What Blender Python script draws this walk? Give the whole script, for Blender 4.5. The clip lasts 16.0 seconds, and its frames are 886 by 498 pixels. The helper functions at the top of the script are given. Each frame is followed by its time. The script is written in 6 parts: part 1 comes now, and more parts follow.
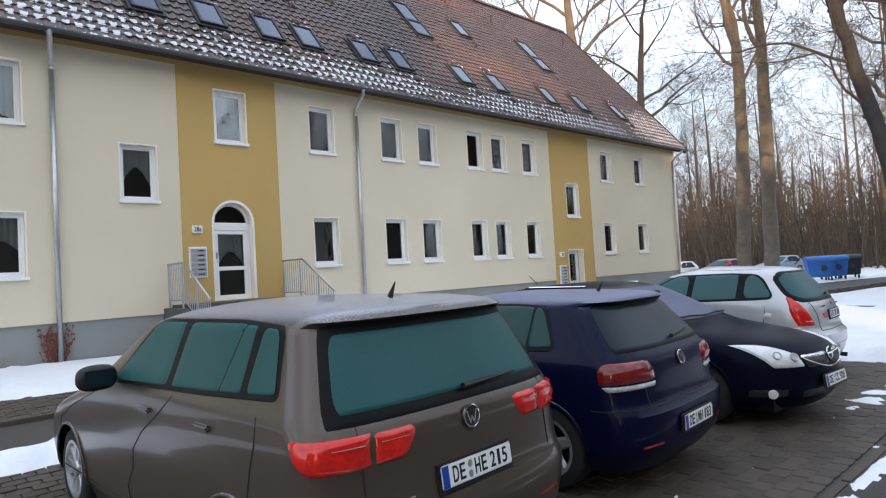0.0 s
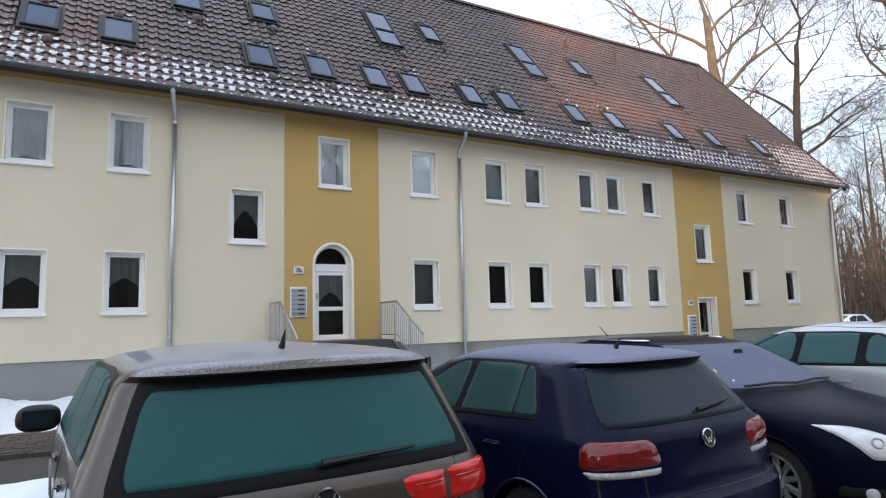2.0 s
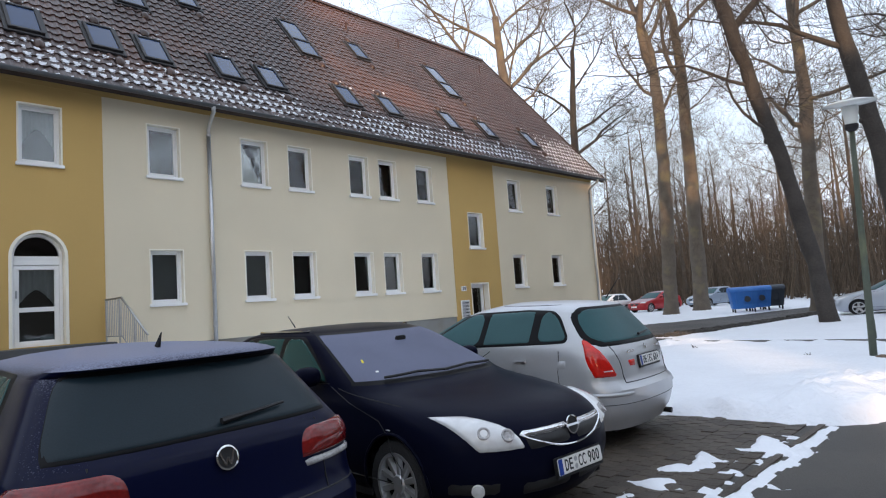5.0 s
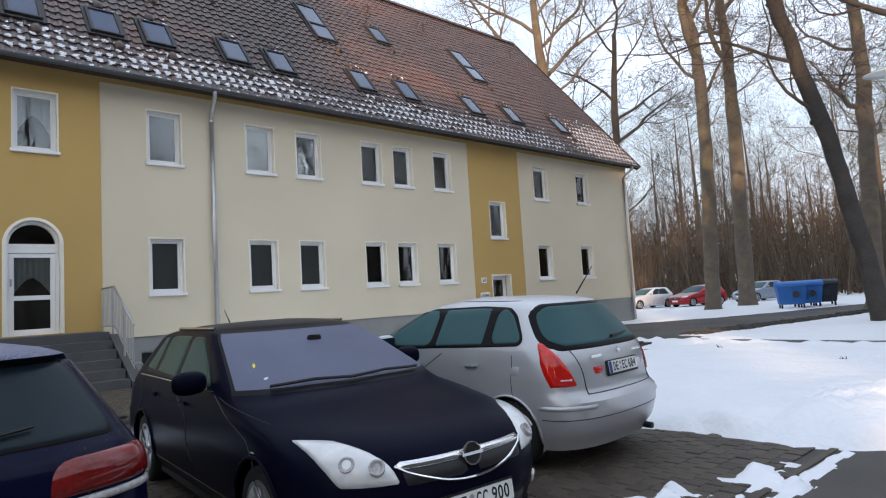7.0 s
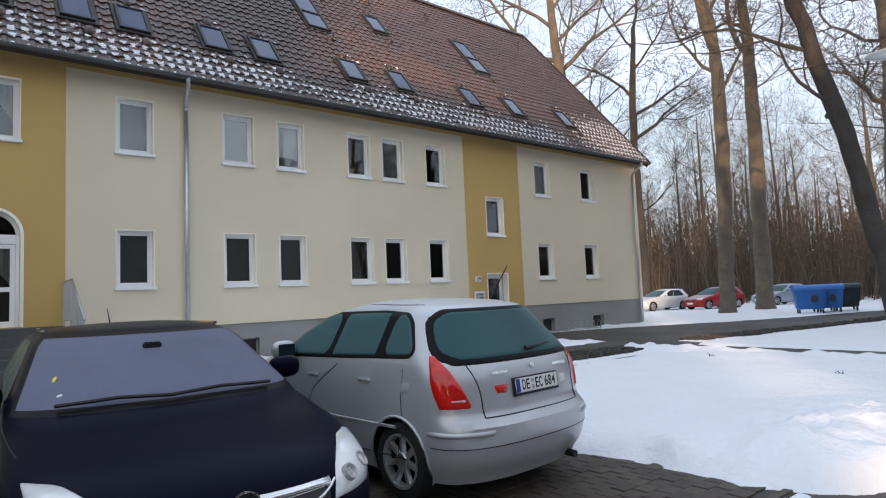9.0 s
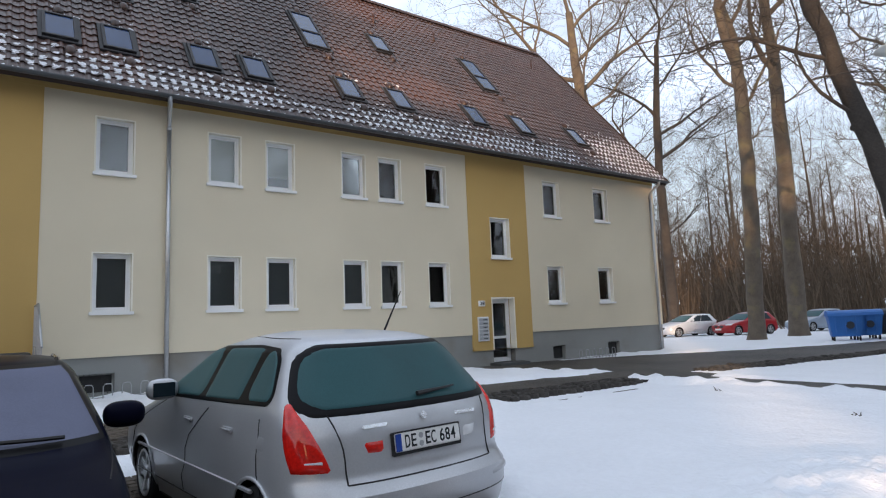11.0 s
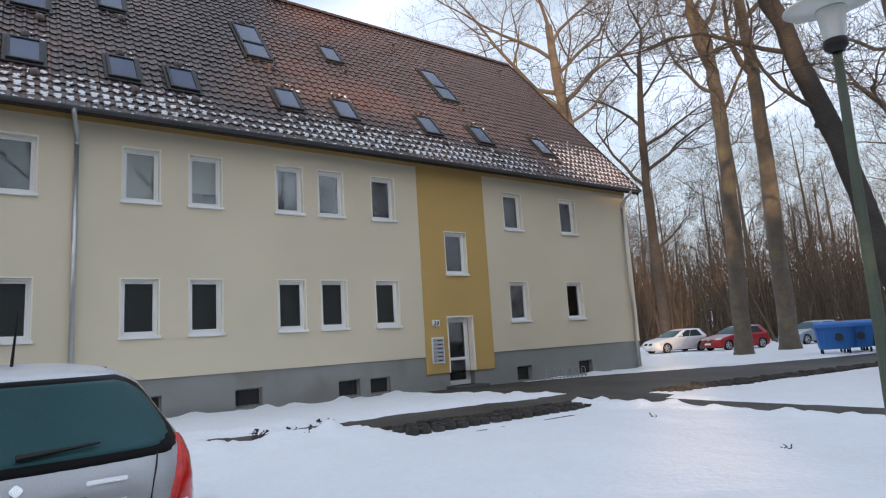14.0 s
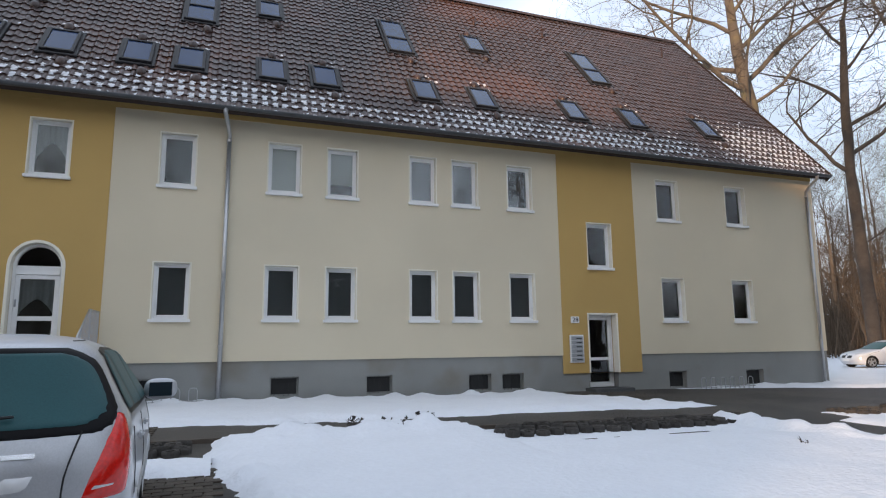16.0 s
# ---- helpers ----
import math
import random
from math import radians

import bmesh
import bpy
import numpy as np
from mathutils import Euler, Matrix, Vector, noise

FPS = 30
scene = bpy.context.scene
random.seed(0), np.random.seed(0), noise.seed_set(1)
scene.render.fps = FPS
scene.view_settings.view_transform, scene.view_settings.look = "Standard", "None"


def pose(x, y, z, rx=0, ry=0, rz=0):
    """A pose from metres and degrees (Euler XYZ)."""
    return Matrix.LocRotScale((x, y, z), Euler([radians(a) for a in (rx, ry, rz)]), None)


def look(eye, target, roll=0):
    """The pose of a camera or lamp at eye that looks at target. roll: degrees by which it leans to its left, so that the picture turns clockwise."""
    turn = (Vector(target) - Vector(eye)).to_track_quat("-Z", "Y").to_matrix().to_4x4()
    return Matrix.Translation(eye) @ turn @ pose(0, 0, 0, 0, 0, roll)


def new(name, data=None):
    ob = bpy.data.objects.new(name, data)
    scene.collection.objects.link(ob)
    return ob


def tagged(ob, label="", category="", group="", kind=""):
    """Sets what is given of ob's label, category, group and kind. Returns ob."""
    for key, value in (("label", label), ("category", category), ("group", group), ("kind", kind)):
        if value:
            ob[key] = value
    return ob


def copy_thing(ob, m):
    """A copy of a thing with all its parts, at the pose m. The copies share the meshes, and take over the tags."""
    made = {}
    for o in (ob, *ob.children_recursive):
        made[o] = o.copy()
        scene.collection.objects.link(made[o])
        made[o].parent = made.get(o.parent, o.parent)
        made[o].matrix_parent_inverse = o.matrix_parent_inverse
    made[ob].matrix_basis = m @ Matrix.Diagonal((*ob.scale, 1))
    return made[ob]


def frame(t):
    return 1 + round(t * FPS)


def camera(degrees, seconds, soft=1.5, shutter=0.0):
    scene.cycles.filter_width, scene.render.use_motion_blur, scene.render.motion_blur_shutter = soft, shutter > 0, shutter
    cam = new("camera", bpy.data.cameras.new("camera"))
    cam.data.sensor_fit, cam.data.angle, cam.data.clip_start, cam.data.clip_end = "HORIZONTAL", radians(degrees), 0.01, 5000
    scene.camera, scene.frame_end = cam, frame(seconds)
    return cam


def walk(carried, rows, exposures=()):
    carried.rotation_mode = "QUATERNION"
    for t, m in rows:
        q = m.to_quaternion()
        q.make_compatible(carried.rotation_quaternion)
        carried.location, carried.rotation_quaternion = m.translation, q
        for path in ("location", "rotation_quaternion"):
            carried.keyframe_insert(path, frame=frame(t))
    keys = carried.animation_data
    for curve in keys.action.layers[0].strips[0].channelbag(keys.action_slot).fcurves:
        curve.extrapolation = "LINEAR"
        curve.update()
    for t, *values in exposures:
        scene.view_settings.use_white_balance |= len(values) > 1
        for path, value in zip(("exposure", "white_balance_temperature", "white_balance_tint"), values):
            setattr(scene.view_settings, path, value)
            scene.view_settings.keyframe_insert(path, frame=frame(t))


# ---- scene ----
cam = camera(71.8, 16.0, soft=1.15)
PATH = [
    (0, (-2.089, -0.987, 1.721), (-0.743, 0.491, 1.794), -3.3),
    (0.5, (-1.696, -1.001, 1.685), (-0.319, 0.446, 1.783), -4.2),
    (1, (-1.323, -1.077, 1.71), (-0.243, 0.597, 1.888), -3.7),
    (1.5, (-1.057, -1.165, 1.704), (-0.017, 0.529, 1.928), 0.5),
    (2, (-0.756, -1.226, 1.699), (0.215, 0.507, 1.934), -1.6),
    (2.5, (-0.51, -1.422, 1.696), (0.296, 0.394, 1.925), -1.0),
    (3, (-0.251, -1.409, 1.675), (0.742, 0.309, 1.924), 0.4),
    (3.5, (0.108, -1.418, 1.66), (1.311, 0.158, 1.92), -2.9),
    (4, (0.479, -1.524, 1.638), (1.747, -0.001, 1.908), -1.2),
    (4.5, (0.844, -1.519, 1.608), (2.209, -0.072, 1.822), -4.3),
    (5, (1.159, -1.469, 1.594), (2.594, -0.086, 1.773), -4.1),
    (5.2, (1.309, -1.507, 1.564), (2.728, -0.11, 1.743), -4.7),
    (7.3, (2.718, -1.558, 1.559), (4.019, -0.044, 1.693), -3.7),
    (7.5, (2.855, -1.523, 1.558), (4.169, -0.018, 1.636), -4.9),
    (8, (3.254, -1.459, 1.554), (4.637, -0.014, 1.575), -6.7),
    (8.5, (3.552, -1.592, 1.547), (4.902, -0.121, 1.664), -2.7),
    (9, (3.916, -1.651, 1.55), (5.182, -0.11, 1.706), -2.5),
    (9.2, (4.072, -1.603, 1.538), (5.362, -0.082, 1.686), -1.0),
    (11.3, (5.515, -1.588, 1.569), (6.693, 0.01, 1.817), -2.5),
    (11.5, (5.663, -1.61, 1.555), (6.846, -0.018, 1.808), -2.4),
    (12, (6.028, -1.671, 1.564), (7.105, -0.009, 1.839), -0.9),
    (12.5, (6.408, -1.546, 1.552), (7.471, 0.128, 1.816), -1.3),
    (13, (6.743, -1.594, 1.564), (7.921, -0.001, 1.836), -4.3),
    (13.5, (7.096, -1.679, 1.554), (8.096, 0.018, 1.898), -3.7),
    (14, (7.459, -1.657, 1.514), (8.625, -0.06, 1.815), -3.6),
    (14.5, (7.754, -1.718, 1.529), (8.951, -0.142, 1.817), -5.3),
    (15, (8.124, -1.731, 1.501), (8.982, 0.048, 1.818), -2.3),
    (15.5, (8.429, -1.668, 1.485), (9.169, 0.161, 1.809), -3.1),
    (16, (8.756, -1.592, 1.451), (9.43, 0.265, 1.758), -0.6),
]
EXPOSURE = [(0.0, 0.36), (3.0, 0.34), (4.0, 0.15), (5.0, 0.09), (9.0, -0.02), (12.0, -0.16), (16.0, -0.20)]
walk(cam, [(t, look(eye, target, roll)) for t, eye, target, roll in PATH], EXPOSURE)

# ---------------------------------------------------------------- light
SUN_FROM = Vector((-0.80, -0.57, 0.105)).normalized()  # low winter sun, grazing along the front
world = bpy.data.worlds.new("world")
scene.world = world
world.use_nodes = True
wn, wl = world.node_tree.nodes, world.node_tree.links
sky = wn.new("ShaderNodeTexSky")
sky.sky_type = "NISHITA"
sky.sun_disc = False
sky.sun_elevation = math.asin(SUN_FROM.z)
sky.sun_rotation = math.atan2(SUN_FROM.x, SUN_FROM.y)
sky.air_density, sky.dust_density, sky.ozone_density = 1.0, 2.5, 1.0
# thin high cloud over the sky
tc, mp = wn.new("ShaderNodeTexCoord"), wn.new("ShaderNodeMapping")
mp.inputs["Scale"].default_value = (1.2, 1.2, 3.5)
cl, ramp = wn.new("ShaderNodeTexNoise"), wn.new("ShaderNodeValToRGB")
cl.inputs["Scale"].default_value, cl.inputs["Detail"].default_value = 2.2, 6.0
ramp.color_ramp.elements[0].position, ramp.color_ramp.elements[1].position = 0.42, 0.72
ramp.color_ramp.elements[0].color = (0.42, 0.42, 0.42, 1)
mixc = wn.new("ShaderNodeMix")
mixc.data_type = "RGBA"
mixc.inputs["B"].default_value = (10.4, 11.7, 14.0, 1)
wl.new(tc.outputs["Generated"], mp.inputs["Vector"])
wl.new(mp.outputs["Vector"], cl.inputs["Vector"])
wl.new(cl.outputs["Fac"], ramp.inputs["Fac"])
wl.new(ramp.outputs["Color"], mixc.inputs["Factor"])
wl.new(sky.outputs["Color"], mixc.inputs["A"])
wl.new(mixc.outputs["Result"], wn["Background"].inputs["Color"])
wn["Background"].inputs["Strength"].default_value = 0.15

sun = new("sun", bpy.data.lights.new("sun", "SUN"))
sun.data.energy, sun.data.angle, sun.data.color = 5.0, radians(0.8), (1.0, 0.66, 0.40)
sun.matrix_world = look(SUN_FROM * 60, (0, 0, 0))


# ---------------------------------------------------------------- materials
def material(name, color, rough=0.7, metal=0.0, spec=0.35, scale=6.0, var=0.15, bump=0.15, fine=60.0, second=None, second_at=(0.55, 0.7), coat=0.0, up=None, objvar=0.0, island=0.0):
    """A surface with variation at two scales. second: colour of stains; up: colour that settles on faces that look up."""
    m = bpy.data.materials.new(name)
    m.use_nodes = True
    n, l = m.node_tree.nodes, m.node_tree.links
    b = n["Principled BSDF"]
    b.inputs["Roughness"].default_value, b.inputs["Metallic"].default_value = rough, metal
    b.inputs["Coat Weight"].default_value = coat
    b.inputs["Specular IOR Level"].default_value = spec
    b.inputs["Coat Roughness"].default_value = 0.05
    t = n.new("ShaderNodeTexCoord")
    big, small = n.new("ShaderNodeTexNoise"), n.new("ShaderNodeTexNoise")
    big.inputs["Scale"].default_value, big.inputs["Detail"].default_value = scale, 5
    small.inputs["Scale"].default_value, small.inputs["Detail"].default_value = fine, 3
    l.new(t.outputs["Object"], big.inputs["Vector"])
    l.new(t.outputs["Object"], small.inputs["Vector"])
    add = n.new("ShaderNodeMath")
    add.operation = "ADD"
    l.new(big.outputs["Fac"], add.inputs[0])
    l.new(small.outputs["Fac"], add.inputs[1])
    mr = n.new("ShaderNodeMapRange")
    mr.inputs["From Min"].default_value, mr.inputs["From Max"].default_value = 0.6, 1.4
    mr.inputs["To Min"].default_value, mr.inputs["To Max"].default_value = 1 - var, 1 + var
    l.new(add.outputs[0], mr.inputs["Value"])
    hsv = n.new("ShaderNodeHueSaturation")
    hsv.inputs["Color"].default_value = (*color, 1)
    value = mr.outputs["Result"]
    if objvar or island:
        src = n.new("ShaderNodeObjectInfo").outputs["Random"] if objvar else n.new("ShaderNodeNewGeometry").outputs["Random Per Island"]
        mo = n.new("ShaderNodeMapRange")
        a = objvar or island
        mo.inputs["To Min"].default_value, mo.inputs["To Max"].default_value = 1 - a, 1 + a
        l.new(src, mo.inputs["Value"])
        mu = n.new("ShaderNodeMath")
        mu.operation = "MULTIPLY"
        l.new(value, mu.inputs[0])
        l.new(mo.outputs["Result"], mu.inputs[1])
        value = mu.outputs[0]
    l.new(value, hsv.inputs["Value"])
    out = hsv.outputs["Color"]
    if second:
        r = n.new("ShaderNodeMapRange")
        r.inputs["From Min"].default_value, r.inputs["From Max"].default_value = second_at
        st = n.new("ShaderNodeTexNoise")
        st.inputs["Scale"].default_value, st.inputs["Detail"].default_value = scale * 0.6, 7
        l.new(t.outputs["Object"], st.inputs["Vector"])
        l.new(st.outputs["Fac"], r.inputs["Value"])
        mx = n.new("ShaderNodeMix")
        mx.data_type = "RGBA"
        mx.inputs["B"].default_value = (*second, 1)
        l.new(r.outputs["Result"], mx.inputs["Factor"])
        l.new(out, mx.inputs["A"])
        out = mx.outputs["Result"]
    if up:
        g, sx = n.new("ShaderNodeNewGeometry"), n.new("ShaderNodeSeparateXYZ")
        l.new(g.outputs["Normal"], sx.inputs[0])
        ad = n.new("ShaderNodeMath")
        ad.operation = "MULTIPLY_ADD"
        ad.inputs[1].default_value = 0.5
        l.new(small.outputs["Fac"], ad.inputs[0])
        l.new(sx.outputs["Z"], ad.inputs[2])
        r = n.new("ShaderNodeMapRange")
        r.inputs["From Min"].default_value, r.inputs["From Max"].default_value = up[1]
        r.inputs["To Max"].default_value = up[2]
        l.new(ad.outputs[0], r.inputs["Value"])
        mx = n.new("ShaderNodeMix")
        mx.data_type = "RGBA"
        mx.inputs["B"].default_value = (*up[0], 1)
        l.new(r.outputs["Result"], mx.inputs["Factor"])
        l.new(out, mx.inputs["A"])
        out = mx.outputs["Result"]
        rr = n.new("ShaderNodeMapRange")
        rr.inputs["To Min"].default_value, rr.inputs["To Max"].default_value = rough, 0.6
        l.new(r.outputs["Result"], rr.inputs["Value"])
        l.new(rr.outputs["Result"], b.inputs["Roughness"])
    l.new(out, b.inputs["Base Color"])
    if bump:
        bp = n.new("ShaderNodeBump")
        bp.inputs["Strength"].default_value, bp.inputs["Distance"].default_value = bump, 0.02
        l.new(small.outputs["Fac"], bp.inputs["Height"])
        l.new(bp.outputs["Normal"], b.inputs["Normal"])
    return m


def glass_material(name, tint, gloss=1.0):
    m = bpy.data.materials.new(name)
    m.use_nodes = True
    n, l = m.node_tree.nodes, m.node_tree.links
    tr, gl, fr, mx = n.new("ShaderNodeBsdfTransparent"), n.new("ShaderNodeBsdfGlossy"), n.new("ShaderNodeFresnel"), n.new("ShaderNodeMixShader")
    tr.inputs["Color"].default_value = (*tint, 1)
    gl.inputs["Roughness"].default_value = 0.01
    fr.inputs["IOR"].default_value = 1.9
    wv, bp = n.new("ShaderNodeTexNoise"), n.new("ShaderNodeBump")
    wv.inputs["Scale"].default_value = 1.3
    bp.inputs["Strength"].default_value, bp.inputs["Distance"].default_value = 0.15, 0.02
    l.new(wv.outputs["Fac"], bp.inputs["Height"])
    l.new(bp.outputs["Normal"], gl.inputs["Normal"])
    l.new(fr.outputs["Fac"], mx.inputs["Fac"])
    l.new(tr.outputs[0], mx.inputs[1])
    l.new(gl.outputs[0], mx.inputs[2])
    l.new(mx.outputs[0], n["Material Output"].inputs["Surface"])
    return m


CREAM = material("cream_plaster", (0.715, 0.637, 0.478), 0.9, scale=0.5, var=0.07, bump=0.25, fine=160)
OCHRE = material("ochre_plaster", (0.56, 0.375, 0.135), 0.9, scale=0.6, var=0.06, bump=0.25, fine=160)
PLINTH = material("grey_plinth_plaster", (0.27, 0.275, 0.265), 0.9, scale=0.9, var=0.14, bump=0.3, fine=120, second=(0.22, 0.20, 0.17))
WHITE = material("white_pvc", (0.88, 0.88, 0.87), 0.35, scale=3, var=0.03, bump=0.02)
REVEAL = material("white_painted_reveal", (0.87, 0.83, 0.71), 0.8, scale=3, var=0.05, bump=0.15, fine=140)
GLASS = glass_material("window_glass", (0.85, 0.88, 0.87))
LACE = material("lace_curtain", (0.72, 0.73, 0.74), 0.9, scale=8, var=0.12, bump=0.3)
# Near-black colour carries the shade of the unlit rooms behind the windows.
ROOM = material("room_shade", (0.05, 0.05, 0.052), 0.9, scale=1.0, var=0.2, bump=0.0)
DARK = material("dark_cellar", (0.03, 0.03, 0.03), 0.6, scale=4, var=0.2, bump=0.1)
# Sheets behind the panes; their greys stand in for dull reflected sky, paler downstairs.
PANE_GREY_LOW = material("reflection_grey_low", (0.34, 0.35, 0.38), 0.8, scale=4, var=0.15, bump=0.1)
PANE_GREY_UP = material("reflection_grey_up", (0.085, 0.092, 0.11), 0.8, scale=4, var=0.15, bump=0.1)
ZINC = material("zinc_sheet", (0.52, 0.53, 0.54), 0.38, metal=0.85, scale=5, var=0.12, bump=0.05, fine=30)
GUTTER = material("dark_gutter", (0.10, 0.105, 0.11), 0.5, metal=0.4, scale=5, var=0.15, bump=0.05)
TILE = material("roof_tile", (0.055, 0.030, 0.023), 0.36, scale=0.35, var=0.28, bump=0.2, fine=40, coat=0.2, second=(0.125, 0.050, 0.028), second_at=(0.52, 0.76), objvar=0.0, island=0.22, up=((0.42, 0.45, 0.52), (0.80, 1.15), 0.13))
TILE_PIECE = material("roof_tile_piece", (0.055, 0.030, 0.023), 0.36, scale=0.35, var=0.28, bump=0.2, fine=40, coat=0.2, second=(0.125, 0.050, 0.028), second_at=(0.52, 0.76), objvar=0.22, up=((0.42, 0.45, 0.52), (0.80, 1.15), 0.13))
ROOFDECK = material("roof_deck", (0.05, 0.035, 0.03), 0.9, scale=3, var=0.2)
SNOW = material("snow", (0.80, 0.82, 0.86), 0.75, scale=1.5, var=0.04, bump=0.9, fine=16)
ASPHALT = material("wet_asphalt", (0.046, 0.042, 0.038), 0.6, scale=0.7, var=0.3, bump=0.4, fine=90, second=(0.088, 0.078, 0.067), second_at=(0.42, 0.7))
PAVER = material("concrete_paver", (0.066, 0.052, 0.040), 0.6, scale=5, var=0.2, bump=0.4, fine=80, objvar=0.25)
TURF = material("turf_stone", (0.055, 0.050, 0.045), 0.85, scale=6, var=0.3, bump=0.5, fine=70, objvar=0.3)
STEP = material("grey_stone_step", (0.085, 0.088, 0.09), 0.7, scale=5, var=0.15, bump=0.2, fine=120)
STEEL = material("galvanised_steel", (0.42, 0.43, 0.44), 0.45, metal=0.8, scale=7, var=0.12, bump=0.05)
BARK = material("oak_bark", (0.138, 0.114, 0.091), 0.9, scale=2.2, var=0.35, bump=1.0, fine=26, second=(0.21, 0.175, 0.10), second_at=(0.55, 0.75))
BARK_DARK = material("dark_bark", (0.060, 0.052, 0.046), 0.9, scale=2.2, var=0.35, bump=1.0, fine=26)
TWIG = material("forest_bark", (0.120, 0.096, 0.074), 0.9, scale=1.0, var=0.35, bump=0.4, fine=12, objvar=0.25)
BRUSH = material("brown_underwood", (0.125, 0.090, 0.061), 0.95, scale=0.4, var=0.4, bump=0.2, island=0.35)
BLACK = material("black_plastic", (0.016, 0.016, 0.017), 0.45, scale=8, var=0.2, bump=0.05)
RUBBER = material("tyre_rubber", (0.02, 0.02, 0.021), 0.85, scale=8, var=0.25, bump=0.3)
ALLOY = material("alloy_rim", (0.50, 0.51, 0.52), 0.35, metal=0.75, scale=8, var=0.12, bump=0.02)
CHROME = material("chrome", (0.75, 0.75, 0.76), 0.12, metal=1.0, scale=8, var=0.05, bump=0.0)
PLATE = material("plate_white", (0.78, 0.78, 0.76), 0.4, scale=8, var=0.05, bump=0.0)
PLATE_BLUE = material("plate_blue", (0.01, 0.05, 0.30), 0.4, scale=8, var=0.05, bump=0.0)
INK = material("black_ink", (0.006, 0.012, 0.012), 0.5, scale=8, var=0.05, bump=0.0)
LENS_RED = material("red_lens", (0.60, 0.013, 0.008), 0.10, scale=9, var=0.3, bump=0.0, coat=0.6)
LENS_DARKRED = material("dark_red_lens", (0.30, 0.010, 0.010), 0.12, scale=14, var=0.25, bump=0.0, coat=0.6)
TRIM = material("dark_window_trim", (0.006, 0.006, 0.007), 0.35, spec=0.10, scale=8, var=0.2, bump=0.0)
LENS_HATCH = material("deep_red_lens", (0.17, 0.008, 0.007), 0.12, scale=9, var=0.45, bump=0.0, coat=0.6)
LENS_STRIP = material("smoky_clear_lens", (0.40, 0.39, 0.39), 0.14, scale=12, var=0.4, bump=0.0, coat=0.6)
LENS_CLEAR = material("clear_lens", (0.70, 0.71, 0.72), 0.10, scale=7, var=0.14, bump=0.03, fine=12, coat=0.8)
BLUE_BIN = material("blue_bin", (0.035, 0.16, 0.48), 0.5, scale=3, var=0.1, bump=0.1)
DARK_BIN = material("dark_bin", (0.03, 0.04, 0.055), 0.55, scale=3, var=0.1, bump=0.1)
LAMP_GREEN = material("lamp_post_green", (0.085, 0.10, 0.075), 0.6, scale=3, var=0.2, bump=0.1, second=(0.14, 0.15, 0.09))
MILK = material("milky_glass", (0.70, 0.72, 0.70), 0.25, scale=5, var=0.08, bump=0.0)
BOULDER = material("brown_boulder", (0.17, 0.12, 0.085), 0.85, scale=5, var=0.3, bump=0.7, fine=18)
YELLOW = material("yellow_paint", (0.75, 0.62, 0.03), 0.5, scale=4, var=0.1, bump=0.05)


# ---------------------------------------------------------------- helpers
def part(name, bm, mat, parent=None, label="", smooth=False):
    """Links a bmesh, or (vertices, faces), as one mesh object under a thing."""
    me = bpy.data.meshes.new(name)
    if isinstance(bm, tuple):
        me.from_pydata(bm[0], [], bm[1])
    else:
        bm.to_mesh(me)
        bm.free()
    me.materials.append(mat)
    if smooth:
        me.shade_smooth()
    ob = new(name, me)
    if parent:
        ob.parent = parent
    if label:
        ob["label"] = label
    return ob


def box(bm, x0, x1, y0, y1, z0, z1, bevel=0.0):
    v = bmesh.ops.create_cube(bm, size=1)["verts"]
    bmesh.ops.scale(bm, vec=(x1 - x0, y1 - y0, z1 - z0), verts=v)
    bmesh.ops.translate(bm, vec=((x0 + x1) / 2, (y0 + y1) / 2, (z0 + z1) / 2), verts=v)
    if bevel:
        bmesh.ops.bevel(bm, geom=list({e for q in v for e in q.link_edges}), offset=bevel, segments=2, affect="EDGES")
    return bm


def boxed(*a, **k):
    return box(bmesh.new(), *a, **k)


def tube(points, radii, sides=8, verts=None, faces=None, cap=True):
    """A tapered tube along points, added to vertex and face lists."""
    verts = [] if verts is None else verts
    faces = [] if faces is None else faces
    first = len(verts)
    for i, p in enumerate(points):
        a, b = points[max(0, i - 1)], points[min(len(points) - 1, i + 1)]
        d = (Vector(b) - Vector(a)).normalized()
        s = d.cross(Vector((0, 0, 1)) if abs(d.z) < 0.9 else Vector((1, 0, 0))).normalized()
        u = s.cross(d)
        for k in range(sides):
            w = 2 * math.pi * k / sides
            verts.append(tuple(Vector(p) + radii[i] * (math.cos(w) * s + math.sin(w) * u)))
    for i in range(len(points) - 1):
        for k in range(sides):
            a, b = first + i * sides + k, first + i * sides + (k + 1) % sides
            faces.append((a, b, b + sides, a + sides))
    if cap:
        faces.append(tuple(range(first, first + sides))[::-1])
        last = first + (len(points) - 1) * sides
        faces.append(tuple(range(last, last + sides)))
    return verts, faces


def disc_ring(rows, sides=20):
    """A lathe round the z axis from rows of (radius, z)."""
    verts, faces = [], []
    for r, z in rows:
        for k in range(sides):
            w = 2 * math.pi * k / sides
            verts.append((r * math.cos(w), r * math.sin(w), z))
    for i in range(len(rows) - 1):
        for k in range(sides):
            a, b = i * sides + k, i * sides + (k + 1) % sides
            faces.append((a, b, b + sides, a + sides))
    return verts, faces


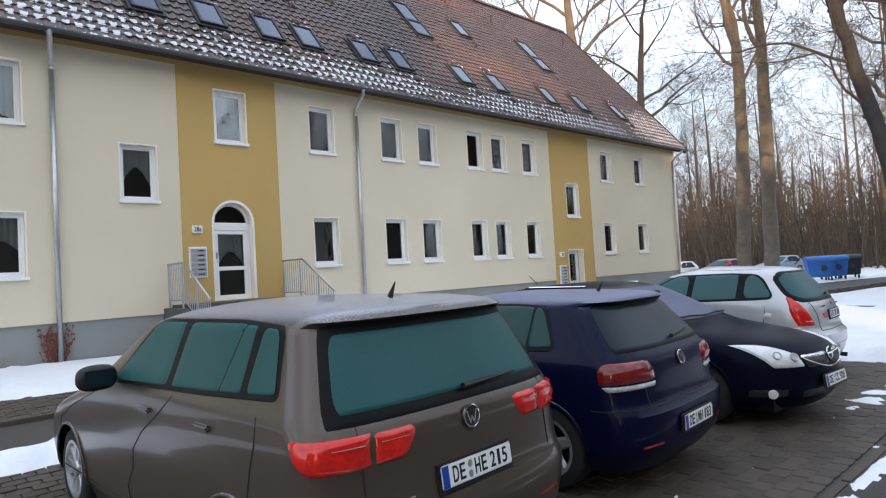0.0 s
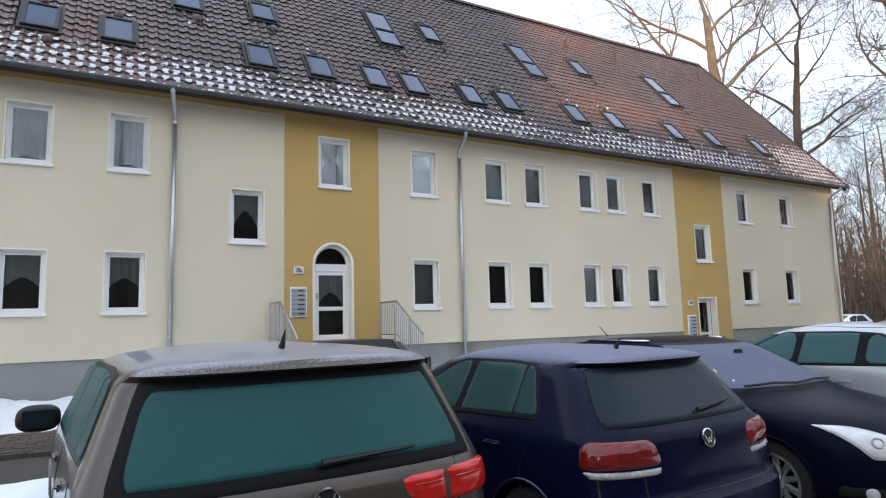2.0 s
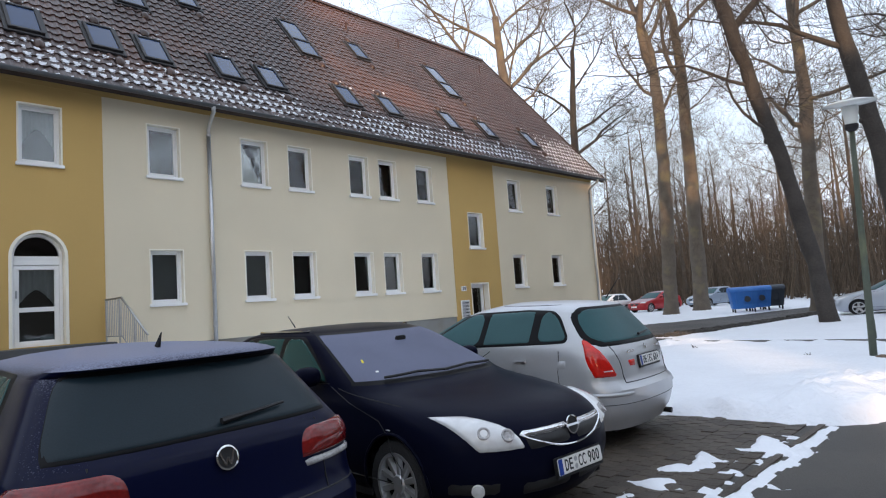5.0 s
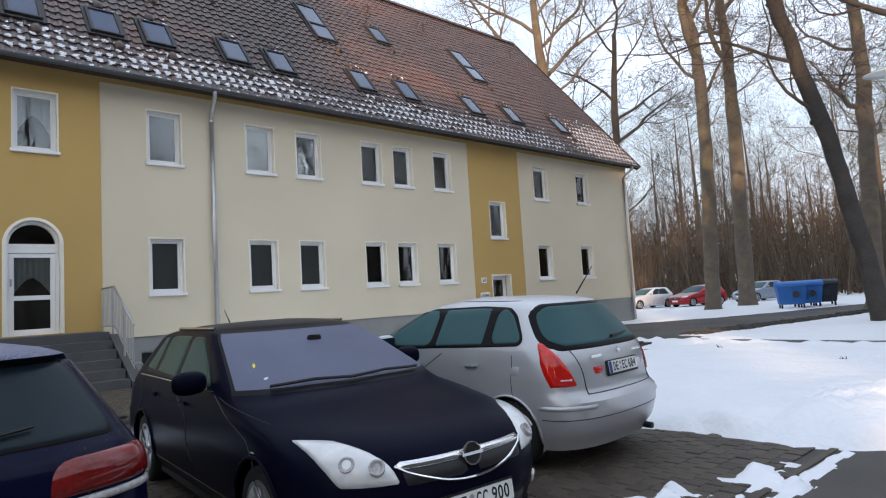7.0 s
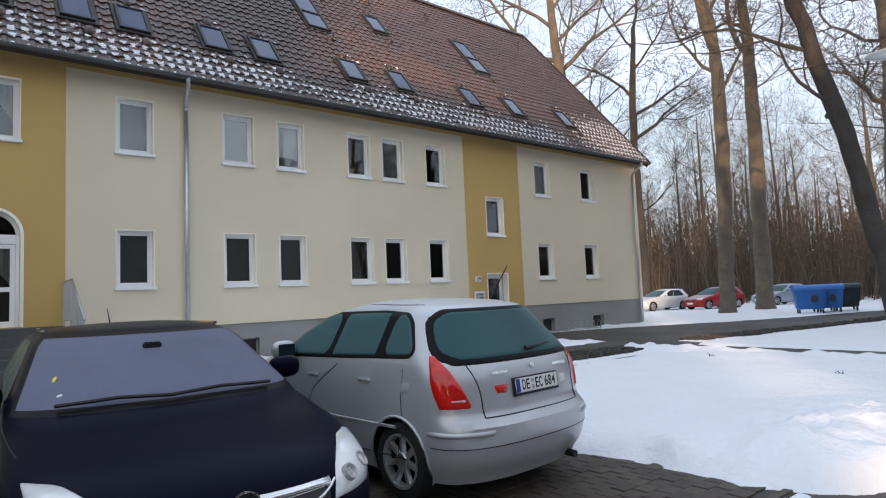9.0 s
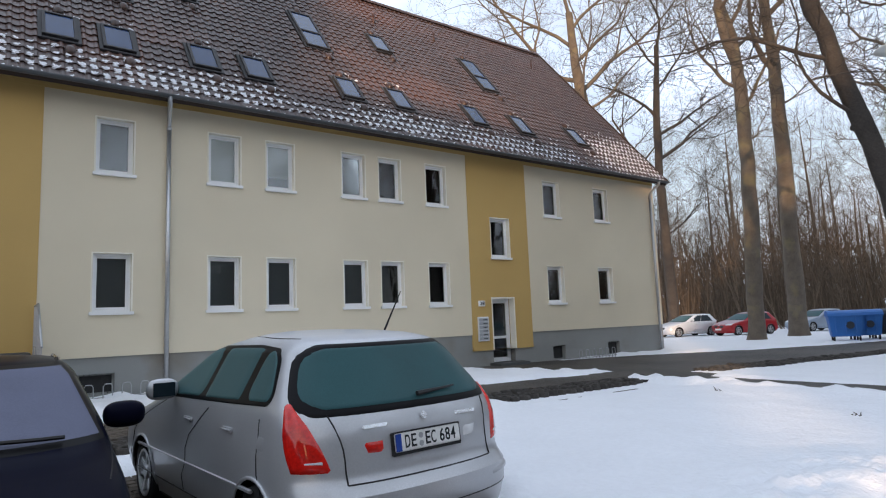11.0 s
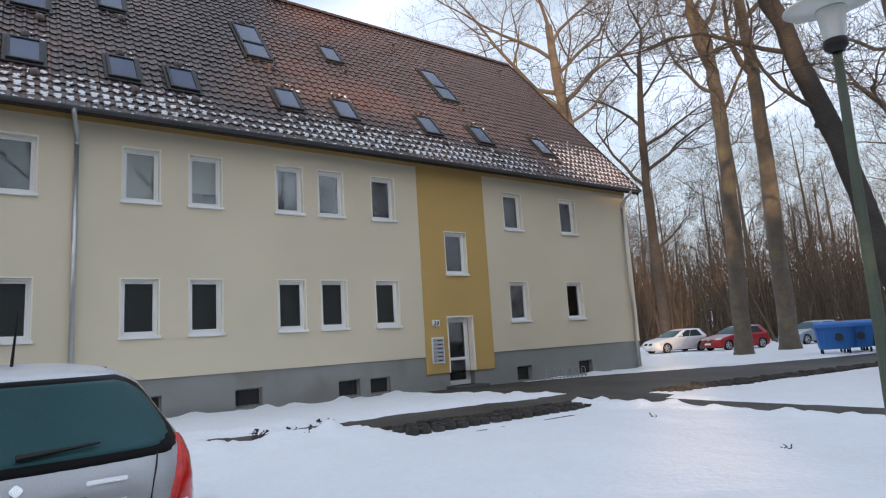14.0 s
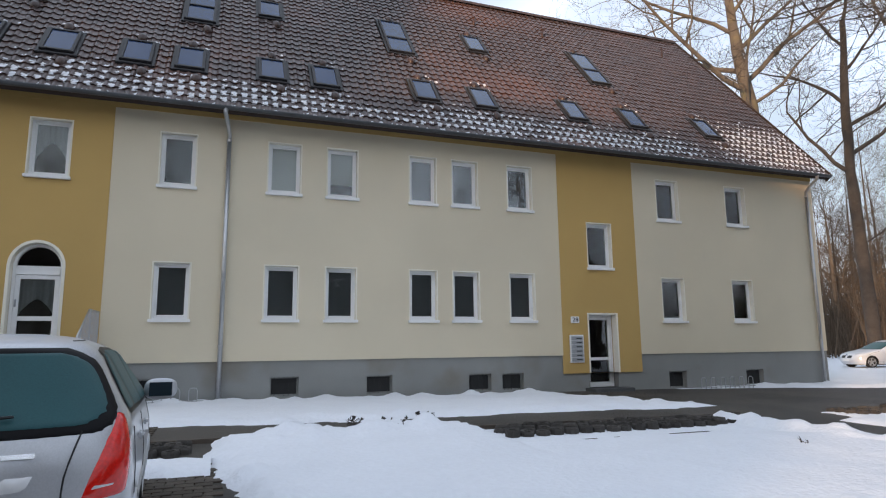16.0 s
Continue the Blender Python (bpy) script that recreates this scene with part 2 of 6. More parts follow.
def lettering(name, text, size, mat, parent, m, label="", width=0.0):
    cu = bpy.data.curves.new(name, "FONT")
    cu.body, cu.size, cu.extrude, cu.align_x, cu.align_y = text, size, 0.001, "CENTER", "CENTER"
    cu.offset = 0.012 * size
    tmp = new(name, cu)
    me = bpy.data.meshes.new_from_object(tmp.evaluated_get(bpy.context.evaluated_depsgraph_get()))
    wide = tmp.dimensions.x
    bpy.data.objects.remove(tmp)
    bpy.data.curves.remove(cu)
    me.materials.clear()
    me.materials.append(mat)
    ob = new(name, me)
    ob.parent = parent
    ob.matrix_basis = m @ Matrix.Diagonal((width / wide if width and wide else 1, 1, 1, 1))
    return ob


def noise2(x, y, s=1.0, seed=0.0):
    return noise.noise(Vector((x * s + seed, y * s - seed * 0.7, seed * 1.3)))


def ramp01(v, a, b):
    t = min(1.0, max(0.0, (v - a) / (b - a)))
    return t * t * (3 - 2 * t)


def curve_at(rows, v):
    if v <= rows[0][0]:
        return rows[0][1]
    for (a, p), (b, q) in zip(rows, rows[1:]):
        if v <= b:
            return p + (q - p) * (v - a) / (b - a)
    return rows[-1][1]


def ground_z(x, y):
    """Nearly level ground that falls a little along the house."""
    rise = min(0.25, max(-0.08, 0.23 - 0.0105 * (x + 2)))
    return 0.12 + rise * ramp01(y, 4.5, 10.5)


def empty(name):
    return new(name)


# ---------------------------------------------------------------- ground
def sheet(name, x0, x1, y0, y1, step, height, mat, label, smooth=True):
    nx, ny = int((x1 - x0) / step) + 1, int((y1 - y0) / step) + 1
    vs = [(x0 + i * step, y0 + j * step, height(x0 + i * step, y0 + j * step)) for j in range(ny) for i in range(nx)]
    fs = [(j * nx + i, j * nx + i + 1, (j + 1) * nx + i + 1, (j + 1) * nx + i) for j in range(ny - 1) for i in range(nx - 1)]
    return tagged(part(name, (vs, fs), mat, smooth=smooth), label, "ground", kind="structure")


def build_ground():
    xs = [-900, -300, -100, -40, -20] + [-14 + 2 * i for i in range(42)] + [90, 140, 300, 900]
    ys = [-900, -300, -100, -40, -15, -8, -4, 0, 2, 3, 4] + [4.5 + 0.5 * j for j in range(24)] + [20, 30, 60, 120, 300, 900]
    vs = [(x, y, ground_z(x, y)) for y in ys for x in xs]
    nx = len(xs)
    fs = [(j * nx + i, j * nx + i + 1, (j + 1) * nx + i + 1, (j + 1) * nx + i) for j in range(len(ys) - 1) for i in range(nx - 1)]
    tagged(part("ground", (vs, fs), ASPHALT, smooth=True), "damp grey asphalt ground of the street and paths", "ground", kind="structure")


PILES = [(9.6, 2.35, 0.55, 0.16), (10.4, 2.6, 0.6, 0.14), (11.3, 2.4, 0.7, 0.12), (9.35, 3.3, 0.4, 0.08), (10.0, 8.75, 0.35, 0.16), (10.8, 8.7, 0.3, 0.13), (11.5, 8.8, 0.35, 0.16), (12.1, 8.85, 0.3, 0.12), (9.3, 8.8, 0.3, 0.10), (16.2, 8.4, 0.3, 0.1), (16.6, 6.5, 0.3, 0.08), (16.5, 4.6, 0.3, 0.08)]


def snow_sheet(name, x0, x1, y0, y1, step, mask, thick, label, lumps=1.0):
    """Snow that lies on the ground where mask is positive; its edge runs out under the ground's surface."""
    def height(x, y):
        m = mask(x, y) + 0.16 * noise2(x, y, 1.1, 3.1) + 0.09 * noise2(x, y, 4.3, 7.7)
        h = ramp01(m, 0.0, 0.28) * (thick + 0.035 * min(1.0, thick * 14) * noise2(x, y, 0.9, 5.0) + 0.010 * noise2(x, y, 5.0, 2.0))
        heap = 0.13 * max(0.0, noise2(x, y, 2.8, 9.0)) * ramp01(m, 0.0, 0.15) * ramp01(0.9 - m, 0.0, 0.6)
        pile = 0.0
        for px, py, pr, ph in PILES:
            d = ((x - px) ** 2 + (y - py) ** 2) / (pr * pr)
            if d < 6:
                pile += ph * math.exp(-d) * (0.75 + 0.5 * noise2(x, y, 3.5, 8.0) + 0.4 * noise2(x, y, 8.0, 3.0))
        heap = (heap + pile * ramp01(m, 0.0, 0.2)) * lumps
        if 12.2 < x < 16.3 and 6.0 < y < 9.2:
            k = 1 - 0.8 * ramp01(y, 6.2, 7.4)
            h, heap = h * k, heap * k * k
        return ground_z(x, y) + (h + heap if m > 0 else -0.03 + 0.25 * max(m, -0.2))
    ob = sheet(name, x0, x1, y0, y1, step, height, SNOW, label)
    return ob


def near_edge(x):  # near edge of the main path
    return 9.0 - (x - 19.0) * 0.14


def far_edge(x):  # far edge of the main path
    return curve_at([(18, 14.9), (20.6, 14.6), (24.6, 13.7), (31, 11.0), (45, 7.0), (60, 4.0)], x)


def field_mask(x, y):
    top = curve_at([(8.7, 8.9), (12.0, 8.95), (12.7, 7.8), (15.6, 7.7), (16.4, 8.7), (17, 8.9)], x)
    left = 8.9 + 0.12 * math.sin(y * 1.3) + 0.5 * ramp01(2.3 - y, 0.0, 0.8)
    return min(x - left, top - y, 16.85 - x)


def build_snow():
    snow_sheet("snow_field", 8.2, 17.4, -7.0, 9.4, 0.085, field_mask, 0.10, "deep untouched snow on the lawn beside the bays")
    snow_sheet("snow_beyond_path", 17.6, 62.0, -10.0, 9.4, 0.22, lambda x, y: min(x - 18.1, near_edge(x) - 0.9 - y if x > 19 else 8.0 - y), 0.04, "snow on the lawn under the trees", 0.3)
    snow_sheet("snow_by_house", -14.0, 18.9, 9.9, 14.7, 0.09, lambda x, y: min(y - 10.35 - 0.12 * math.sin(x), 14.75 - y, 18.2 - x - 0.4 * (y - 10.3), max(3.4 - x, x - 6.9, (y - 20.0))) - 0.35 * max(0.0, noise2(x * 0.25, y, 2.2, 4.0) - 0.12), 0.05, "thin trodden snow on the strip before the house")
    snow_sheet("snow_behind_corner", 20.4, 64.0, 6.0, 44.0, 0.25, lambda x, y: min(y - far_edge(x), x - 20.6, max(x - 27.3, 14.75 - y)) - (0.25 * max(0.0, noise2(x, y, 0.8, 1.0)) if x > 27 else 0), 0.07, "snow with wheel tracks round the corner of the house")
    snow_sheet("snow_before_bays", -9.0, 8.9, 6.3, 8.4, 0.085, lambda x, y: min(y - 7.05, 8.0 - y) - 0.25 * max(0, noise2(x, y, 1.2, 12)), 0.06, "snow strip between the parking bays and the footpath")
    snow_sheet("snow_left_verge", -14.0, 2.6, 10.4, 14.7, 0.1, lambda x, y: 0.18 * math.sin(y * 6.0 + 0.3 * x) - 0.05, 0.04, "thin striped snow on the verge")
    snow_sheet("snow_between_turf_stones", 18.8, 31.0, 6.0, 9.3, 0.07, lambda x, y: min(near_edge(x) - 0.04 - y, y - near_edge(x) + 1.2, x - 18.9), 0.03, "snow between the turf stones beside the path", 0.15)
    snow_sheet("snow_between_edge_stones", 12.2, 17.1, 7.4, 9.1, 0.06, lambda x, y: min(8.86 - y, y - 7.6, 17.0 - x), 0.03, "snow between the turf stones along the footpath", 0.15)
    def patches(x, y):
        return min(y - 1.65, 3.3 - y, 8.9 - x, x + 1) * 0.25 + 0.30 * noise2(x, y, 6.5, 2.0) + 0.55 * noise2(x * 0.9, y * 1.7, 1.2, 21.0) + 0.12 * noise2(x, y, 15.0, 5.0) - 0.33 - 0.12 * ramp01(2.2 - y, 0, 0.3)
    snow_sheet("snow_patches_on_bays", -1.5, 9.2, 1.5, 3.6, 0.045, patches, 0.020, "patches of melting snow on the paved bays")
    snow_sheet("snow_along_kerb", 1.0, 9.0, 1.95, 2.45, 0.03, lambda x, y: 0.07 - abs(y - 2.20 + 0.012 * (x - 8)) + 0.08 * noise2(x, 0, 0.9, 6), 0.022, "line of snow along the kerb stones")


# ---------------------------------------------------------------- house
FY, TH = 14.70, 0.36


def wall_panel(name, x0, x1, z0, z1, holes, mat, label, y0=FY, thick=TH, arch=None):
    xs = sorted({x0, x1, *[h[0] for h in holes], *[h[1] for h in holes]})
    zs = sorted({z0, z1, *[h[2] for h in holes], *[h[3] for h in holes]})
    def open_at(x, z):
        return any(h[0] < x < h[1] and h[2] < z < h[3] for h in holes)
    vs, fs = [], []
    def quad(*p):
        i = len(vs)
        vs.extend(p)
        fs.append(tuple(range(i, i + len(p))))
    y1 = y0 + thick
    for a, b in zip(xs, xs[1:]):
        for c, d in zip(zs, zs[1:]):
            if open_at((a + b) / 2, (c + d) / 2):
                continue
            quad((a, y0, c), (b, y0, c), (b, y0, d), (a, y0, d))
            quad((b, y1, c), (a, y1, c), (a, y1, d), (b, y1, d))
    for a, b, c, d in holes + [(x0, x1, z0, z1)]:
        quad((a, y0, c), (a, y0, d), (a, y1, d), (a, y1, c))
        quad((b, y0, c), (b, y1, c), (b, y1, d), (b, y0, d))
        quad((a, y0, c), (a, y1, c), (b, y1, c), (b, y0, c))
        quad((a, y0, d), (b, y0, d), (b, y1, d), (a, y1, d))
    if arch:
        a, b, spring, top = arch
        m, r, h = (a + b) / 2, (b - a) / 2, top - spring
        for side in (-1, 1):
            pts = [(m + side * r * math.cos(w), spring + h * math.sin(w)) for w in [math.pi / 2 * k / 10 for k in range(11)]]
            for (p, q), (s, t) in zip(pts, pts[1:]):
                quad((p, y0, q), (s, y0, t), (s, y0, top), (p, y0, top))
                quad((p, y0, q), (p, y1, q), (s, y1, t), (s, y0, t))
    return tagged(part(name, (vs, fs), mat), label, "wall", kind="structure")


def frame_bars(bm, x0, x1, z0, z1, y0, y1, w):
    box(bm, x0, x0 + w, y0, y1, z0, z1, 0.006)
    box(bm, x1 - w, x1, y0, y1, z0, z1, 0.006)
    box(bm, x0 + w, x1 - w, y0, y1, z0, z0 + w, 0.006)
    box(bm, x0 + w, x1 - w, y0, y1, z1 - w, z1, 0.006)
    return bm


def curtain_mesh(x0, x1, z0, z1, y, swag):
    vs, fs, n = [], [], 28
    for i in range(n + 1):
        u = i / n
        x = x0 + u * (x1 - x0)
        low = z1 - (z1 - z0) * (1 - swag * max(0.0, 1 - (2 * abs(u - 0.5)) ** 1.6)) - 0.012 * (i % 2)
        for k in range(4):
            vs.append((x, y + 0.022 * math.sin(u * 40), z1 + (low - z1) * k / 3))
    for i in range(n):
        for k in range(3):
            a = i * 4 + k
            fs.append((a, a + 4, a + 5, a + 1))
    return vs, fs


WINDOWS = [0]


def build_window(x0, x1, z0, z1, inside="", label="white plastic window with dark glass", y=FY):
    WINDOWS[0] += 1
    w = empty(f"window_{WINDOWS[0]}")
    tagged(w, label, "window", "windows of the house front", "structure")
    bm = bmesh.new()
    box(bm, x0, x0 + 0.012, y - 0.005, y + 0.15, z0, z1)
    box(bm, x1 - 0.012, x1, y - 0.005, y + 0.15, z0, z1)
    box(bm, x0 + 0.012, x1 - 0.012, y - 0.005, y + 0.15, z1 - 0.012, z1)
    frame_bars(bm, x0 - 0.016, x1 + 0.016, z0 - 0.01, z1 + 0.016, y - 0.010, y - 0.001, 0.03)
    part("reveal", bm, REVEAL, w, "white painted plaster reveal")
    a, b, c, d = x0 + 0.012, x1 - 0.012, z0 + 0.04, z1 - 0.012
    bm = frame_bars(bmesh.new(), a, b, c, d, y + 0.12, y + 0.19, 0.05)
    part("window_frame", bm, WHITE, w)
    bm = frame_bars(bmesh.new(), a + 0.052, b - 0.052, c + 0.052, d - 0.052, y + 0.135, y + 0.18, 0.038)
    part("sash", bm, WHITE, w)
    p = part("pane", boxed(a + 0.088, b - 0.088, y + 0.155, y + 0.163, c + 0.088, d - 0.088), GLASS, w)
    p.visible_shadow = False
    part("window_sill", boxed(x0 - 0.04, x1 + 0.04, y - 0.065, y + 0.14, z0 - 0.03, z0 + 0.035, 0.008), WHITE, w, "white metal window sill")
    # added behind most panes to give the grey of a reflection
    if inside == "blind":
        part("blind", boxed(a + 0.06, b - 0.06, y + 0.22, y + 0.226, c + 0.05, d - 0.05), PANE_GREY_LOW if z0 < 3 else PANE_GREY_UP, w, "closed dark blind, its grey stands in for reflections")
    elif inside == "screen":
        part("blind", boxed(a + 0.06, b - 0.06, y + 0.22, y + 0.226, c + 0.05 + (0.28 if x0 > 10.5 else 0), d - 0.05), REVEAL, w, "lowered pale blind")
    elif inside:
        k = {"swag": 0.55, "half": 0.35, "full": 0.12}[inside]
        low = {"swag": d - 0.75 * (d - c), "half": d - 0.62 * (d - c), "full": c + 0.06}[inside]
        part("curtain", curtain_mesh(a + 0.05, b - 0.05, low, d - 0.06, y + 0.23, k), LACE, w, "white lace curtain", smooth=True)
    return w


UP, LO = (4.83, 6.055), (1.94, 3.185)
COLUMNS = [(7.49, 8.23), (9.76, 10.51), (11.12, 11.85), (13.15, 13.86), (14.27, 14.99), (15.83, 16.56), (20.60, 21.39), (23.15, 23.94)]
LEFT = [(-1.10, -0.33), (0.64, 1.38), (-3.57, -2.82)]


def build_house():
    x_end, x_start, top = 26.78, -10.0, 6.50
    pl = 1.07
    rect = lambda c, z: (c[0], c[1], z[0], z[1])
    half = (3.03, 3.76, 3.44, 4.655)
    wall_panel("wall_front_1", x_start, 4.22, pl, top, [rect(c, z) for c in LEFT for z in (UP, LO)] + [half], CREAM, "cream plastered house wall with windows")
    arch = (4.92, 5.84, 3.02, 3.50)
    stair_win = (5.04, 5.80, 4.85, 6.09)
    wall_panel("wall_front_2", 4.22, 6.57, 1.0, top, [(arch[0], arch[1], 1.26, 3.50), stair_win], OCHRE, "ochre plastered stairwell panel with an arched doorway", y0=FY - 0.012, arch=arch)
    wall_panel("wall_front_3", 6.57, 17.33, pl, top, [rect(c, z) for c in COLUMNS[:6] for z in (UP, LO)], CREAM, "cream plastered house wall with windows")
    door_b = (18.13, 19.03, 0.22, 2.15)
    land_b = (18.20, 18.98, 3.37, 4.64)
    wall_panel("wall_front_4", 17.33, 19.78, 0.60, top, [(door_b[0], door_b[1], 0.60, door_b[3]), land_b], OCHRE, "ochre plastered stairwell panel over the entrance", y0=FY - 0.012)
    wall_panel("wall_front_5", 19.78, x_end, pl, top, [rect(c, z) for c in COLUMNS[6:] for z in (UP, LO)], CREAM, "cream plastered house wall with windows")
    wall_panel("frieze", x_start, x_end, top, 6.80, [], OCHRE, "ochre band under the eaves", y0=FY - 0.02)
    cellars = [(-1.84, -1.16, 0.36, 0.80), (7.3, 7.95, 0.33, 0.74), (9.96, 10.58, 0.30, 0.71), (12.12, 12.74, 0.28, 0.69), (14.68, 15.28, 0.25, 0.66), (15.58, 16.18, 0.24, 0.65), (20.70, 21.30, 0.13, 0.58), (23.47, 24.13, 0.12, 0.57)]
    wall_panel("plinth_left", x_start, 17.33, -0.6, pl, cellars[:6] + [(4.22, 6.57, 0.99, pl)], PLINTH, "grey plastered plinth with cellar windows", y0=FY + 0.035, thick=TH - 0.035)
    wall_panel("plinth_middle", 17.33, 19.78, -0.6, 0.60, [(door_b[0], door_b[1], door_b[2], 0.60)], PLINTH, "grey plastered plinth beside the entrance", y0=FY + 0.035, thick=TH - 0.035)
    wall_panel("plinth_right", 19.78, x_end, -0.6, pl, cellars[6:], PLINTH, "grey plastered plinth with cellar windows", y0=FY + 0.035, thick=TH - 0.035)
    for a, b, c, d in cellars:
        w = tagged(empty("cellar_window"), "small dark cellar window with a mesh grille", "window", "cellar windows", "structure")
        bm = frame_bars(bmesh.new(), a, b, c, d, FY + 0.15, FY + 0.19, 0.035)
        part("window_frame", bm, PLINTH, w)
        part("pane", boxed(a + 0.03, b - 0.03, FY + 0.172, FY + 0.178, c + 0.03, d - 0.03), DARK, w)
        for k in range(1, 6):
            x = a + (b - a) * k / 6
            part("bar", boxed(x - 0.003, x + 0.003, FY + 0.14, FY + 0.148, c, d), DARK, w)
    # shell: gables, back wall, floors, rooms with their darkness put into the colour
    ry, rz = 20.55, 14.20
    for name, x in (("gable_right", x_end - 0.35), ("gable_left", x_start)):
        vs = [(x + dx, y, z) for dx in (0, 0.35) for y, z in ((FY + TH, -0.6), (26.4, -0.6), (26.4, 7.0), (ry, rz - 0.25), (FY + TH, 6.95))]
        fs = [(0, 1, 2, 3, 4), (9, 8, 7, 6, 5)] + [(k, k + 5, (k + 1) % 5 + 5, (k + 1) % 5) for k in range(5)]
        tagged(part(name, (vs, fs), CREAM), "cream plastered gable wall", "wall", kind="structure")
    tagged(part("corner_wall", boxed(x_end - 0.35, x_end - 0.002, FY + 0.01, FY + TH + 0.01, 6.5, 6.98), CREAM), "cream plastered top of the corner", "wall", kind="structure")
    tagged(part("wall_back", boxed(x_start, x_end, 26.1, 26.4, -0.6, 7.0), CREAM), "cream plastered rear wall", "wall", kind="structure")
    tagged(part("wall_inner", boxed(x_start + 0.4, x_end - 0.4, 18.2, 18.4, -0.3, 6.8), ROOM), "near-black inner wall standing in for unlit rooms", "wall", kind="structure")
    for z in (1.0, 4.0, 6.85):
        tagged(part("floor_slab", boxed(x_start + 0.36, x_end - 0.36, FY + TH + 0.01, 26.0, z - 0.12, z), ROOM), "near-black floor standing in for unlit rooms", "floor", kind="structure")
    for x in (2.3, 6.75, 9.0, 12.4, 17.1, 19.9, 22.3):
        tagged(part("partition", boxed(x - 0.06, x + 0.06, FY + TH + 0.02, 18.2, 1.0, 6.7), ROOM), "near-black partition standing in for unlit rooms", "wall", kind="structure")
    # windows
    lace = {(0, 6): "full", (1, 6): "full", (0, 3): "half", (1, 3): "half", (2, 6): "full", (2, 3): "half"}
    for k, c in enumerate(LEFT):
        for z in (UP, LO):
            build_window(c[0], c[1], *z, lace[(k, int(z[1]))], "white plastic window with a lace curtain")
    build_window(*half, "swag", "white plastic window with a short swagged curtain")
    build_window(*stair_win, "swag", "white stairwell window with a lace curtain", FY - 0.012)
    build_window(*land_b, "blind", "white stairwell window over the entrance", FY - 0.012)
    for i, c in enumerate(COLUMNS):
        build_window(*c, *UP, {1: "screen", 2: "screen"}.get(i, "blind"), "white plastic window on the upper floor")
        build_window(*c, *LO, "blind", "white plastic window with a dark blind on the ground floor")
    return arch, door_b


def build_door_arched(arch):
    a, b, spring, top = arch
    y, z0, m, r, h = FY - 0.012, 1.26, (arch[0] + arch[1]) / 2, (arch[1] - arch[0]) / 2, top - spring
    d = tagged(empty("door_1"), "white plastic front door under an arched fanlight, lace curtain behind its glass", "door", kind="structure")
    ring = lambda rr, hh: [(m + rr * math.cos(math.pi * k / 16), spring + hh * math.sin(math.pi * k / 16)) for k in range(17)]
    def band(outer, inner, y0, y1):
        n, vs = len(outer), []
        for pts, yy in ((outer, y0), (inner, y0), (inner, y1), (outer, y1)):
            vs += [(p, yy, q) for p, q in pts]
        fs = [(j * n + k, j * n + k + 1, ((j + 1) % 4) * n + k + 1, ((j + 1) % 4) * n + k) for j in range(4) for k in range(n - 1)]
        return vs, fs
    o = [(b + 0.045, z0)] + ring(r + 0.045, h + 0.045) + [(a - 0.045, z0)]
    i = [(b - 0.01, z0)] + ring(r - 0.01, h - 0.01) + [(a + 0.01, z0)]
    part("surround", band(o, i, y - 0.014, y + 0.17), REVEAL, d, "white painted arched surround", smooth=False)
    part("fanlight_frame", band(ring(r - 0.012, h - 0.012), ring(r - 0.075, h - 0.075), y + 0.17, y + 0.24), WHITE, d)
    pts = ring(r - 0.07, h - 0.07)
    vs = [(p, y + 0.2, q) for p, q in pts]
    part("fanlight_pane", (vs, [tuple(range(len(vs)))]), GLASS, d).visible_shadow = False
    bm = frame_bars(bmesh.new(), a + 0.012, b - 0.012, z0, spring + 0.02, y + 0.17, y + 0.24, 0.06)
    box(bm, a + 0.07, b - 0.07, y + 0.17, y + 0.24, spring - 0.16, spring - 0.04, 0.006)
    part("door_frame", bm, WHITE, d)
    leaf = frame_bars(bmesh.new(), a + 0.075, b - 0.075, z0 + 0.03, spring - 0.165, y + 0.185, y + 0.235, 0.085)
    box(leaf, a + 0.15, b - 0.15, y + 0.185, y + 0.235, z0 + 0.68, z0 + 0.77, 0.006)
    part("door_leaf", leaf, WHITE, d)
    for q0, q1 in ((z0 + 0.11, z0 + 0.68), (z0 + 0.77, spring - 0.25)):
        part("pane", boxed(a + 0.155, b - 0.155, y + 0.205, y + 0.212, q0, q1), GLASS, d).visible_shadow = False
    part("curtain", curtain_mesh(a + 0.15, b - 0.15, z0 + 0.8, spring - 0.25, y + 0.26, 0.45), LACE, d, "white lace curtain", smooth=True)
    part("door_handle", boxed(a + 0.095, a + 0.125, y + 0.14, y + 0.185, z0 + 0.95, z0 + 1.1, 0.008), STEEL, d)


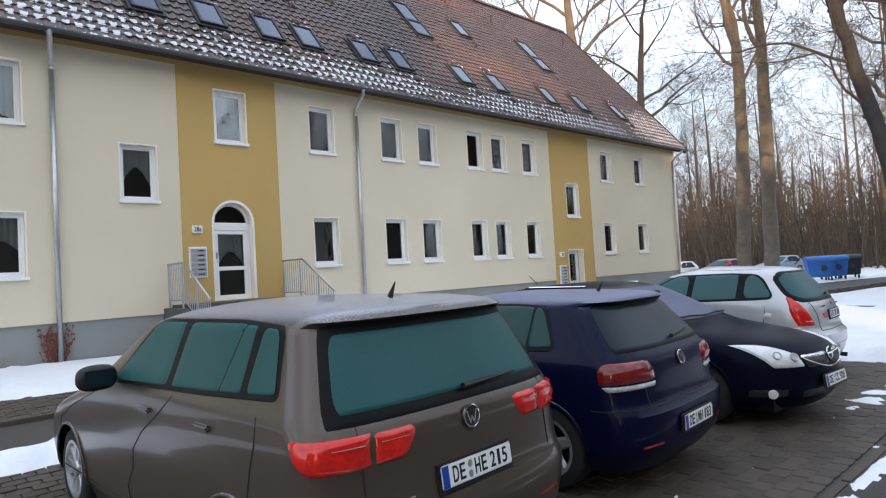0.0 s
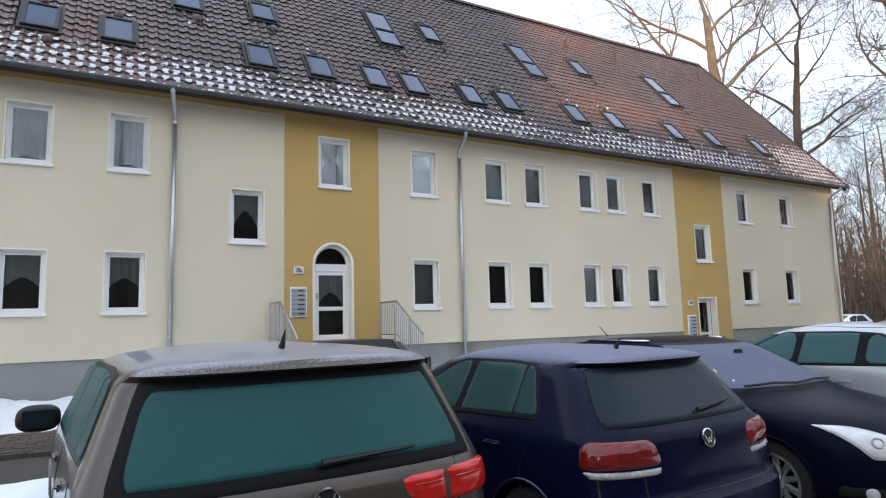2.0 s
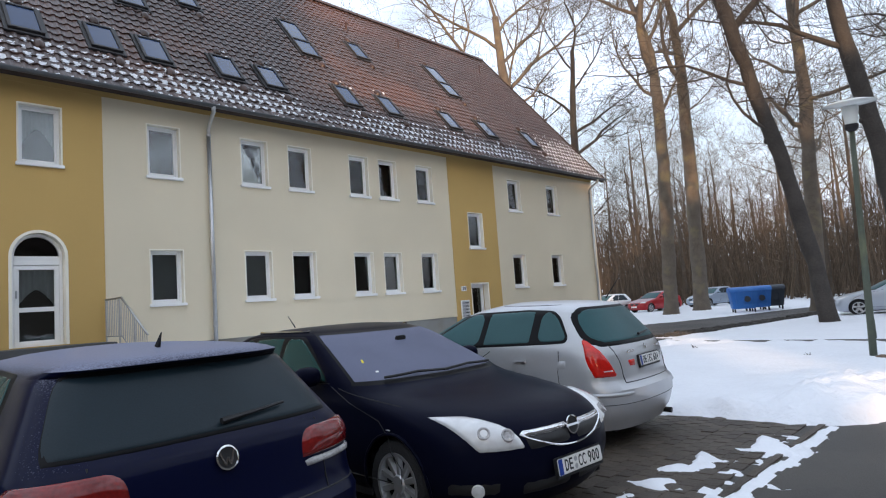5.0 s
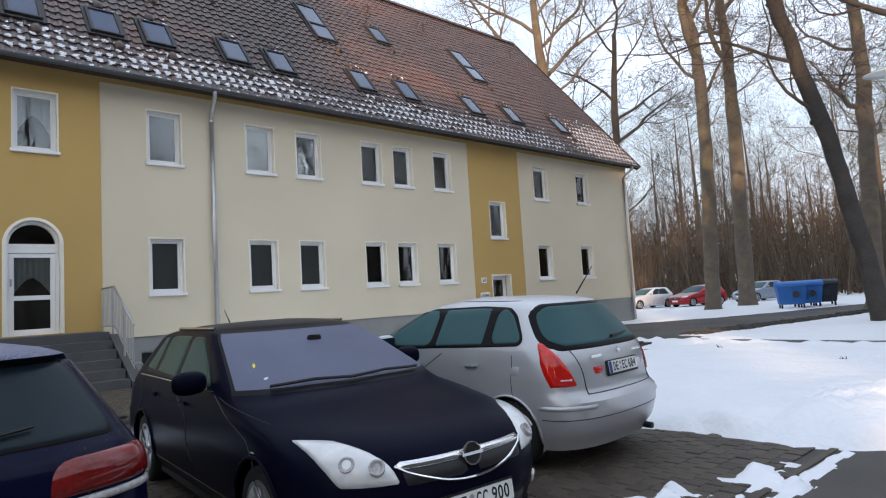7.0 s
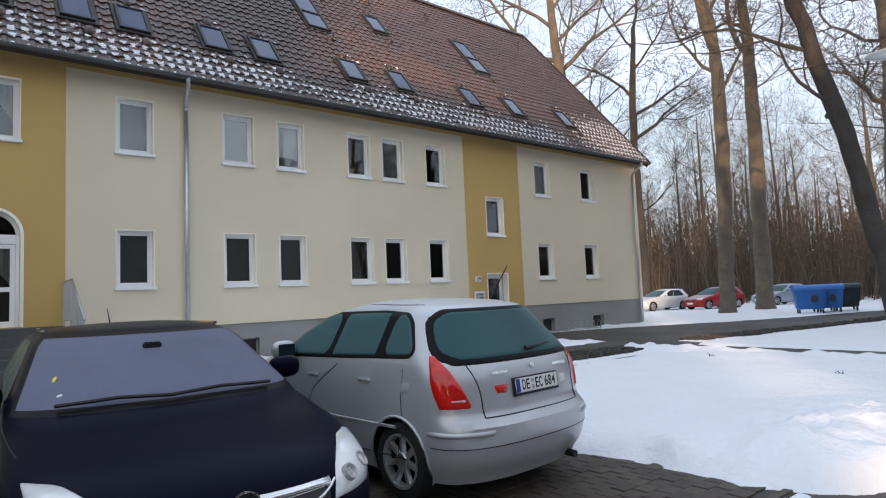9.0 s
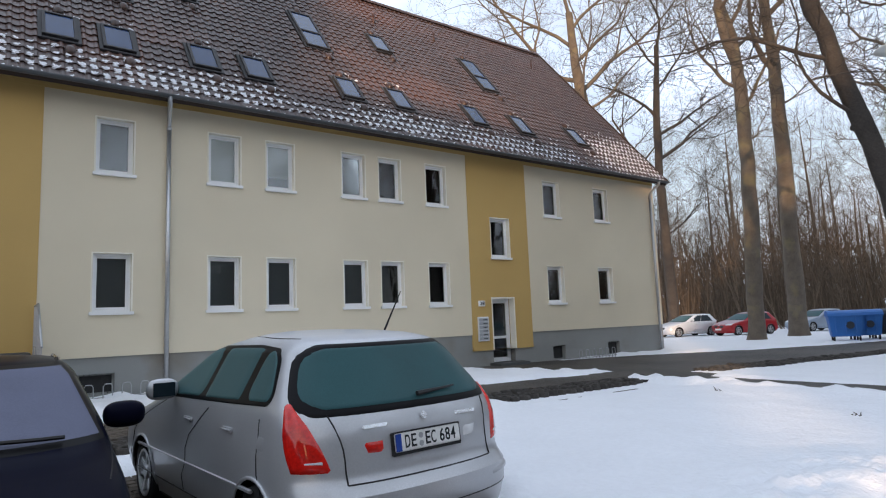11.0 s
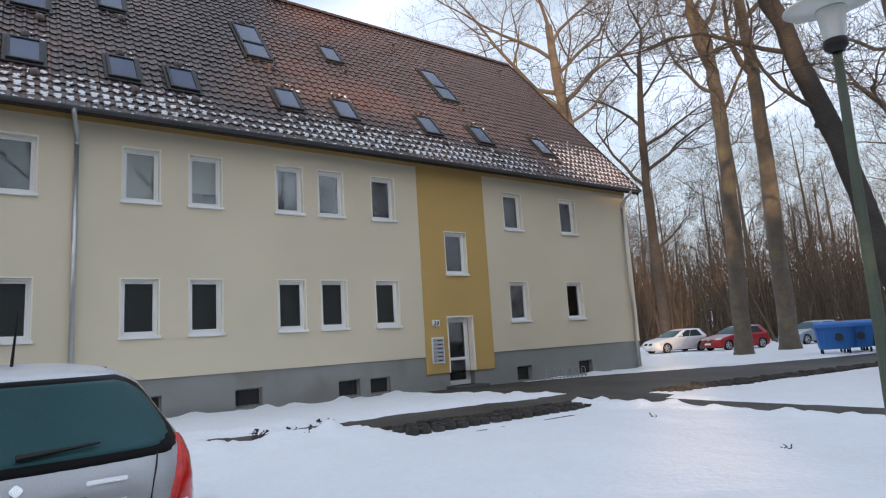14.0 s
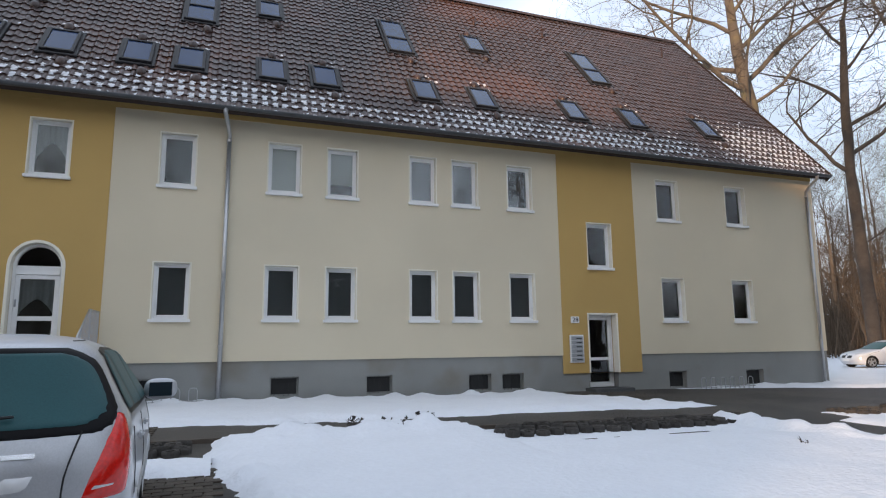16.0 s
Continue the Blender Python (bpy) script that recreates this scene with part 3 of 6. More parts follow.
def build_door_plain(h):
    a, b, z0, z1 = h
    y = FY - 0.012
    d = tagged(empty("door_2"), "white plastic entrance door with two glass panels, set deep in the wall", "door", kind="structure")
    bm = bmesh.new()
    box(bm, a - 0.03, a + 0.012, y - 0.006, y + 0.22, 0.60, z1 + 0.03)
    box(bm, b - 0.012, b + 0.03, y - 0.006, y + 0.22, 0.60, z1 + 0.03)
    box(bm, a + 0.012, b - 0.012, y - 0.006, y + 0.22, z1 - 0.012, z1 + 0.03)
    part("surround", bm, REVEAL, d, "white painted surround")
    part("door_frame", frame_bars(bmesh.new(), a + 0.012, b - 0.012, z0, z1 - 0.012, y + 0.24, y + 0.31, 0.055), WHITE, d)
    leaf = frame_bars(bmesh.new(), a + 0.07, b - 0.07, z0 + 0.055, z1 - 0.07, y + 0.25, y + 0.30, 0.075)
    box(leaf, a + 0.14, b - 0.14, y + 0.25, y + 0.30, z0 + 0.70, z0 + 0.78, 0.006)
    part("door_leaf", leaf, WHITE, d)
    for q0, q1 in ((z0 + 0.12, z0 + 0.70), (z0 + 0.78, z1 - 0.14)):
        part("pane", boxed(a + 0.14, b - 0.14, y + 0.27, y + 0.277, q0, q1), GLASS, d).visible_shadow = False
    part("door_handle", boxed(a + 0.09, a + 0.12, y + 0.2, y + 0.25, z0 + 0.95, z0 + 1.1, 0.008), STEEL, d)
    tagged(part("threshold", boxed(a - 0.15, b + 0.15, FY - 0.45, FY + 0.4, 0.02, z0, 0.01), STEP), "grey concrete threshold slab", "threshold", kind="structure")


def build_letterboxes(x0, x1, z0, z1, rows):
    t = tagged(empty("letterbox_panel"), "pale metal letterbox panel with name strips on the wall", "letterbox")
    y = FY - 0.012
    part("casing", boxed(x0, x1, y - 0.045, y, z0, z1, 0.006), WHITE, t)
    for k in range(rows):
        a = z0 + 0.03 + (z1 - z0 - 0.06) * k / rows
        b = z0 + 0.03 + (z1 - z0 - 0.06) * (k + 1) / rows - 0.012
        part("flap", boxed(x0 + 0.03, x1 - 0.03, y - 0.056, y - 0.045, a, b, 0.004), ALLOY, t)
        part("name_strip", boxed(x0 + 0.18, x1 - 0.07, y - 0.059, y - 0.056, (a + b) / 2 - 0.012, (a + b) / 2 + 0.012), INK, t)


def build_number(x0, x1, z0, z1, text):
    t = tagged(empty("house_number"), f"small white house number plate {text}", "sign")
    y = FY - 0.012
    part("plate", boxed(x0, x1, y - 0.05, y, z0, z1, 0.008), WHITE, t)
    lettering("digits", text, 0.15, INK, t, pose((x0 + x1) / 2, y - 0.053, (z0 + z1) / 2, 90), width=(x1 - x0) * 0.72)


def build_stairs():
    st = tagged(empty("entrance_stairs"), "grey stone entrance stairs before the arched door", "stairs", kind="structure")
    x0, x1, top, n, rise, run, y_top = 3.98, 6.45, 1.245, 6, 0.163, 0.29, 13.72
    part("landing", boxed(x0 - 0.02, x1 + 0.02, y_top, FY + 0.1, 0.2, top, 0.012), STEP, st)
    for k in range(1, n):
        y1 = y_top - (k - 1) * run
        part("step", boxed(x0, x1, y1 - run - 0.02, y1 - 0.004, -0.1, top - k * rise, 0.014), STEP, st)
    for side, x in ((-1, x0 - 0.2), (1, x1 + 0.025)):
        vs = [(x + dx, y, z) for dx in (0, 0.17) for y, z in ((FY + 0.03, -0.2), (FY + 0.03, top - 0.06), (y_top + 0.02, top - 0.06), (y_top - 5 * run, top - 5 * rise - 0.05), (y_top - 5 * run, -0.2))]
        fs = [(0, 1, 2, 3, 4), (9, 8, 7, 6, 5)] + [(k, k + 5, (k + 1) % 5 + 5, (k + 1) % 5) for k in range(5)]
        part("stringer", (vs, fs), STEP, st)
    for x in (x0 - 0.1, x1 + 0.1):
        rl = tagged(empty("stair_railing"), "galvanised steel stair railing with thin balusters", "railing", "railings of the entrance stairs")
        path = [(x, FY - 0.06, top + 0.86), (x, y_top - 0.02, top + 0.86), (x, y_top - 4.6 * run, top - 4.6 * rise + 0.86)]
        part("handrail", tube(path, [0.021] * 3), STEEL, rl, smooth=True)
        part("lower_rail", tube([Vector(p) - Vector((0, 0, 0.76)) for p in path], [0.012] * 3, 6), STEEL, rl)
        for k in range(24):
            y = FY - 0.08 - k * 0.1
            drop = max(0.0, (y_top - y) / run * rise)
            if y < y_top - 4.6 * run:
                break
            part("baluster" if k % 8 else "post", tube([(x, y, top - drop + (0.1 if k % 8 else -0.2)), (x, y, top - drop + 0.86)], [0.008 if k % 8 else 0.018] * 2, 6), STEEL, rl)


# ---------------------------------------------------------------- roof
EAVE_Y, EAVE_Z, RY, RZ = 14.12, 6.565, 20.55, 14.21
SL = math.hypot(RY - EAVE_Y, RZ - EAVE_Z)
CY, SZ = (RY - EAVE_Y) / SL, (RZ - EAVE_Z) / SL
ROOF_X0, ROOF_X1 = -10.0, 26.98
SKYLIGHTS = [(x, 0.66, 1.50, 2.56) for x in (-1.0, 0.42, 3.47, 4.96, 6.5, 7.63, 9.5, 10.8, 13.45, 15.15, 18.05, 20.14, 22.95, -2.9, -5.0)]
SKYLIGHTS += [(x, 0.78, 4.30, 6.58) for x in (7.65, 13.2, 20.1)] + [(x, 0.66, 5.36, 6.46) for x in (9.53, 16.0)] + [(1.95, 0.70, 3.9, 4.95), (3.9, 0.66, 4.2, 5.2)]


def roof_point(x, s, n=0.0):
    return Vector((x, EAVE_Y + s * CY - n * SZ, EAVE_Z + s * SZ + n * CY))


def build_roof():
    vs = [tuple(roof_point(x, s, n)) for x in (ROOF_X0, ROOF_X1) for s, n in ((0, -0.05), (SL, -0.05), (SL, -0.2), (0.05, -0.2))]
    fs = [(0, 1, 2, 3), (7, 6, 5, 4), (0, 4, 5, 1), (1, 5, 6, 2), (2, 6, 7, 3), (3, 7, 4, 0)]
    tagged(part("roof_front", (vs, fs), ROOFDECK), "steep clay-tiled roof over the house", "roof", kind="structure")
    vs = [(x, 2 * RY - y, z) for x, y, z in vs]
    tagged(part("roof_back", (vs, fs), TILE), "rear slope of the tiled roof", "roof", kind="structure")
    ridge = tagged(empty("roof_ridge"), "row of rounded brown ridge tiles", "roof", kind="structure")
    prof = [(-0.16, -0.10), (-0.13, 0.0), (-0.07, 0.06), (0.0, 0.08), (0.07, 0.06), (0.13, 0.0), (0.16, -0.10)]
    rv = [(x, y * f, z * f) for x, f in ((0, 1.0), (0.40, 0.93)) for y, z in prof]
    rf = [(k, k + 1, k + 8, k + 7) for k in range(6)] + [tuple(range(7)), tuple(range(7, 14))[::-1]]
    first = None
    for k in range(int((ROOF_X1 - ROOF_X0) / 0.38)):
        if first is None:
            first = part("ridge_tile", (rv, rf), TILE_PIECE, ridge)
        ob = first if k == 0 else new("ridge_tile", first.data)
        ob.parent = ridge
        ob.location = (ROOF_X0 + k * 0.38, RY, RZ + 0.03)
    # verge boards and gutter
    bm = [tuple(roof_point(x, s, n)) for x in (ROOF_X1 - 0.02, ROOF_X1 + 0.03) for s, n in ((-0.02, -0.2), (SL, -0.2), (SL, 0.05), (-0.02, 0.05))]
    tagged(part("verge_board", (bm, [(0, 1, 2, 3), (7, 6, 5, 4), (0, 4, 5, 1), (1, 5, 6, 2), (2, 6, 7, 3), (3, 7, 4, 0)]), ROOFDECK), "dark verge board at the gable", "trim", kind="structure")
    gv, gf, n = [], [], 9
    for x in (ROOF_X0, ROOF_X1 - 0.05):
        for r in (0.075, 0.066):
            for k in range(n):
                w = math.pi * (1 + k / (n - 1))
                gv.append((x, EAVE_Y - 0.04 + r * math.cos(w), EAVE_Z - 0.005 + r * math.sin(w)))
    for k in range(n - 1):
        gf += [(k, k + 1, 2 * n + k + 1, 2 * n + k), (n + k, 3 * n + k, 3 * n + k + 1, n + k + 1)]
    gf += [(0, 2 * n, 3 * n, n), (n - 1, 2 * n - 1, 4 * n - 1, 3 * n - 1)]
    gf += [(2 * n + k, 2 * n + k + 1, 3 * n + k + 1, 3 * n + k) for k in range(n - 1)]
    tagged(part("gutter", (gv, gf), GUTTER, smooth=True), "dark grey half-round gutter along the eaves", "gutter", kind="structure")
    for x, base in ((1.86, 0.30), (8.90, 0.22), (26.45, 0.06)):
        dp = tagged(empty("downpipe"), "zinc downpipe with a bent neck on the house wall", "downpipe", "downpipes", "structure")
        part("neck", tube([(x - 0.1, EAVE_Y - 0.04, EAVE_Z - 0.05), (x - 0.1, EAVE_Y - 0.03, EAVE_Z - 0.16), (x - 0.03, 14.45, EAVE_Z - 0.33), (x, FY - 0.085, EAVE_Z - 0.46), (x, FY - 0.085, EAVE_Z - 0.62)], [0.062, 0.05, 0.045, 0.045, 0.045], 10), ZINC, dp, smooth=True)
        part("pipe", tube([(x, FY - 0.085, EAVE_Z - 0.56), (x, FY - 0.085, base)], [0.048, 0.048], 12), ZINC, dp, smooth=True)
        for z in (EAVE_Z - 0.6, 3.6, 1.4):
            part("bracket", tube([(x, FY - 0.085, z - 0.025), (x, FY - 0.085, z + 0.025)], [0.056, 0.056], 12), ZINC, dp)
            part("bracket_arm", boxed(x - 0.01, x + 0.01, FY - 0.05, FY, z - 0.01, z + 0.01), ZINC, dp)


def in_skylight(x, s, grow=0.06):
    return any(a - grow < x < a + w + grow and s0 - grow < s < s1 + grow for a, w, s0, s1 in SKYLIGHTS)


def build_skylights():
    for a, w, s0, s1 in SKYLIGHTS:
        big = s1 - s0 > 1.8
        k = tagged(empty("skylight"), "tall two-part roof window in a dark frame" if big else "small roof window in a dark metal frame", "roof window", "roof windows", "structure")
        h = s1 - s0
        k.matrix_basis = Matrix.Translation(roof_point(a, s0, 0.0)) @ Matrix(((1, 0, 0, 0), (0, CY, -SZ, 0), (0, SZ, CY, 0), (0, 0, 0, 1)))
        def bars(x0, x1, y0, y1, z0, z1, t):
            bm = bmesh.new()
            box(bm, x0, x0 + t, y0, y1, z0, z1, 0.008), box(bm, x1 - t, x1, y0, y1, z0, z1, 0.008)
            box(bm, x0 + t, x1 - t, y0, y0 + t, z0, z1, 0.008), box(bm, x0 + t, x1 - t, y1 - t, y1, z0, z1, 0.008)
            return bm
        part("flashing", bars(-0.07, w + 0.07, -0.10, h + 0.08, -0.05, 0.045, 0.08), SKYFRAME, k)
        part("frame", bars(0, w, 0, h, -0.02, 0.095, 0.07), SKYFRAME, k)
        spans = [(0.07, h * 0.42), (h * 0.42 + 0.06, h - 0.07)] if big else [(0.07, h - 0.07)]
        if big:
            part("crossbar", boxed(0.06, w - 0.06, h * 0.42 - 0.01, h * 0.42 + 0.07, -0.02, 0.1, 0.008), SKYFRAME, k)
        for p, q in spans:
            part("pane", boxed(0.068, w - 0.068, p, q, 0.06, 0.068), SKYGLASS, k)
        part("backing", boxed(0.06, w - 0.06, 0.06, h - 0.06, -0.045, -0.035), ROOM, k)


def tile_mesh(w, c):
    """One interlocking clay tile: a flat pan and a roll, its lower edge lifted."""
    prof = [(0.0, 0.012), (0.25, 0.0), (0.48, 0.002), (0.68, 0.030), (0.86, 0.034), (1.0, 0.012)]
    vs = [(u * w, -0.03, z + 0.022) for u, z in prof] + [(u * w, c + 0.03, z - 0.012) for u, z in prof] + [(u * w, -0.03, z - 0.012) for u, z in prof]
    n = len(prof)
    fs = [(k, k + 1, n + k + 1, n + k) for k in range(n - 1)] + [(2 * n + k, 2 * n + k + 1, k + 1, k) for k in range(n - 1)]
    return vs, fs


def build_tiles():
    w, c = 0.222, SL / 34
    rot = Matrix(((1, 0, 0, 0), (0, CY, -SZ, 0), (0, SZ, CY, 0), (0, 0, 0, 1)))
    tv, tf = tile_mesh(w, c)
    roof = bpy.data.objects["roof_front"]
    piece, vs, fs = None, [], []
    rnd = random.Random(4)
    for j in range(34):
        for i in range(int((ROOF_X1 - ROOF_X0) / w)):
            x, s = ROOF_X0 + i * w + 0.02, j * c
            if in_skylight(x + w / 2, s + c / 2, 0.0):
                continue
            m = Matrix.Translation(roof_point(x, s, rnd.uniform(-0.004, 0.004) - 0.01)) @ rot @ pose(0, 0, 0, rnd.uniform(-0.6, 0.6), rnd.uniform(-0.8, 0.8))
            if j < 8 and 8.4 < x < 16.6:
                if piece is None:
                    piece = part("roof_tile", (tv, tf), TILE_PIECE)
                    ob = piece
                else:
                    ob = new("roof_tile", piece.data)
                ob.parent = roof
                ob.matrix_basis = m
            else:
                k = len(vs)
                vs += [tuple(m @ Vector(v)) for v in tv]
                fs += [tuple(k + q for q in f) for f in tf]
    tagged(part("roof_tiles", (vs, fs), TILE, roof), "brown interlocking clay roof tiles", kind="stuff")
    # snow left on the lower courses, below the roof windows and at the gable corner
    sv, sf = [], []
    for _ in range(52000):
        x, s = rnd.uniform(ROOF_X0, ROOF_X1 - 0.1), rnd.uniform(0.05, 3.4)
        p = 1.0 * math.exp(-((s - 0.5) / 0.46) ** 2) * max(0.0, 0.62 + 1.4 * noise2(x, s, 0.5, 31))
        p = max(p, ramp01(x - 22.6 - s * 0.1, 0, 2.4) * ramp01(2.9 - s, 0, 1.4) * 0.9)
        for a, ww, s0, s1 in SKYLIGHTS:
            if abs(x - a - ww * 0.75) < 0.26 and (-0.55 < s - s0 < -0.2 or 0.1 < s - s1 < 0.26):
                p = max(p, 0.35)
        if rnd.random() > p or in_skylight(x, s, 0.05):
            continue
        r, k = rnd.uniform(0.02, 0.055), len(sv)
        x = ROOF_X0 + 0.02 + w * (round((x - ROOF_X0) / w - 0.35) + 0.35) + rnd.uniform(-0.07, 0.07)
        s = c * round(s / c) + rnd.uniform(-0.02, 0.10)
        for q in range(7):
            an = q * 2 * math.pi / 7
            sv.append(tuple(roof_point(x + 2.1 * r * math.cos(an) * rnd.uniform(0.6, 1), s + r * math.sin(an) * rnd.uniform(0.6, 1.0), -0.005)))
        sv.append(tuple(roof_point(x, s, 0.03 + r * 0.12)))
        sf += [(k + q, k + (q + 1) % 7, k + 7) for q in range(7)]
    tagged(part("roof_snow", (sv, sf), SNOW, smooth=True), "remnants of snow lying on the lower roof tiles", "snow", kind="stuff")
    for x, s in ((16.9, 7.85), (19.65, 7.85), (25.2, 8.1)):
        v = tagged(empty("vent_pipe"), "short brown vent pipe on the roof", "vent pipe", "roof vents")
        p = roof_point(x, s)
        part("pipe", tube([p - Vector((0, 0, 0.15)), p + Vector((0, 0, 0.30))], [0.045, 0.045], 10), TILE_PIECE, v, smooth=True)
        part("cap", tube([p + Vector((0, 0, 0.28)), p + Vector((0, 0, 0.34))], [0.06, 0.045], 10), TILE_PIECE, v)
    piece = None
    for a, ww, s0, s1 in SKYLIGHTS:
        for x, s in ((a + ww * 0.75, s0 - 0.42), (a + ww * 0.5, s1 + 0.26)):
            vs, fs = disc_ring([(0.11, -0.02), (0.10, 0.05), (0.06, 0.09), (0.0, 0.10)], 10)
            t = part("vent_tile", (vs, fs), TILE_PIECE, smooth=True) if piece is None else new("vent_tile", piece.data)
            piece = piece or t
            t.matrix_basis = Matrix.Translation(roof_point(x, s, 0.02)) @ rot @ Matrix.Diagonal((1, 1.5, 1, 1))
            tagged(t, "small domed brown vent tile on the roof", "vent tile", "vent tiles")


SKYFRAME = material("dark_roof_window_frame", (0.032, 0.031, 0.033), 0.5, scale=5, var=0.2, bump=0.05)
SKYGLASS = material("skylight_glass", (0.022, 0.045, 0.11), 0.06, scale=2, var=0.15, bump=0.0, coat=0.25)
build_ground()
build_snow()
ARCH, DOOR_B = build_house()
build_door_arched(ARCH)
build_door_plain(DOOR_B)
build_letterboxes(4.34, 4.73, 1.80, 2.48, 6)
build_letterboxes(17.52, 17.93, 0.88, 1.60, 6)
build_number(4.43, 4.65, 2.78, 2.95, "28a")
build_number(17.58, 17.82, 1.91, 2.08, "28")
build_stairs()
build_roof()
build_skylights()
# ---------------------------------------------------------------- cars
def car_paint(name, color, frost, metal=0.55, most=0.7, coat=0.5, spec=0.35):
    return material(name, color, 0.28, metal=metal, spec=spec, scale=1.6, var=0.10, bump=0.0, fine=120, coat=coat, up=(frost, (0.96, 1.24), most))


def frosted(name, color, rough=0.4):
    return material(name, color, rough, spec=0.2, scale=1.4, var=0.16, bump=0.05, fine=110, second=tuple(c * 1.35 + 0.003 for c in color), second_at=(0.45, 0.85))


class CarShape:
    """A body of horizontal slices: each slice is a rounded outline between its rear, its sides and its front."""

    def __init__(self, rear, front, half, d_rear=0.34, d_front=0.5, n=3.0, d_glass=None):
        self.rear, self.front, self.half, self.dr, self.n = rear, front, half, d_rear, n
        self.nose, self.glass = d_front, d_front if d_glass is None else d_glass

    def df(self, z):
        """How far the front corners are rounded: at the nose, and above the waist round the windscreen."""
        return self.nose + (self.glass - self.nose) * ramp01(z, 0.86, 1.04)

    def at(self, z, q, side=1):
        """Point at height z; q runs 0 to 1 over the rear, 1 to 2 along the side, 2 to 3 over the front."""
        r, f, w = curve_at(self.rear, z), curve_at(self.front, z), curve_at(self.half, z)
        room = max(0.02, f - r)
        a, b = min(self.dr, room * 0.3), min(self.df(z), room * 0.34)
        e = 2 / self.n
        if q <= 1:
            t = q * math.pi / 2
            x, u = w * math.sin(t) ** e, r + a * (1 - max(0.0, math.cos(t)) ** e)
        elif q < 2:
            x, u = w, r + a + (f - b - r - a) * (q - 1)
        else:
            t = (3 - q) * math.pi / 2
            x, u = w * max(0.0, math.sin(t)) ** e, f - b * (1 - max(0.0, math.cos(t)) ** e)
        return Vector((x * side, u, z))

    def normal(self, z, q, side=1):
        a = self.at(z, min(3, q + 0.02), side) - self.at(z, max(0, q - 0.02), side)
        b = self.at(z + 0.01, q, side) - self.at(z - 0.01, q, side)
        n = a.cross(b) * side
        return n.normalized() if n.length > 1e-9 else Vector((0, -1, 0))

    def q_rear(self, z, x):
        return math.asin(min(1, (x / curve_at(self.half, z))) ** (self.n / 2)) / (math.pi / 2)

    def q_front(self, z, x):
        return 3 - self.q_rear(z, x)

    def q_along(self, z, u):
        """The q of the point of the slice at height z that lies u from the rear."""
        r, f = curve_at(self.rear, z), curve_at(self.front, z)
        a, b, e = min(self.dr, (f - r) * 0.3), min(self.df(z), (f - r) * 0.34), self.n / 2
        if u < r + a:
            return math.acos(max(0.0, min(1.0, 1 - (u - r) / a)) ** e) / (math.pi / 2)
        if u > f - b:
            return 3 - math.acos(max(0.0, min(1.0, 1 - (f - u) / b)) ** e) / (math.pi / 2)
        return 1 + (u - r - a) / (f - b - r - a)

    def q_side(self, z, u):
        r, f = curve_at(self.rear, z), curve_at(self.front, z)
        return 1 + (u - r - self.dr) / (f - self.df(z) - r - self.dr)


def spread(a, b, n):
    return [a + (b - a) * k / n for k in range(n + 1)]


def car_patch(shape, name, mat, parent, z0, z1, qa, qb, side=1, out=0.012, nz=6, nq=10, label="", lens=0.0):
    """A shallow piece that lies on the body between two heights and two lines qa(z), qb(z)."""
    vs, fs = [], []
    for i in range(nz + 1):
        z = z0 + (z1 - z0) * i / nz
        a, b = qa(i / nz), qb(i / nz)
        for k in range(nq + 1):
            q = a + (b - a) * k / nq
            rim = i in (0, nz) or k in (0, nq)
            belly = lens * math.sin(math.pi * i / nz) * math.sin(math.pi * k / nq)
            vs.append(tuple(shape.at(z, q, side) + shape.normal(z, q, side) * ((-0.01 if rim else out) + belly)))
    m = nq + 1
    for i in range(nz):
        for k in range(nq):
            f = (i * m + k, i * m + k + 1, (i + 1) * m + k + 1, (i + 1) * m + k)
            fs.append(f if side > 0 else f[::-1])
    return part(name, (vs, fs), mat, parent, label, smooth=True)


def glass_patch(shape, name, mat, parent, z0, z1, q, round_, out, label="", power=5, nz=12, n=18):
    """A pane across the whole rear with rounded corners, lying on the body."""
    vs, fs = [], []
    for i in range(nz + 1):
        t = 0.5 - 0.5 * math.cos(math.pi * i / nz)
        z = z0 + (z1 - z0) * t
        lim = q * (1 - round_ * abs(2 * t - 1) ** power)
        for k in range(-n, n + 1):
            a = lim * (abs(k) / n) ** 1.4
            side = 1 if k >= 0 else -1
            rim = i in (0, nz) or abs(k) == n
            vs.append(tuple(shape.at(z, a, side) + shape.normal(z, max(a, 0.03), side) * (out - (0.006 if rim else 0))))
    m = 2 * n + 1
    fs = [(i * m + k, i * m + k + 1, (i + 1) * m + k + 1, (i + 1) * m + k) for i in range(nz) for k in range(m - 1)]
    return part(name, (vs, fs), mat, parent, label, smooth=True)


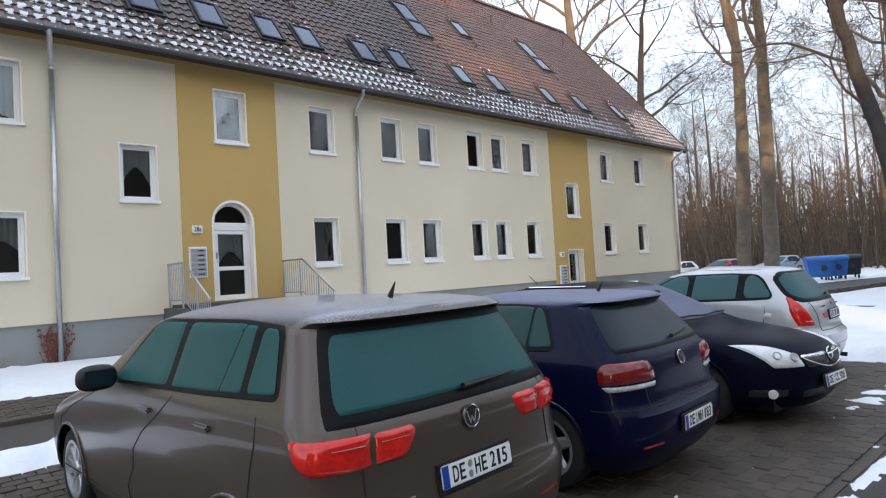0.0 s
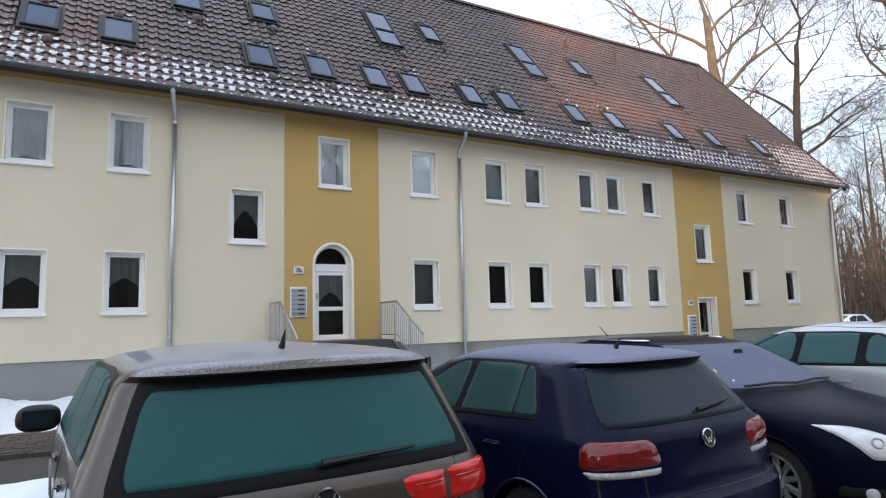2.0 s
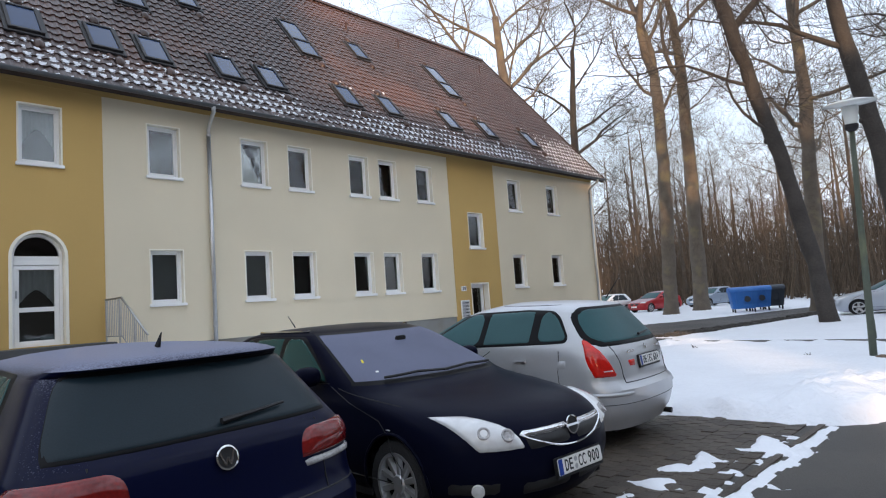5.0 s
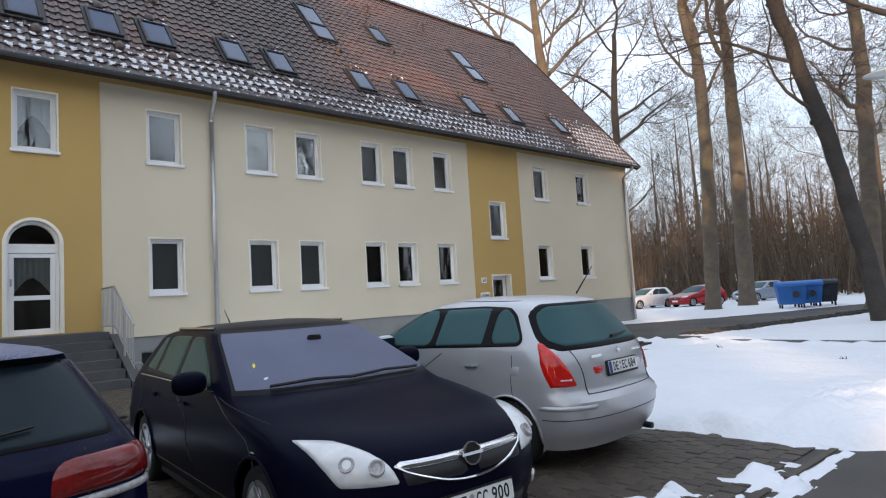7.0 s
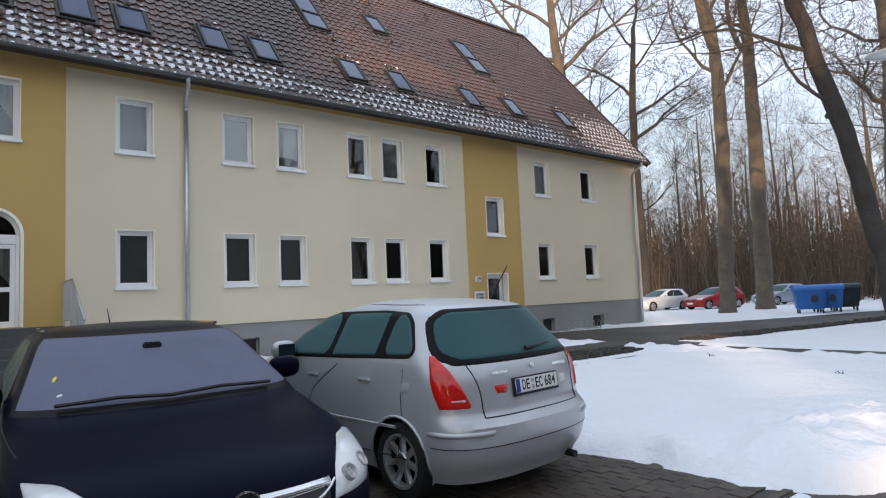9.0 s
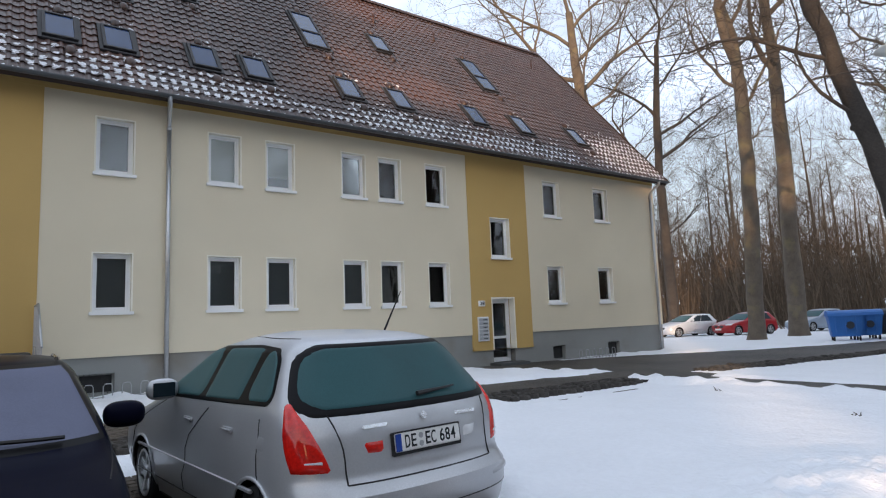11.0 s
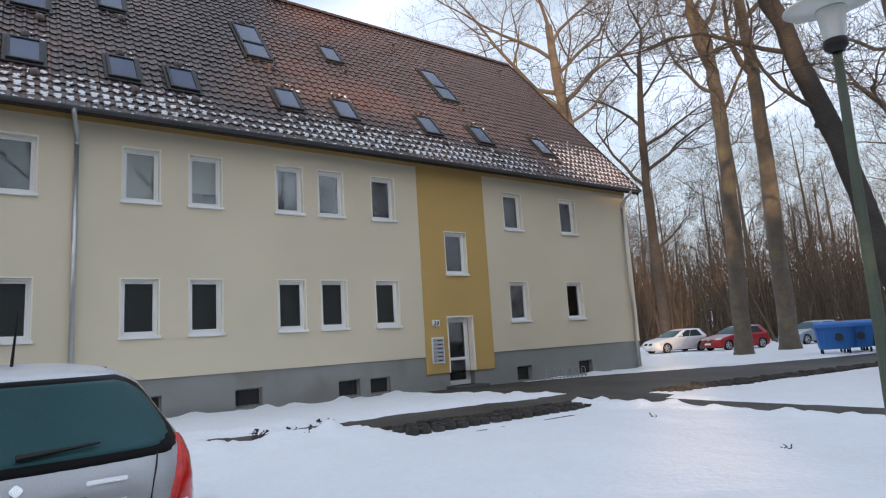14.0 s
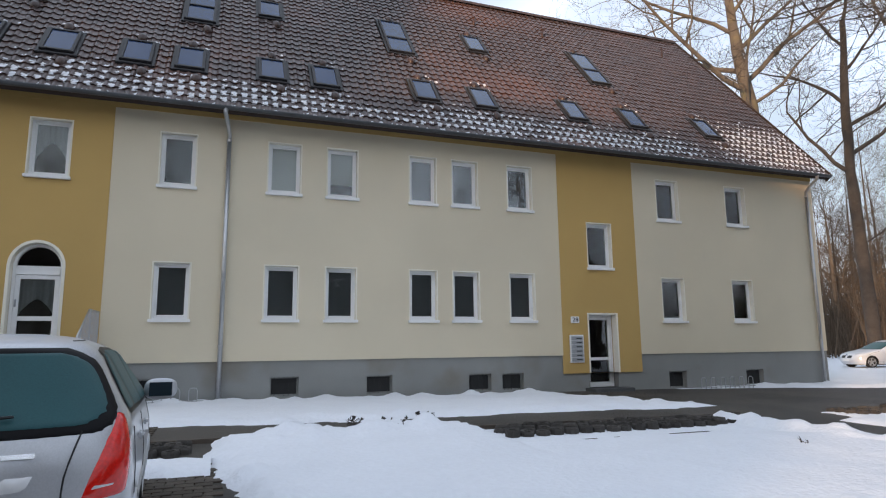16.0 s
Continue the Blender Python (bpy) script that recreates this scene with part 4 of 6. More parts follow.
def side_pane(shape, name, mat, parent, lo, hi, u0, u1, s0, s1, radius, side, out, label="", n=14):
    """A side pane with rounded corners: bottom and top edges lo and hi along u, ends that lean by s0 and s1."""
    vs, fs = [], []
    for i in range(n + 1):
        t = 0.5 - 0.5 * math.cos(math.pi * i / n)
        a, b = u0 + s0 * t, u1 + s1 * t
        tall = curve_at(hi, (a + b) / 2) - curve_at(lo, (a + b) / 2)
        d = max(0.0, radius - min(t, 1 - t) * tall)
        cut = radius - math.sqrt(max(0.0, radius * radius - d * d))
        a, b = a + cut, b - cut
        for k in range(n + 1):
            u = a + (b - a) * k / n
            z = curve_at(lo, u) + (curve_at(hi, u) - curve_at(lo, u)) * t
            q = shape.q_along(z, u)
            rim = i in (0, n) or k in (0, n)
            vs.append(tuple(shape.at(z, q, side) + shape.normal(z, q, side) * (out - (0.005 if rim else 0))))
    m = n + 1
    for i in range(n):
        for k in range(n):
            f = (i * m + k, i * m + k + 1, (i + 1) * m + k + 1, (i + 1) * m + k)
            fs.append(f if side > 0 else f[::-1])
    return part(name, (vs, fs), mat, parent, label, smooth=True)


def car_line(shape, name, mat, parent, pts, r=0.004, side=1, out=0.0, label=""):
    p = [shape.at(z, q, side) + shape.normal(z, q, side) * out for z, q in pts]
    return part(name, tube(p, [r] * len(p), 5), mat, parent, label)


def build_wheel(parent, x, u, radius, spokes, side, rim_mat):
    t = 0.205
    prof = [(radius * 0.66, -t / 2), (radius * 0.93, -t / 2), (radius, -t / 2 + 0.03), (radius, t / 2 - 0.03), (radius * 0.93, t / 2), (radius * 0.66, t / 2)]
    vs, fs = disc_ring(prof, 36)
    turn = Matrix.Translation((x, u, radius)) @ pose(0, 0, 0, 0, 90 * side)
    wheel = part("wheel", disc_ring([(0.0, -0.06), (radius * 0.5, -0.06), (radius * 0.66, -0.04), (radius * 0.66, 0.0)], 24), BLACK, parent)
    wheel.matrix_basis = turn
    part("tyre", (vs, fs), RUBBER, wheel, smooth=True)
    vs, fs = disc_ring([(radius * 0.70, t / 2 - 0.035), (radius * 0.70, t / 2 + 0.004), (radius * 0.63, t / 2 + 0.004), (radius * 0.60, t / 2 - 0.06)], 36)
    for k in range(spokes):
        a = 2 * math.pi * k / spokes
        w0, w1 = (0.05, 0.04) if spokes < 7 else (0.024, 0.028)
        c, s, i = math.cos(a), math.sin(a), len(vs)
        for r, w, z in ((0.04, w0, t / 2 - 0.02), (radius * 0.62, w1, t / 2 - 0.01)):
            for dy, dz in ((-w, -0.03), (-w * 0.6, 0), (w * 0.6, 0), (w, -0.03)):
                vs.append((c * r - s * dy, s * r + c * dy, z + dz))
        fs += [(i + j, i + j + 1, i + 5 + j, i + 4 + j) for j in range(3)]
    vs2, fs2 = disc_ring([(0.07, t / 2 - 0.02), (0.06, t / 2 - 0.005), (0.0, t / 2 - 0.003)], 16)
    i = len(vs)
    part("rim", (vs + vs2, fs + [tuple(i + q for q in f) for f in fs2]), rim_mat, wheel, "dirty silver rim")


def build_plate(parent, m, text):
    p = part("number_plate", boxed(-0.26, 0.26, -0.055, 0.055, 0, 0.012, 0.006), PLATE, parent, f"white number plate reading {text}")
    p.matrix_basis = m
    part("plate_holder", boxed(-0.272, 0.272, -0.075, 0.064, -0.02, 0.004, 0.004), BLACK, p)
    part("blue_strip", boxed(-0.256, -0.212, -0.051, 0.051, 0.012, 0.0135), PLATE_BLUE, p)
    two, rest = text.split(" ", 1)
    for chars, x in ((two, -0.190), (rest, -0.032)):
        for ch in chars:
            if ch != " ":
                lettering("letter", ch, 0.108, INK, p, Matrix.Translation((x + 0.023, -0.002, 0.013)), width=0.020 if ch == "1" else 0.038)
            x += 0.047 if ch != " " else 0.022
    vs, fs = disc_ring([(0.0, 0.0015), (0.018, 0.0015)], 12)
    for yy in (-0.024, 0.024):
        b = part("seal", (vs, fs), STEEL, p)
        b.location = (-0.062, yy, 0.012)


def build_car(spec):
    S = spec["shape"]
    c = tagged(empty(spec["name"]), spec["label"], spec.get("category", "car"), spec.get("group", ""))
    body, dark = spec["paint"], BLACK
    zs = sorted({*spec["levels"], *[z for w in spec["windows"] for z in (w[1], w[2], w[1] - 0.03, w[2] + 0.022)]})
    qs = sorted({*[round(k / 12, 4) for k in range(13)], *[round(1 + k / 40, 4) for k in range(41)], *[round(2 + k / 12, 4) for k in range(13)], *[q for w in spec["windows"] for q in (w[3], w[4], max(0, w[3] - w[6]), min(3, w[4] + w[6]))]})
    ring = [(q, 1) for q in qs] + [(q, -1) for q in qs[-2:0:-1]]
    m = len(ring)
    arches = [(u, spec["wheel_r"], spec["arch_r"]) for u in spec["axles"]]
    pts, inside = [], []
    for z in zs:
        for q, side in ring:
            p, hit = S.at(z, q, side), False
            for u, zc, r in arches:
                d = math.hypot(p.y - u, p.z - zc)
                if d < r and abs(p.x) > 0.5:
                    hit = True
                    if d > 1e-6:
                        p = Vector((p.x, u + (p.y - u) * r / d, zc + (p.z - zc) * r / d))
            pts.append(p), inside.append(hit)
    buckets = {}
    for i in range(len(zs) - 1):
        zm = (zs[i] + zs[i + 1]) / 2
        for k in range(m):
            a, b = i * m + k, i * m + (k + 1) % m
            f = (a, b, b + m, a + m)
            if all(inside[v] for v in f):
                continue
            q0, q1 = ring[k][0], ring[(k + 1) % m][0]
            qm, side = (q0 + q1) / 2, ring[k][1] if 0 < q0 < 3 else ring[(k + 1) % m][1]
            key = ("body", 0)
            for kind, w0, w1, qa, qb, mat, edge in spec["windows"]:
                if w0 < zm < w1 and qa < qm < qb:
                    key = (kind, 0 if qa == 0 or qb == 3 else side)
                    break
                if w0 - 0.03 < zm < w1 + 0.022 and qa - edge < qm < qb + edge:
                    key = ("window_trim", 0)
            buckets.setdefault(key, []).append(f)
    top = (len(zs) - 1) * m
    buckets[("body", 0)].append(tuple(range(top, top + m)))
    mats = {w[0]: w[5] for w in spec["windows"]} | {"body": body, "window_trim": TRIM}
    for (kind, side), faces in buckets.items():
        used = sorted({v for f in faces for v in f})
        at = {v: k for k, v in enumerate(used)}
        ob = part(kind, ([tuple(pts[v]) for v in used], [tuple(at[v] for v in f) for f in faces]), mats[kind], c, spec.get("glass_label", "") if "window" in kind and kind != "window_trim" else "", smooth=True)
        if kind == "body":
            ob.data.set_sharp_from_angle(angle=radians(38))
    length = max(v for _, v in S.front)
    w = curve_at(S.half, 0.5)
    part("underbody", boxed(-w + 0.2, w - 0.2, 0.25, length - 0.3, 0.17, 0.62), TRIM, c)
    part("underbody", boxed(-w + 0.07, w - 0.07, spec["axles"][0] + spec["arch_r"], spec["axles"][1] - spec["arch_r"], 0.17, 0.5), dark, c)
    for u in spec["axles"]:
        for side in (-1, 1):
            build_wheel(c, side * (w - 0.125), u, spec["wheel_r"], spec["spokes"], side, spec.get("rim", ALLOY))
            # lip of the wheel arch
            lip = []
            for k in range(17):
                an = math.radians(-8 + 196 * k / 16)
                z = spec["wheel_r"] + math.sin(an) * spec["arch_r"]
                uu = u + math.cos(an) * spec["arch_r"]
                lip.append(Vector((side * (abs(S.at(max(0.25, z), min(2.99, max(0.01, S.q_side(max(0.25, z), uu))), 1).x) + 0.004), uu, z)))
            part("arch_lip", tube(lip, [0.012] * 17, 6), body, c, smooth=True)
    # side windows
    lo, hi = spec.get("lo"), spec.get("hi")
    for side in (-1, 1):
        if not lo:
            break
        first, last = spec["panes"][0], spec["panes"][-1]
        side_pane(S, "window_trim", TRIM, c, [(u, z - 0.026) for u, z in lo], [(u, z + 0.022) for u, z in hi], first[0] - 0.035, last[1] + 0.05, first[2], last[3], spec.get("round", 0.07) + 0.025, side, 0.006, "black trim round the side windows", 22)
        for k, (u0, u1, s0, s1) in enumerate(spec["panes"]):
            side_pane(S, "side_window", spec["side_glass"], c, lo, hi, u0, u1, s0, s1, spec.get("round", 0.07) if k in (0, len(spec["panes"]) - 1) else 0.02, side, 0.011, spec["glass_label"])
    # doors: seams, handles, mirrors
    for side in (-1, 1):
        for q in spec["seams"]:
            car_line(S, "door_seam", dark, c, [(z, q + (0.03 if z < 0.5 else 0)) for z in spread(0.34, spec["belt"] - 0.02, 6)], 0.0045, side)
        car_line(S, "sill_line", dark, c, [(0.33, q) for q in spread(spec["seams"][0], spec["seams"][-1], 12)], 0.005, side)
        for q in spec["handles"]:
            p, n = S.at(spec["belt"] - 0.13, q, side), S.normal(spec["belt"] - 0.13, q, side)
            bm = boxed(-0.016, 0.022, -0.09, 0.09, -0.016, 0.016, 0.012)
            h = part("door_handle", bm, spec.get("handle", body), c)
            h.matrix_basis = Matrix.Translation(p + n * 0.012) @ pose(0, 0, 0, 0, -8 if side > 0 else 8, 0)
        zq = spec["mirror"]
        p = S.at(zq[0], zq[1], side)
        bm = bmesh.new()
        bmesh.ops.create_icosphere(bm, subdivisions=3, radius=1.0)
        for v in bm.verts:
            v.co = Vector((0.125 * math.copysign(abs(v.co.x) ** 0.7, v.co.x), 0.085 * v.co.y if v.co.y > 0 else 0.06 * max(v.co.y, -0.9), 0.085 * math.copysign(abs(v.co.z) ** 0.75, v.co.z)))
        mo = part("mirror", bm, spec.get("mirror_mat", body), c, smooth=True)
        mo.matrix_basis = Matrix.Translation(p + Vector((side * 0.12, 0, 0.075)))
        part("mirror_glass", boxed(-0.085, 0.085, -0.060, -0.053, -0.055, 0.055, 0.002), TEAL_DARK, mo)
    part("antenna", tube([S.at(S.half[-1][0], 0, 1) + Vector((0, spec["antenna"][0] - curve_at(S.rear, S.half[-1][0]), -0.015)), Vector((0, spec["antenna"][0] - spec["antenna"][1], S.half[-1][0] + spec["antenna"][2]))], [0.018 if spec["antenna"][2] < 0.1 else 0.008, 0.003], 6), dark, c)
    return c, S


def rear_matrix(S, z, x=0.0, out=0.012):
    """A frame on the rear of the body: x across, y up the slope, z outwards."""
    p = S.at(z, S.q_rear(z, max(abs(x), 1e-4)), 1 if x >= 0 else -1)
    n = S.normal(z, 0.05, 1)
    n = Vector((0, n.y, n.z)).normalized()
    yv = Vector((1, 0, 0)).cross(-n)
    yv = yv if yv.z > 0 else -yv
    xv = yv.cross(n)
    m = Matrix((xv, yv, n)).transposed().to_4x4()
    return Matrix.Translation(p + n * out) @ m


def front_matrix(S, z, x=0.0, out=0.012):
    p = S.at(z, S.q_front(z, max(abs(x), 1e-4)), 1 if x >= 0 else -1)
    n = Vector((0, 1, 0.12)).normalized()
    yv = Vector((0, -0.12, 1)).normalized()
    xv = yv.cross(n)
    return Matrix.Translation(p + n * out) @ Matrix((xv, yv, n)).transposed().to_4x4()


def emblem(parent, m, r, mat=CHROME, slanted=True):
    vs, fs = disc_ring([(r, -0.004), (r, 0.006), (r * 0.86, 0.008), (r * 0.84, 0.0)], 24)
    e = part("emblem", (vs, fs), mat, parent, "round chrome emblem")
    e.matrix_basis = m
    vs, fs = disc_ring([(0, 0.001), (r * 0.86, 0.001)], 24)
    part("emblem_field", (vs, fs), BLACK, e)
    bm = bmesh.new()
    if not slanted:
        box(bm, -r * 1.15, r * 1.15, -r * 0.12, r * 0.12, 0.001, 0.009)
    for x0, x1 in ((-0.62, -0.22), (-0.22, 0.0), (0.22, 0.0), (0.62, 0.22)) if slanted else ():
        z0, z1 = (0.50, -0.62) if abs(x0) > 0.4 else (-0.62, 0.02)
        q = [bm.verts.new((x * r + o * r, z * r, h)) for h in (0.001, 0.006) for x, z, o in ((x0, z0, -0.08), (x0, z0, 0.08), (x1, z1, 0.08), (x1, z1, -0.08))]
        for f in ((0, 1, 2, 3), (7, 6, 5, 4), (0, 4, 5, 1), (1, 5, 6, 2), (2, 6, 7, 3), (3, 7, 4, 0)):
            bm.faces.new([q[k] for k in f])
    part("emblem_bar", bm, mat, e)


def wiper(parent, S, z, x0, x1, rise):
    a = [S.at(z + rise * t, S.q_rear(z + rise * t, max(1e-4, abs(x0 + (x1 - x0) * t))), 1 if x0 + (x1 - x0) * t >= 0 else -1) for t in (0, 0.25, 0.5, 0.75, 1)]
    n = S.normal(z + 0.02, 0.05, 1)
    part("rear_wiper", tube([p + n * 0.03 for p in a], [0.017, 0.014, 0.011, 0.009, 0.007], 6), BLACK, parent, "black rear wiper")


TEAL = frosted("teal_frosted_glass", (0.015, 0.078, 0.078))
TEAL_DARK = frosted("dark_tinted_glass", (0.010, 0.020, 0.027), 0.3)
FROST_BLUE = frosted("blue_frosted_glass", (0.115, 0.125, 0.185), 0.5)
GREEN_GLASS = frosted("green_side_glass", (0.014, 0.05, 0.045), 0.25)
SZ_GLASS = frosted("dim_teal_glass", (0.024, 0.080, 0.088), 0.35)
GREY_TEAL = frosted("grey_teal_glass", (0.035, 0.090, 0.098), 0.4)
LEVELS = [0.19, 0.24, 0.30, 0.36, 0.42, 0.48, 0.54, 0.60, 0.65, 0.70, 0.75, 0.80, 0.85, 0.90, 0.94, 0.98]


def windows_of(z0, z1, qs, rear, front, glass, rear_glass, front_glass, rz=None, fz=None):
    ws = [("windscreen", *(fz or (z0, z1)), front, 3, front_glass, 0.05)]
    return ws + [("side_window", z0, z1, a, b, glass, 0.012) for a, b in qs]


# brown-grey compact van
VAN = CarShape(
    [(0.19, 0.12), (0.35, 0.03), (0.5, 0.0), (0.62, 0.0), (0.66, 0.035), (0.8, 0.05), (1.0, 0.065), (1.03, 0.075), (1.06, 0.10), (1.47, 0.31), (1.495, 0.255), (1.53, 0.29), (1.56, 0.55), (1.58, 1.05), (1.59, 1.5)],
    [(0.19, 4.2), (0.4, 4.33), (0.55, 4.34), (0.7, 4.27), (0.8, 4.1), (0.9, 3.75), (0.98, 3.45), (1.05, 3.2), (1.1, 3.1), (1.42, 2.55), (1.49, 2.35), (1.545, 2.1), (1.58, 1.8), (1.59, 1.6)],
    [(0.19, 0.82), (0.3, 0.88), (0.5, 0.9), (0.7, 0.905), (0.95, 0.89), (1.06, 0.875), (1.10, 0.865), (1.46, 0.735), (1.515, 0.675), (1.55, 0.58), (1.572, 0.44), (1.583, 0.28), (1.59, 0.15)], 0.26, 0.5, 3.2)


def build_van(m):
    paint = car_paint("brown_grey_paint", (0.080, 0.060, 0.045), (0.44, 0.45, 0.52), 0.35, 0.72)
    c, S = build_car(dict(name="compact_van", label="brown-grey compact van, frosted teal windows, parked nose to the house", group="cars in the parking bays", category="car",
        shape=VAN, paint=paint, levels=LEVELS + [1.04, 1.06, 1.10, 1.13, 1.20, 1.28, 1.36, 1.44, 1.47, 1.483, 1.495, 1.512, 1.53, 1.545, 1.56, 1.57, 1.578, 1.584, 1.59],
        windows=windows_of(1.13, 1.455, [], 0.60, 2.25, TEAL, TEAL, TEAL),
        lo=[(0.4, 1.185), (1.2, 1.145), (2.6, 1.10)], hi=[(0.4, 1.455), (1.0, 1.485), (2.0, 1.478)], side_glass=TEAL, round=0.035, panes=[(0.47, 0.73, 0.10, -0.02), (0.79, 1.00, 0.0, -0.10), (1.012, 1.58, -0.10, -0.03), (1.66, 2.50, -0.03, -0.48)],
        glass_label="frosted teal glass", wheel_r=0.32, arch_r=0.365, axles=(0.82, 3.50), spokes=10, seams=(1.10, 1.52, 1.98), handles=(1.30, 1.60), belt=1.10, mirror=(1.06, 1.90), mirror_mat=BLACK, antenna=(0.62, 0.05, 0.07)))
    for side in (-1, 1):
        car_patch(S, "tail_lamp", LENS_RED, c, 0.872, 1.022, lambda t: S.q_rear(0.9, 0.602), lambda t: S.q_along(0.95, 0.17 + 0.20 * t ** 0.7 - 0.05 * t ** 8), side, 0.014, 10, 12, label="red tail lamp", lens=0.012)
        car_patch(S, "tail_lamp", LENS_RED, c, 0.878, 1.016, lambda t: S.q_rear(0.9, 0.335 + 0.10 * (1 - t) ** 1.6 + 0.05 * t ** 6), lambda t: S.q_rear(0.9, 0.598), side, 0.014, 10, 8, label="red tail lamp on the hatch", lens=0.008)
        car_patch(S, "lamp_strip", LENS_STRIP, c, 0.968, 0.982, lambda t: S.q_rear(0.9, 0.63), lambda t: S.q_rear(0.95, 0.80), side, 0.027, nz=2, label="pale band in the tail lamp")
        car_patch(S, "lamp_strip", LENS_STRIP, c, 0.968, 0.982, lambda t: S.q_rear(0.9, 0.40), lambda t: S.q_rear(0.95, 0.58), side, 0.024, nz=2, label="pale band in the tail lamp")
        car_line(S, "hatch_seam", BLACK, c, [(z, S.q_rear(z, 0.66)) for z in spread(0.66, 1.05, 5)], 0.005, side)
        car_patch(S, "reflector", LENS_DARKRED, c, 0.42, 0.46, lambda t: S.q_rear(0.45, 0.50), lambda t: S.q_rear(0.45, 0.72), side, 0.008, nz=2)
    car_line(S, "bumper_seam", BLACK, c, [(0.655, q) for q in spread(0.0, 1.0, 14)], 0.006, 1)
    car_line(S, "bumper_seam", BLACK, c, [(0.655, q) for q in spread(0.0, 1.0, 14)], 0.006, -1)
    glass_patch(S, "rear_window_border", TRIM, c, 1.05, 1.485, 0.66, 0.05, 0.004, "glossy black border of the rear window")
    glass_patch(S, "rear_window", TEAL, c, 1.10, 1.435, 0.57, 0.09, 0.008, "frosted teal glass")
    emblem(c, rear_matrix(S, 0.975), 0.058)
    build_plate(c, rear_matrix(S, 0.735), "DE HE 215")
    part("badge", boxed(-0.09, 0.09, -0.015, 0.015, 0, 0.005, 0.003), CHROME, c, "small chrome badge").matrix_basis = rear_matrix(S, 0.69, -0.50, 0.008)
    wiper(c, S, 1.105, 0.0, 0.44, 0.012)
    c.matrix_basis = m


# dark blue hatchback
HATCH = CarShape(
    [(0.19, 0.12), (0.30, 0.03), (0.45, 0.0), (0.60, 0.0), (0.64, 0.04), (0.70, 0.06), (0.90, 0.09), (0.98, 0.11), (1.02, 0.14), (1.37, 0.42), (1.395, 0.345), (1.43, 0.39), (1.455, 0.7), (1.475, 1.1), (1.485, 1.5)],
    [(0.19, 4.05), (0.35, 4.18), (0.5, 4.2), (0.62, 4.17), (0.70, 4.10), (0.78, 3.95), (0.86, 3.65), (0.92, 3.35), (0.97, 3.10), (1.03, 2.98), (1.30, 2.42), (1.38, 2.22), (1.43, 2.05), (1.465, 1.8), (1.48, 1.6)],
    [(0.19, 0.80), (0.26, 0.86), (0.40, 0.885), (0.60, 0.89), (0.80, 0.885), (0.92, 0.87), (0.98, 0.85), (1.35, 0.66), (1.40, 0.61), (1.435, 0.53), (1.46, 0.42), (1.474, 0.28), (1.48, 0.15)], 0.34, 0.5, 3.0)


def build_hatch(m):
    paint = car_paint("navy_paint", (0.0026, 0.0042, 0.0235), (0.32, 0.34, 0.46), 0.0, 0.66, 0.12, 0.08)
    c, S = build_car(dict(name="hatchback", label="dark navy hatchback, frost on its roof, parked nose to house", group="cars in the parking bays",
        shape=HATCH, paint=paint, levels=LEVELS + [1.12, 1.20, 1.28, 1.37, 1.38, 1.40, 1.42, 1.435, 1.45, 1.46, 1.47, 1.475, 1.48],
        windows=windows_of(1.01, 1.35, [], 0.60, 2.25, GREEN_GLASS, TEAL_DARK, TEAL_DARK),
        lo=[(0.6, 1.075), (1.4, 1.045), (2.6, 1.0)], hi=[(0.7, 1.355), (1.2, 1.378), (1.9, 1.372)], side_glass=GREEN_GLASS, round=0.05, panes=[(0.74, 0.98, 0.16, 0.0), (0.995, 1.58, 0.0, -0.02), (1.66, 2.50, -0.02, -0.72)],
        glass_label="dark frosted glass", wheel_r=0.32, arch_r=0.36, axles=(0.80, 3.38), spokes=5, seams=(1.14, 1.50, 1.98), handles=(1.26, 1.60), belt=0.99, mirror=(1.0, 1.90), antenna=(0.78, 0.05, 0.06)))
    for side in (-1, 1):
        car_patch(S, "tail_lamp", LENS_HATCH, c, 0.825, 0.985, lambda t: S.q_rear(0.88, 0.41 + 0.03 * t + 0.10 * t ** 6), lambda t: S.q_along(0.9, 0.34 - 0.08 * t ** 5), side, 0.014, 10, 14, lens=0.02, label="dark red tail lamp")
        car_patch(S, "lamp_strip", LENS_STRIP, c, 0.778, 0.823, lambda t: S.q_rear(0.88, 0.43 - 0.02 * t), lambda t: S.q_along(0.9, 0.28 + 0.06 * t), side, 0.014, 4, 12, label="clear lower lamp strip")
        car_line(S, "hatch_seam", BLACK, c, [(z, S.q_rear(z, 0.58)) for z in spread(0.64, 1.01, 5)], 0.005, side)
        car_line(S, "bumper_seam", BLACK, c, [(0.645, q) for q in spread(0.0, 1.0, 14)], 0.006, side)
        car_patch(S, "reflector", LENS_DARKRED, c, 0.36, 0.40, lambda t: S.q_rear(0.4, 0.48), lambda t: S.q_rear(0.4, 0.72), side, 0.008, nz=2)
    glass_patch(S, "rear_window_border", TRIM, c, 1.035, 1.385, 0.67, 0.07, 0.004, "black border of the rear window")
    glass_patch(S, "rear_window", TEAL_DARK, c, 1.05, 1.372, 0.645, 0.08, 0.008, "dark frosted glass")
    emblem(c, rear_matrix(S, 0.93), 0.058)
    build_plate(c, rear_matrix(S, 0.48, 0.0, 0.02), "DE MH 183")
    wiper(c, S, 1.075, 0.02, 0.40, 0.03)
    c.matrix_basis = m


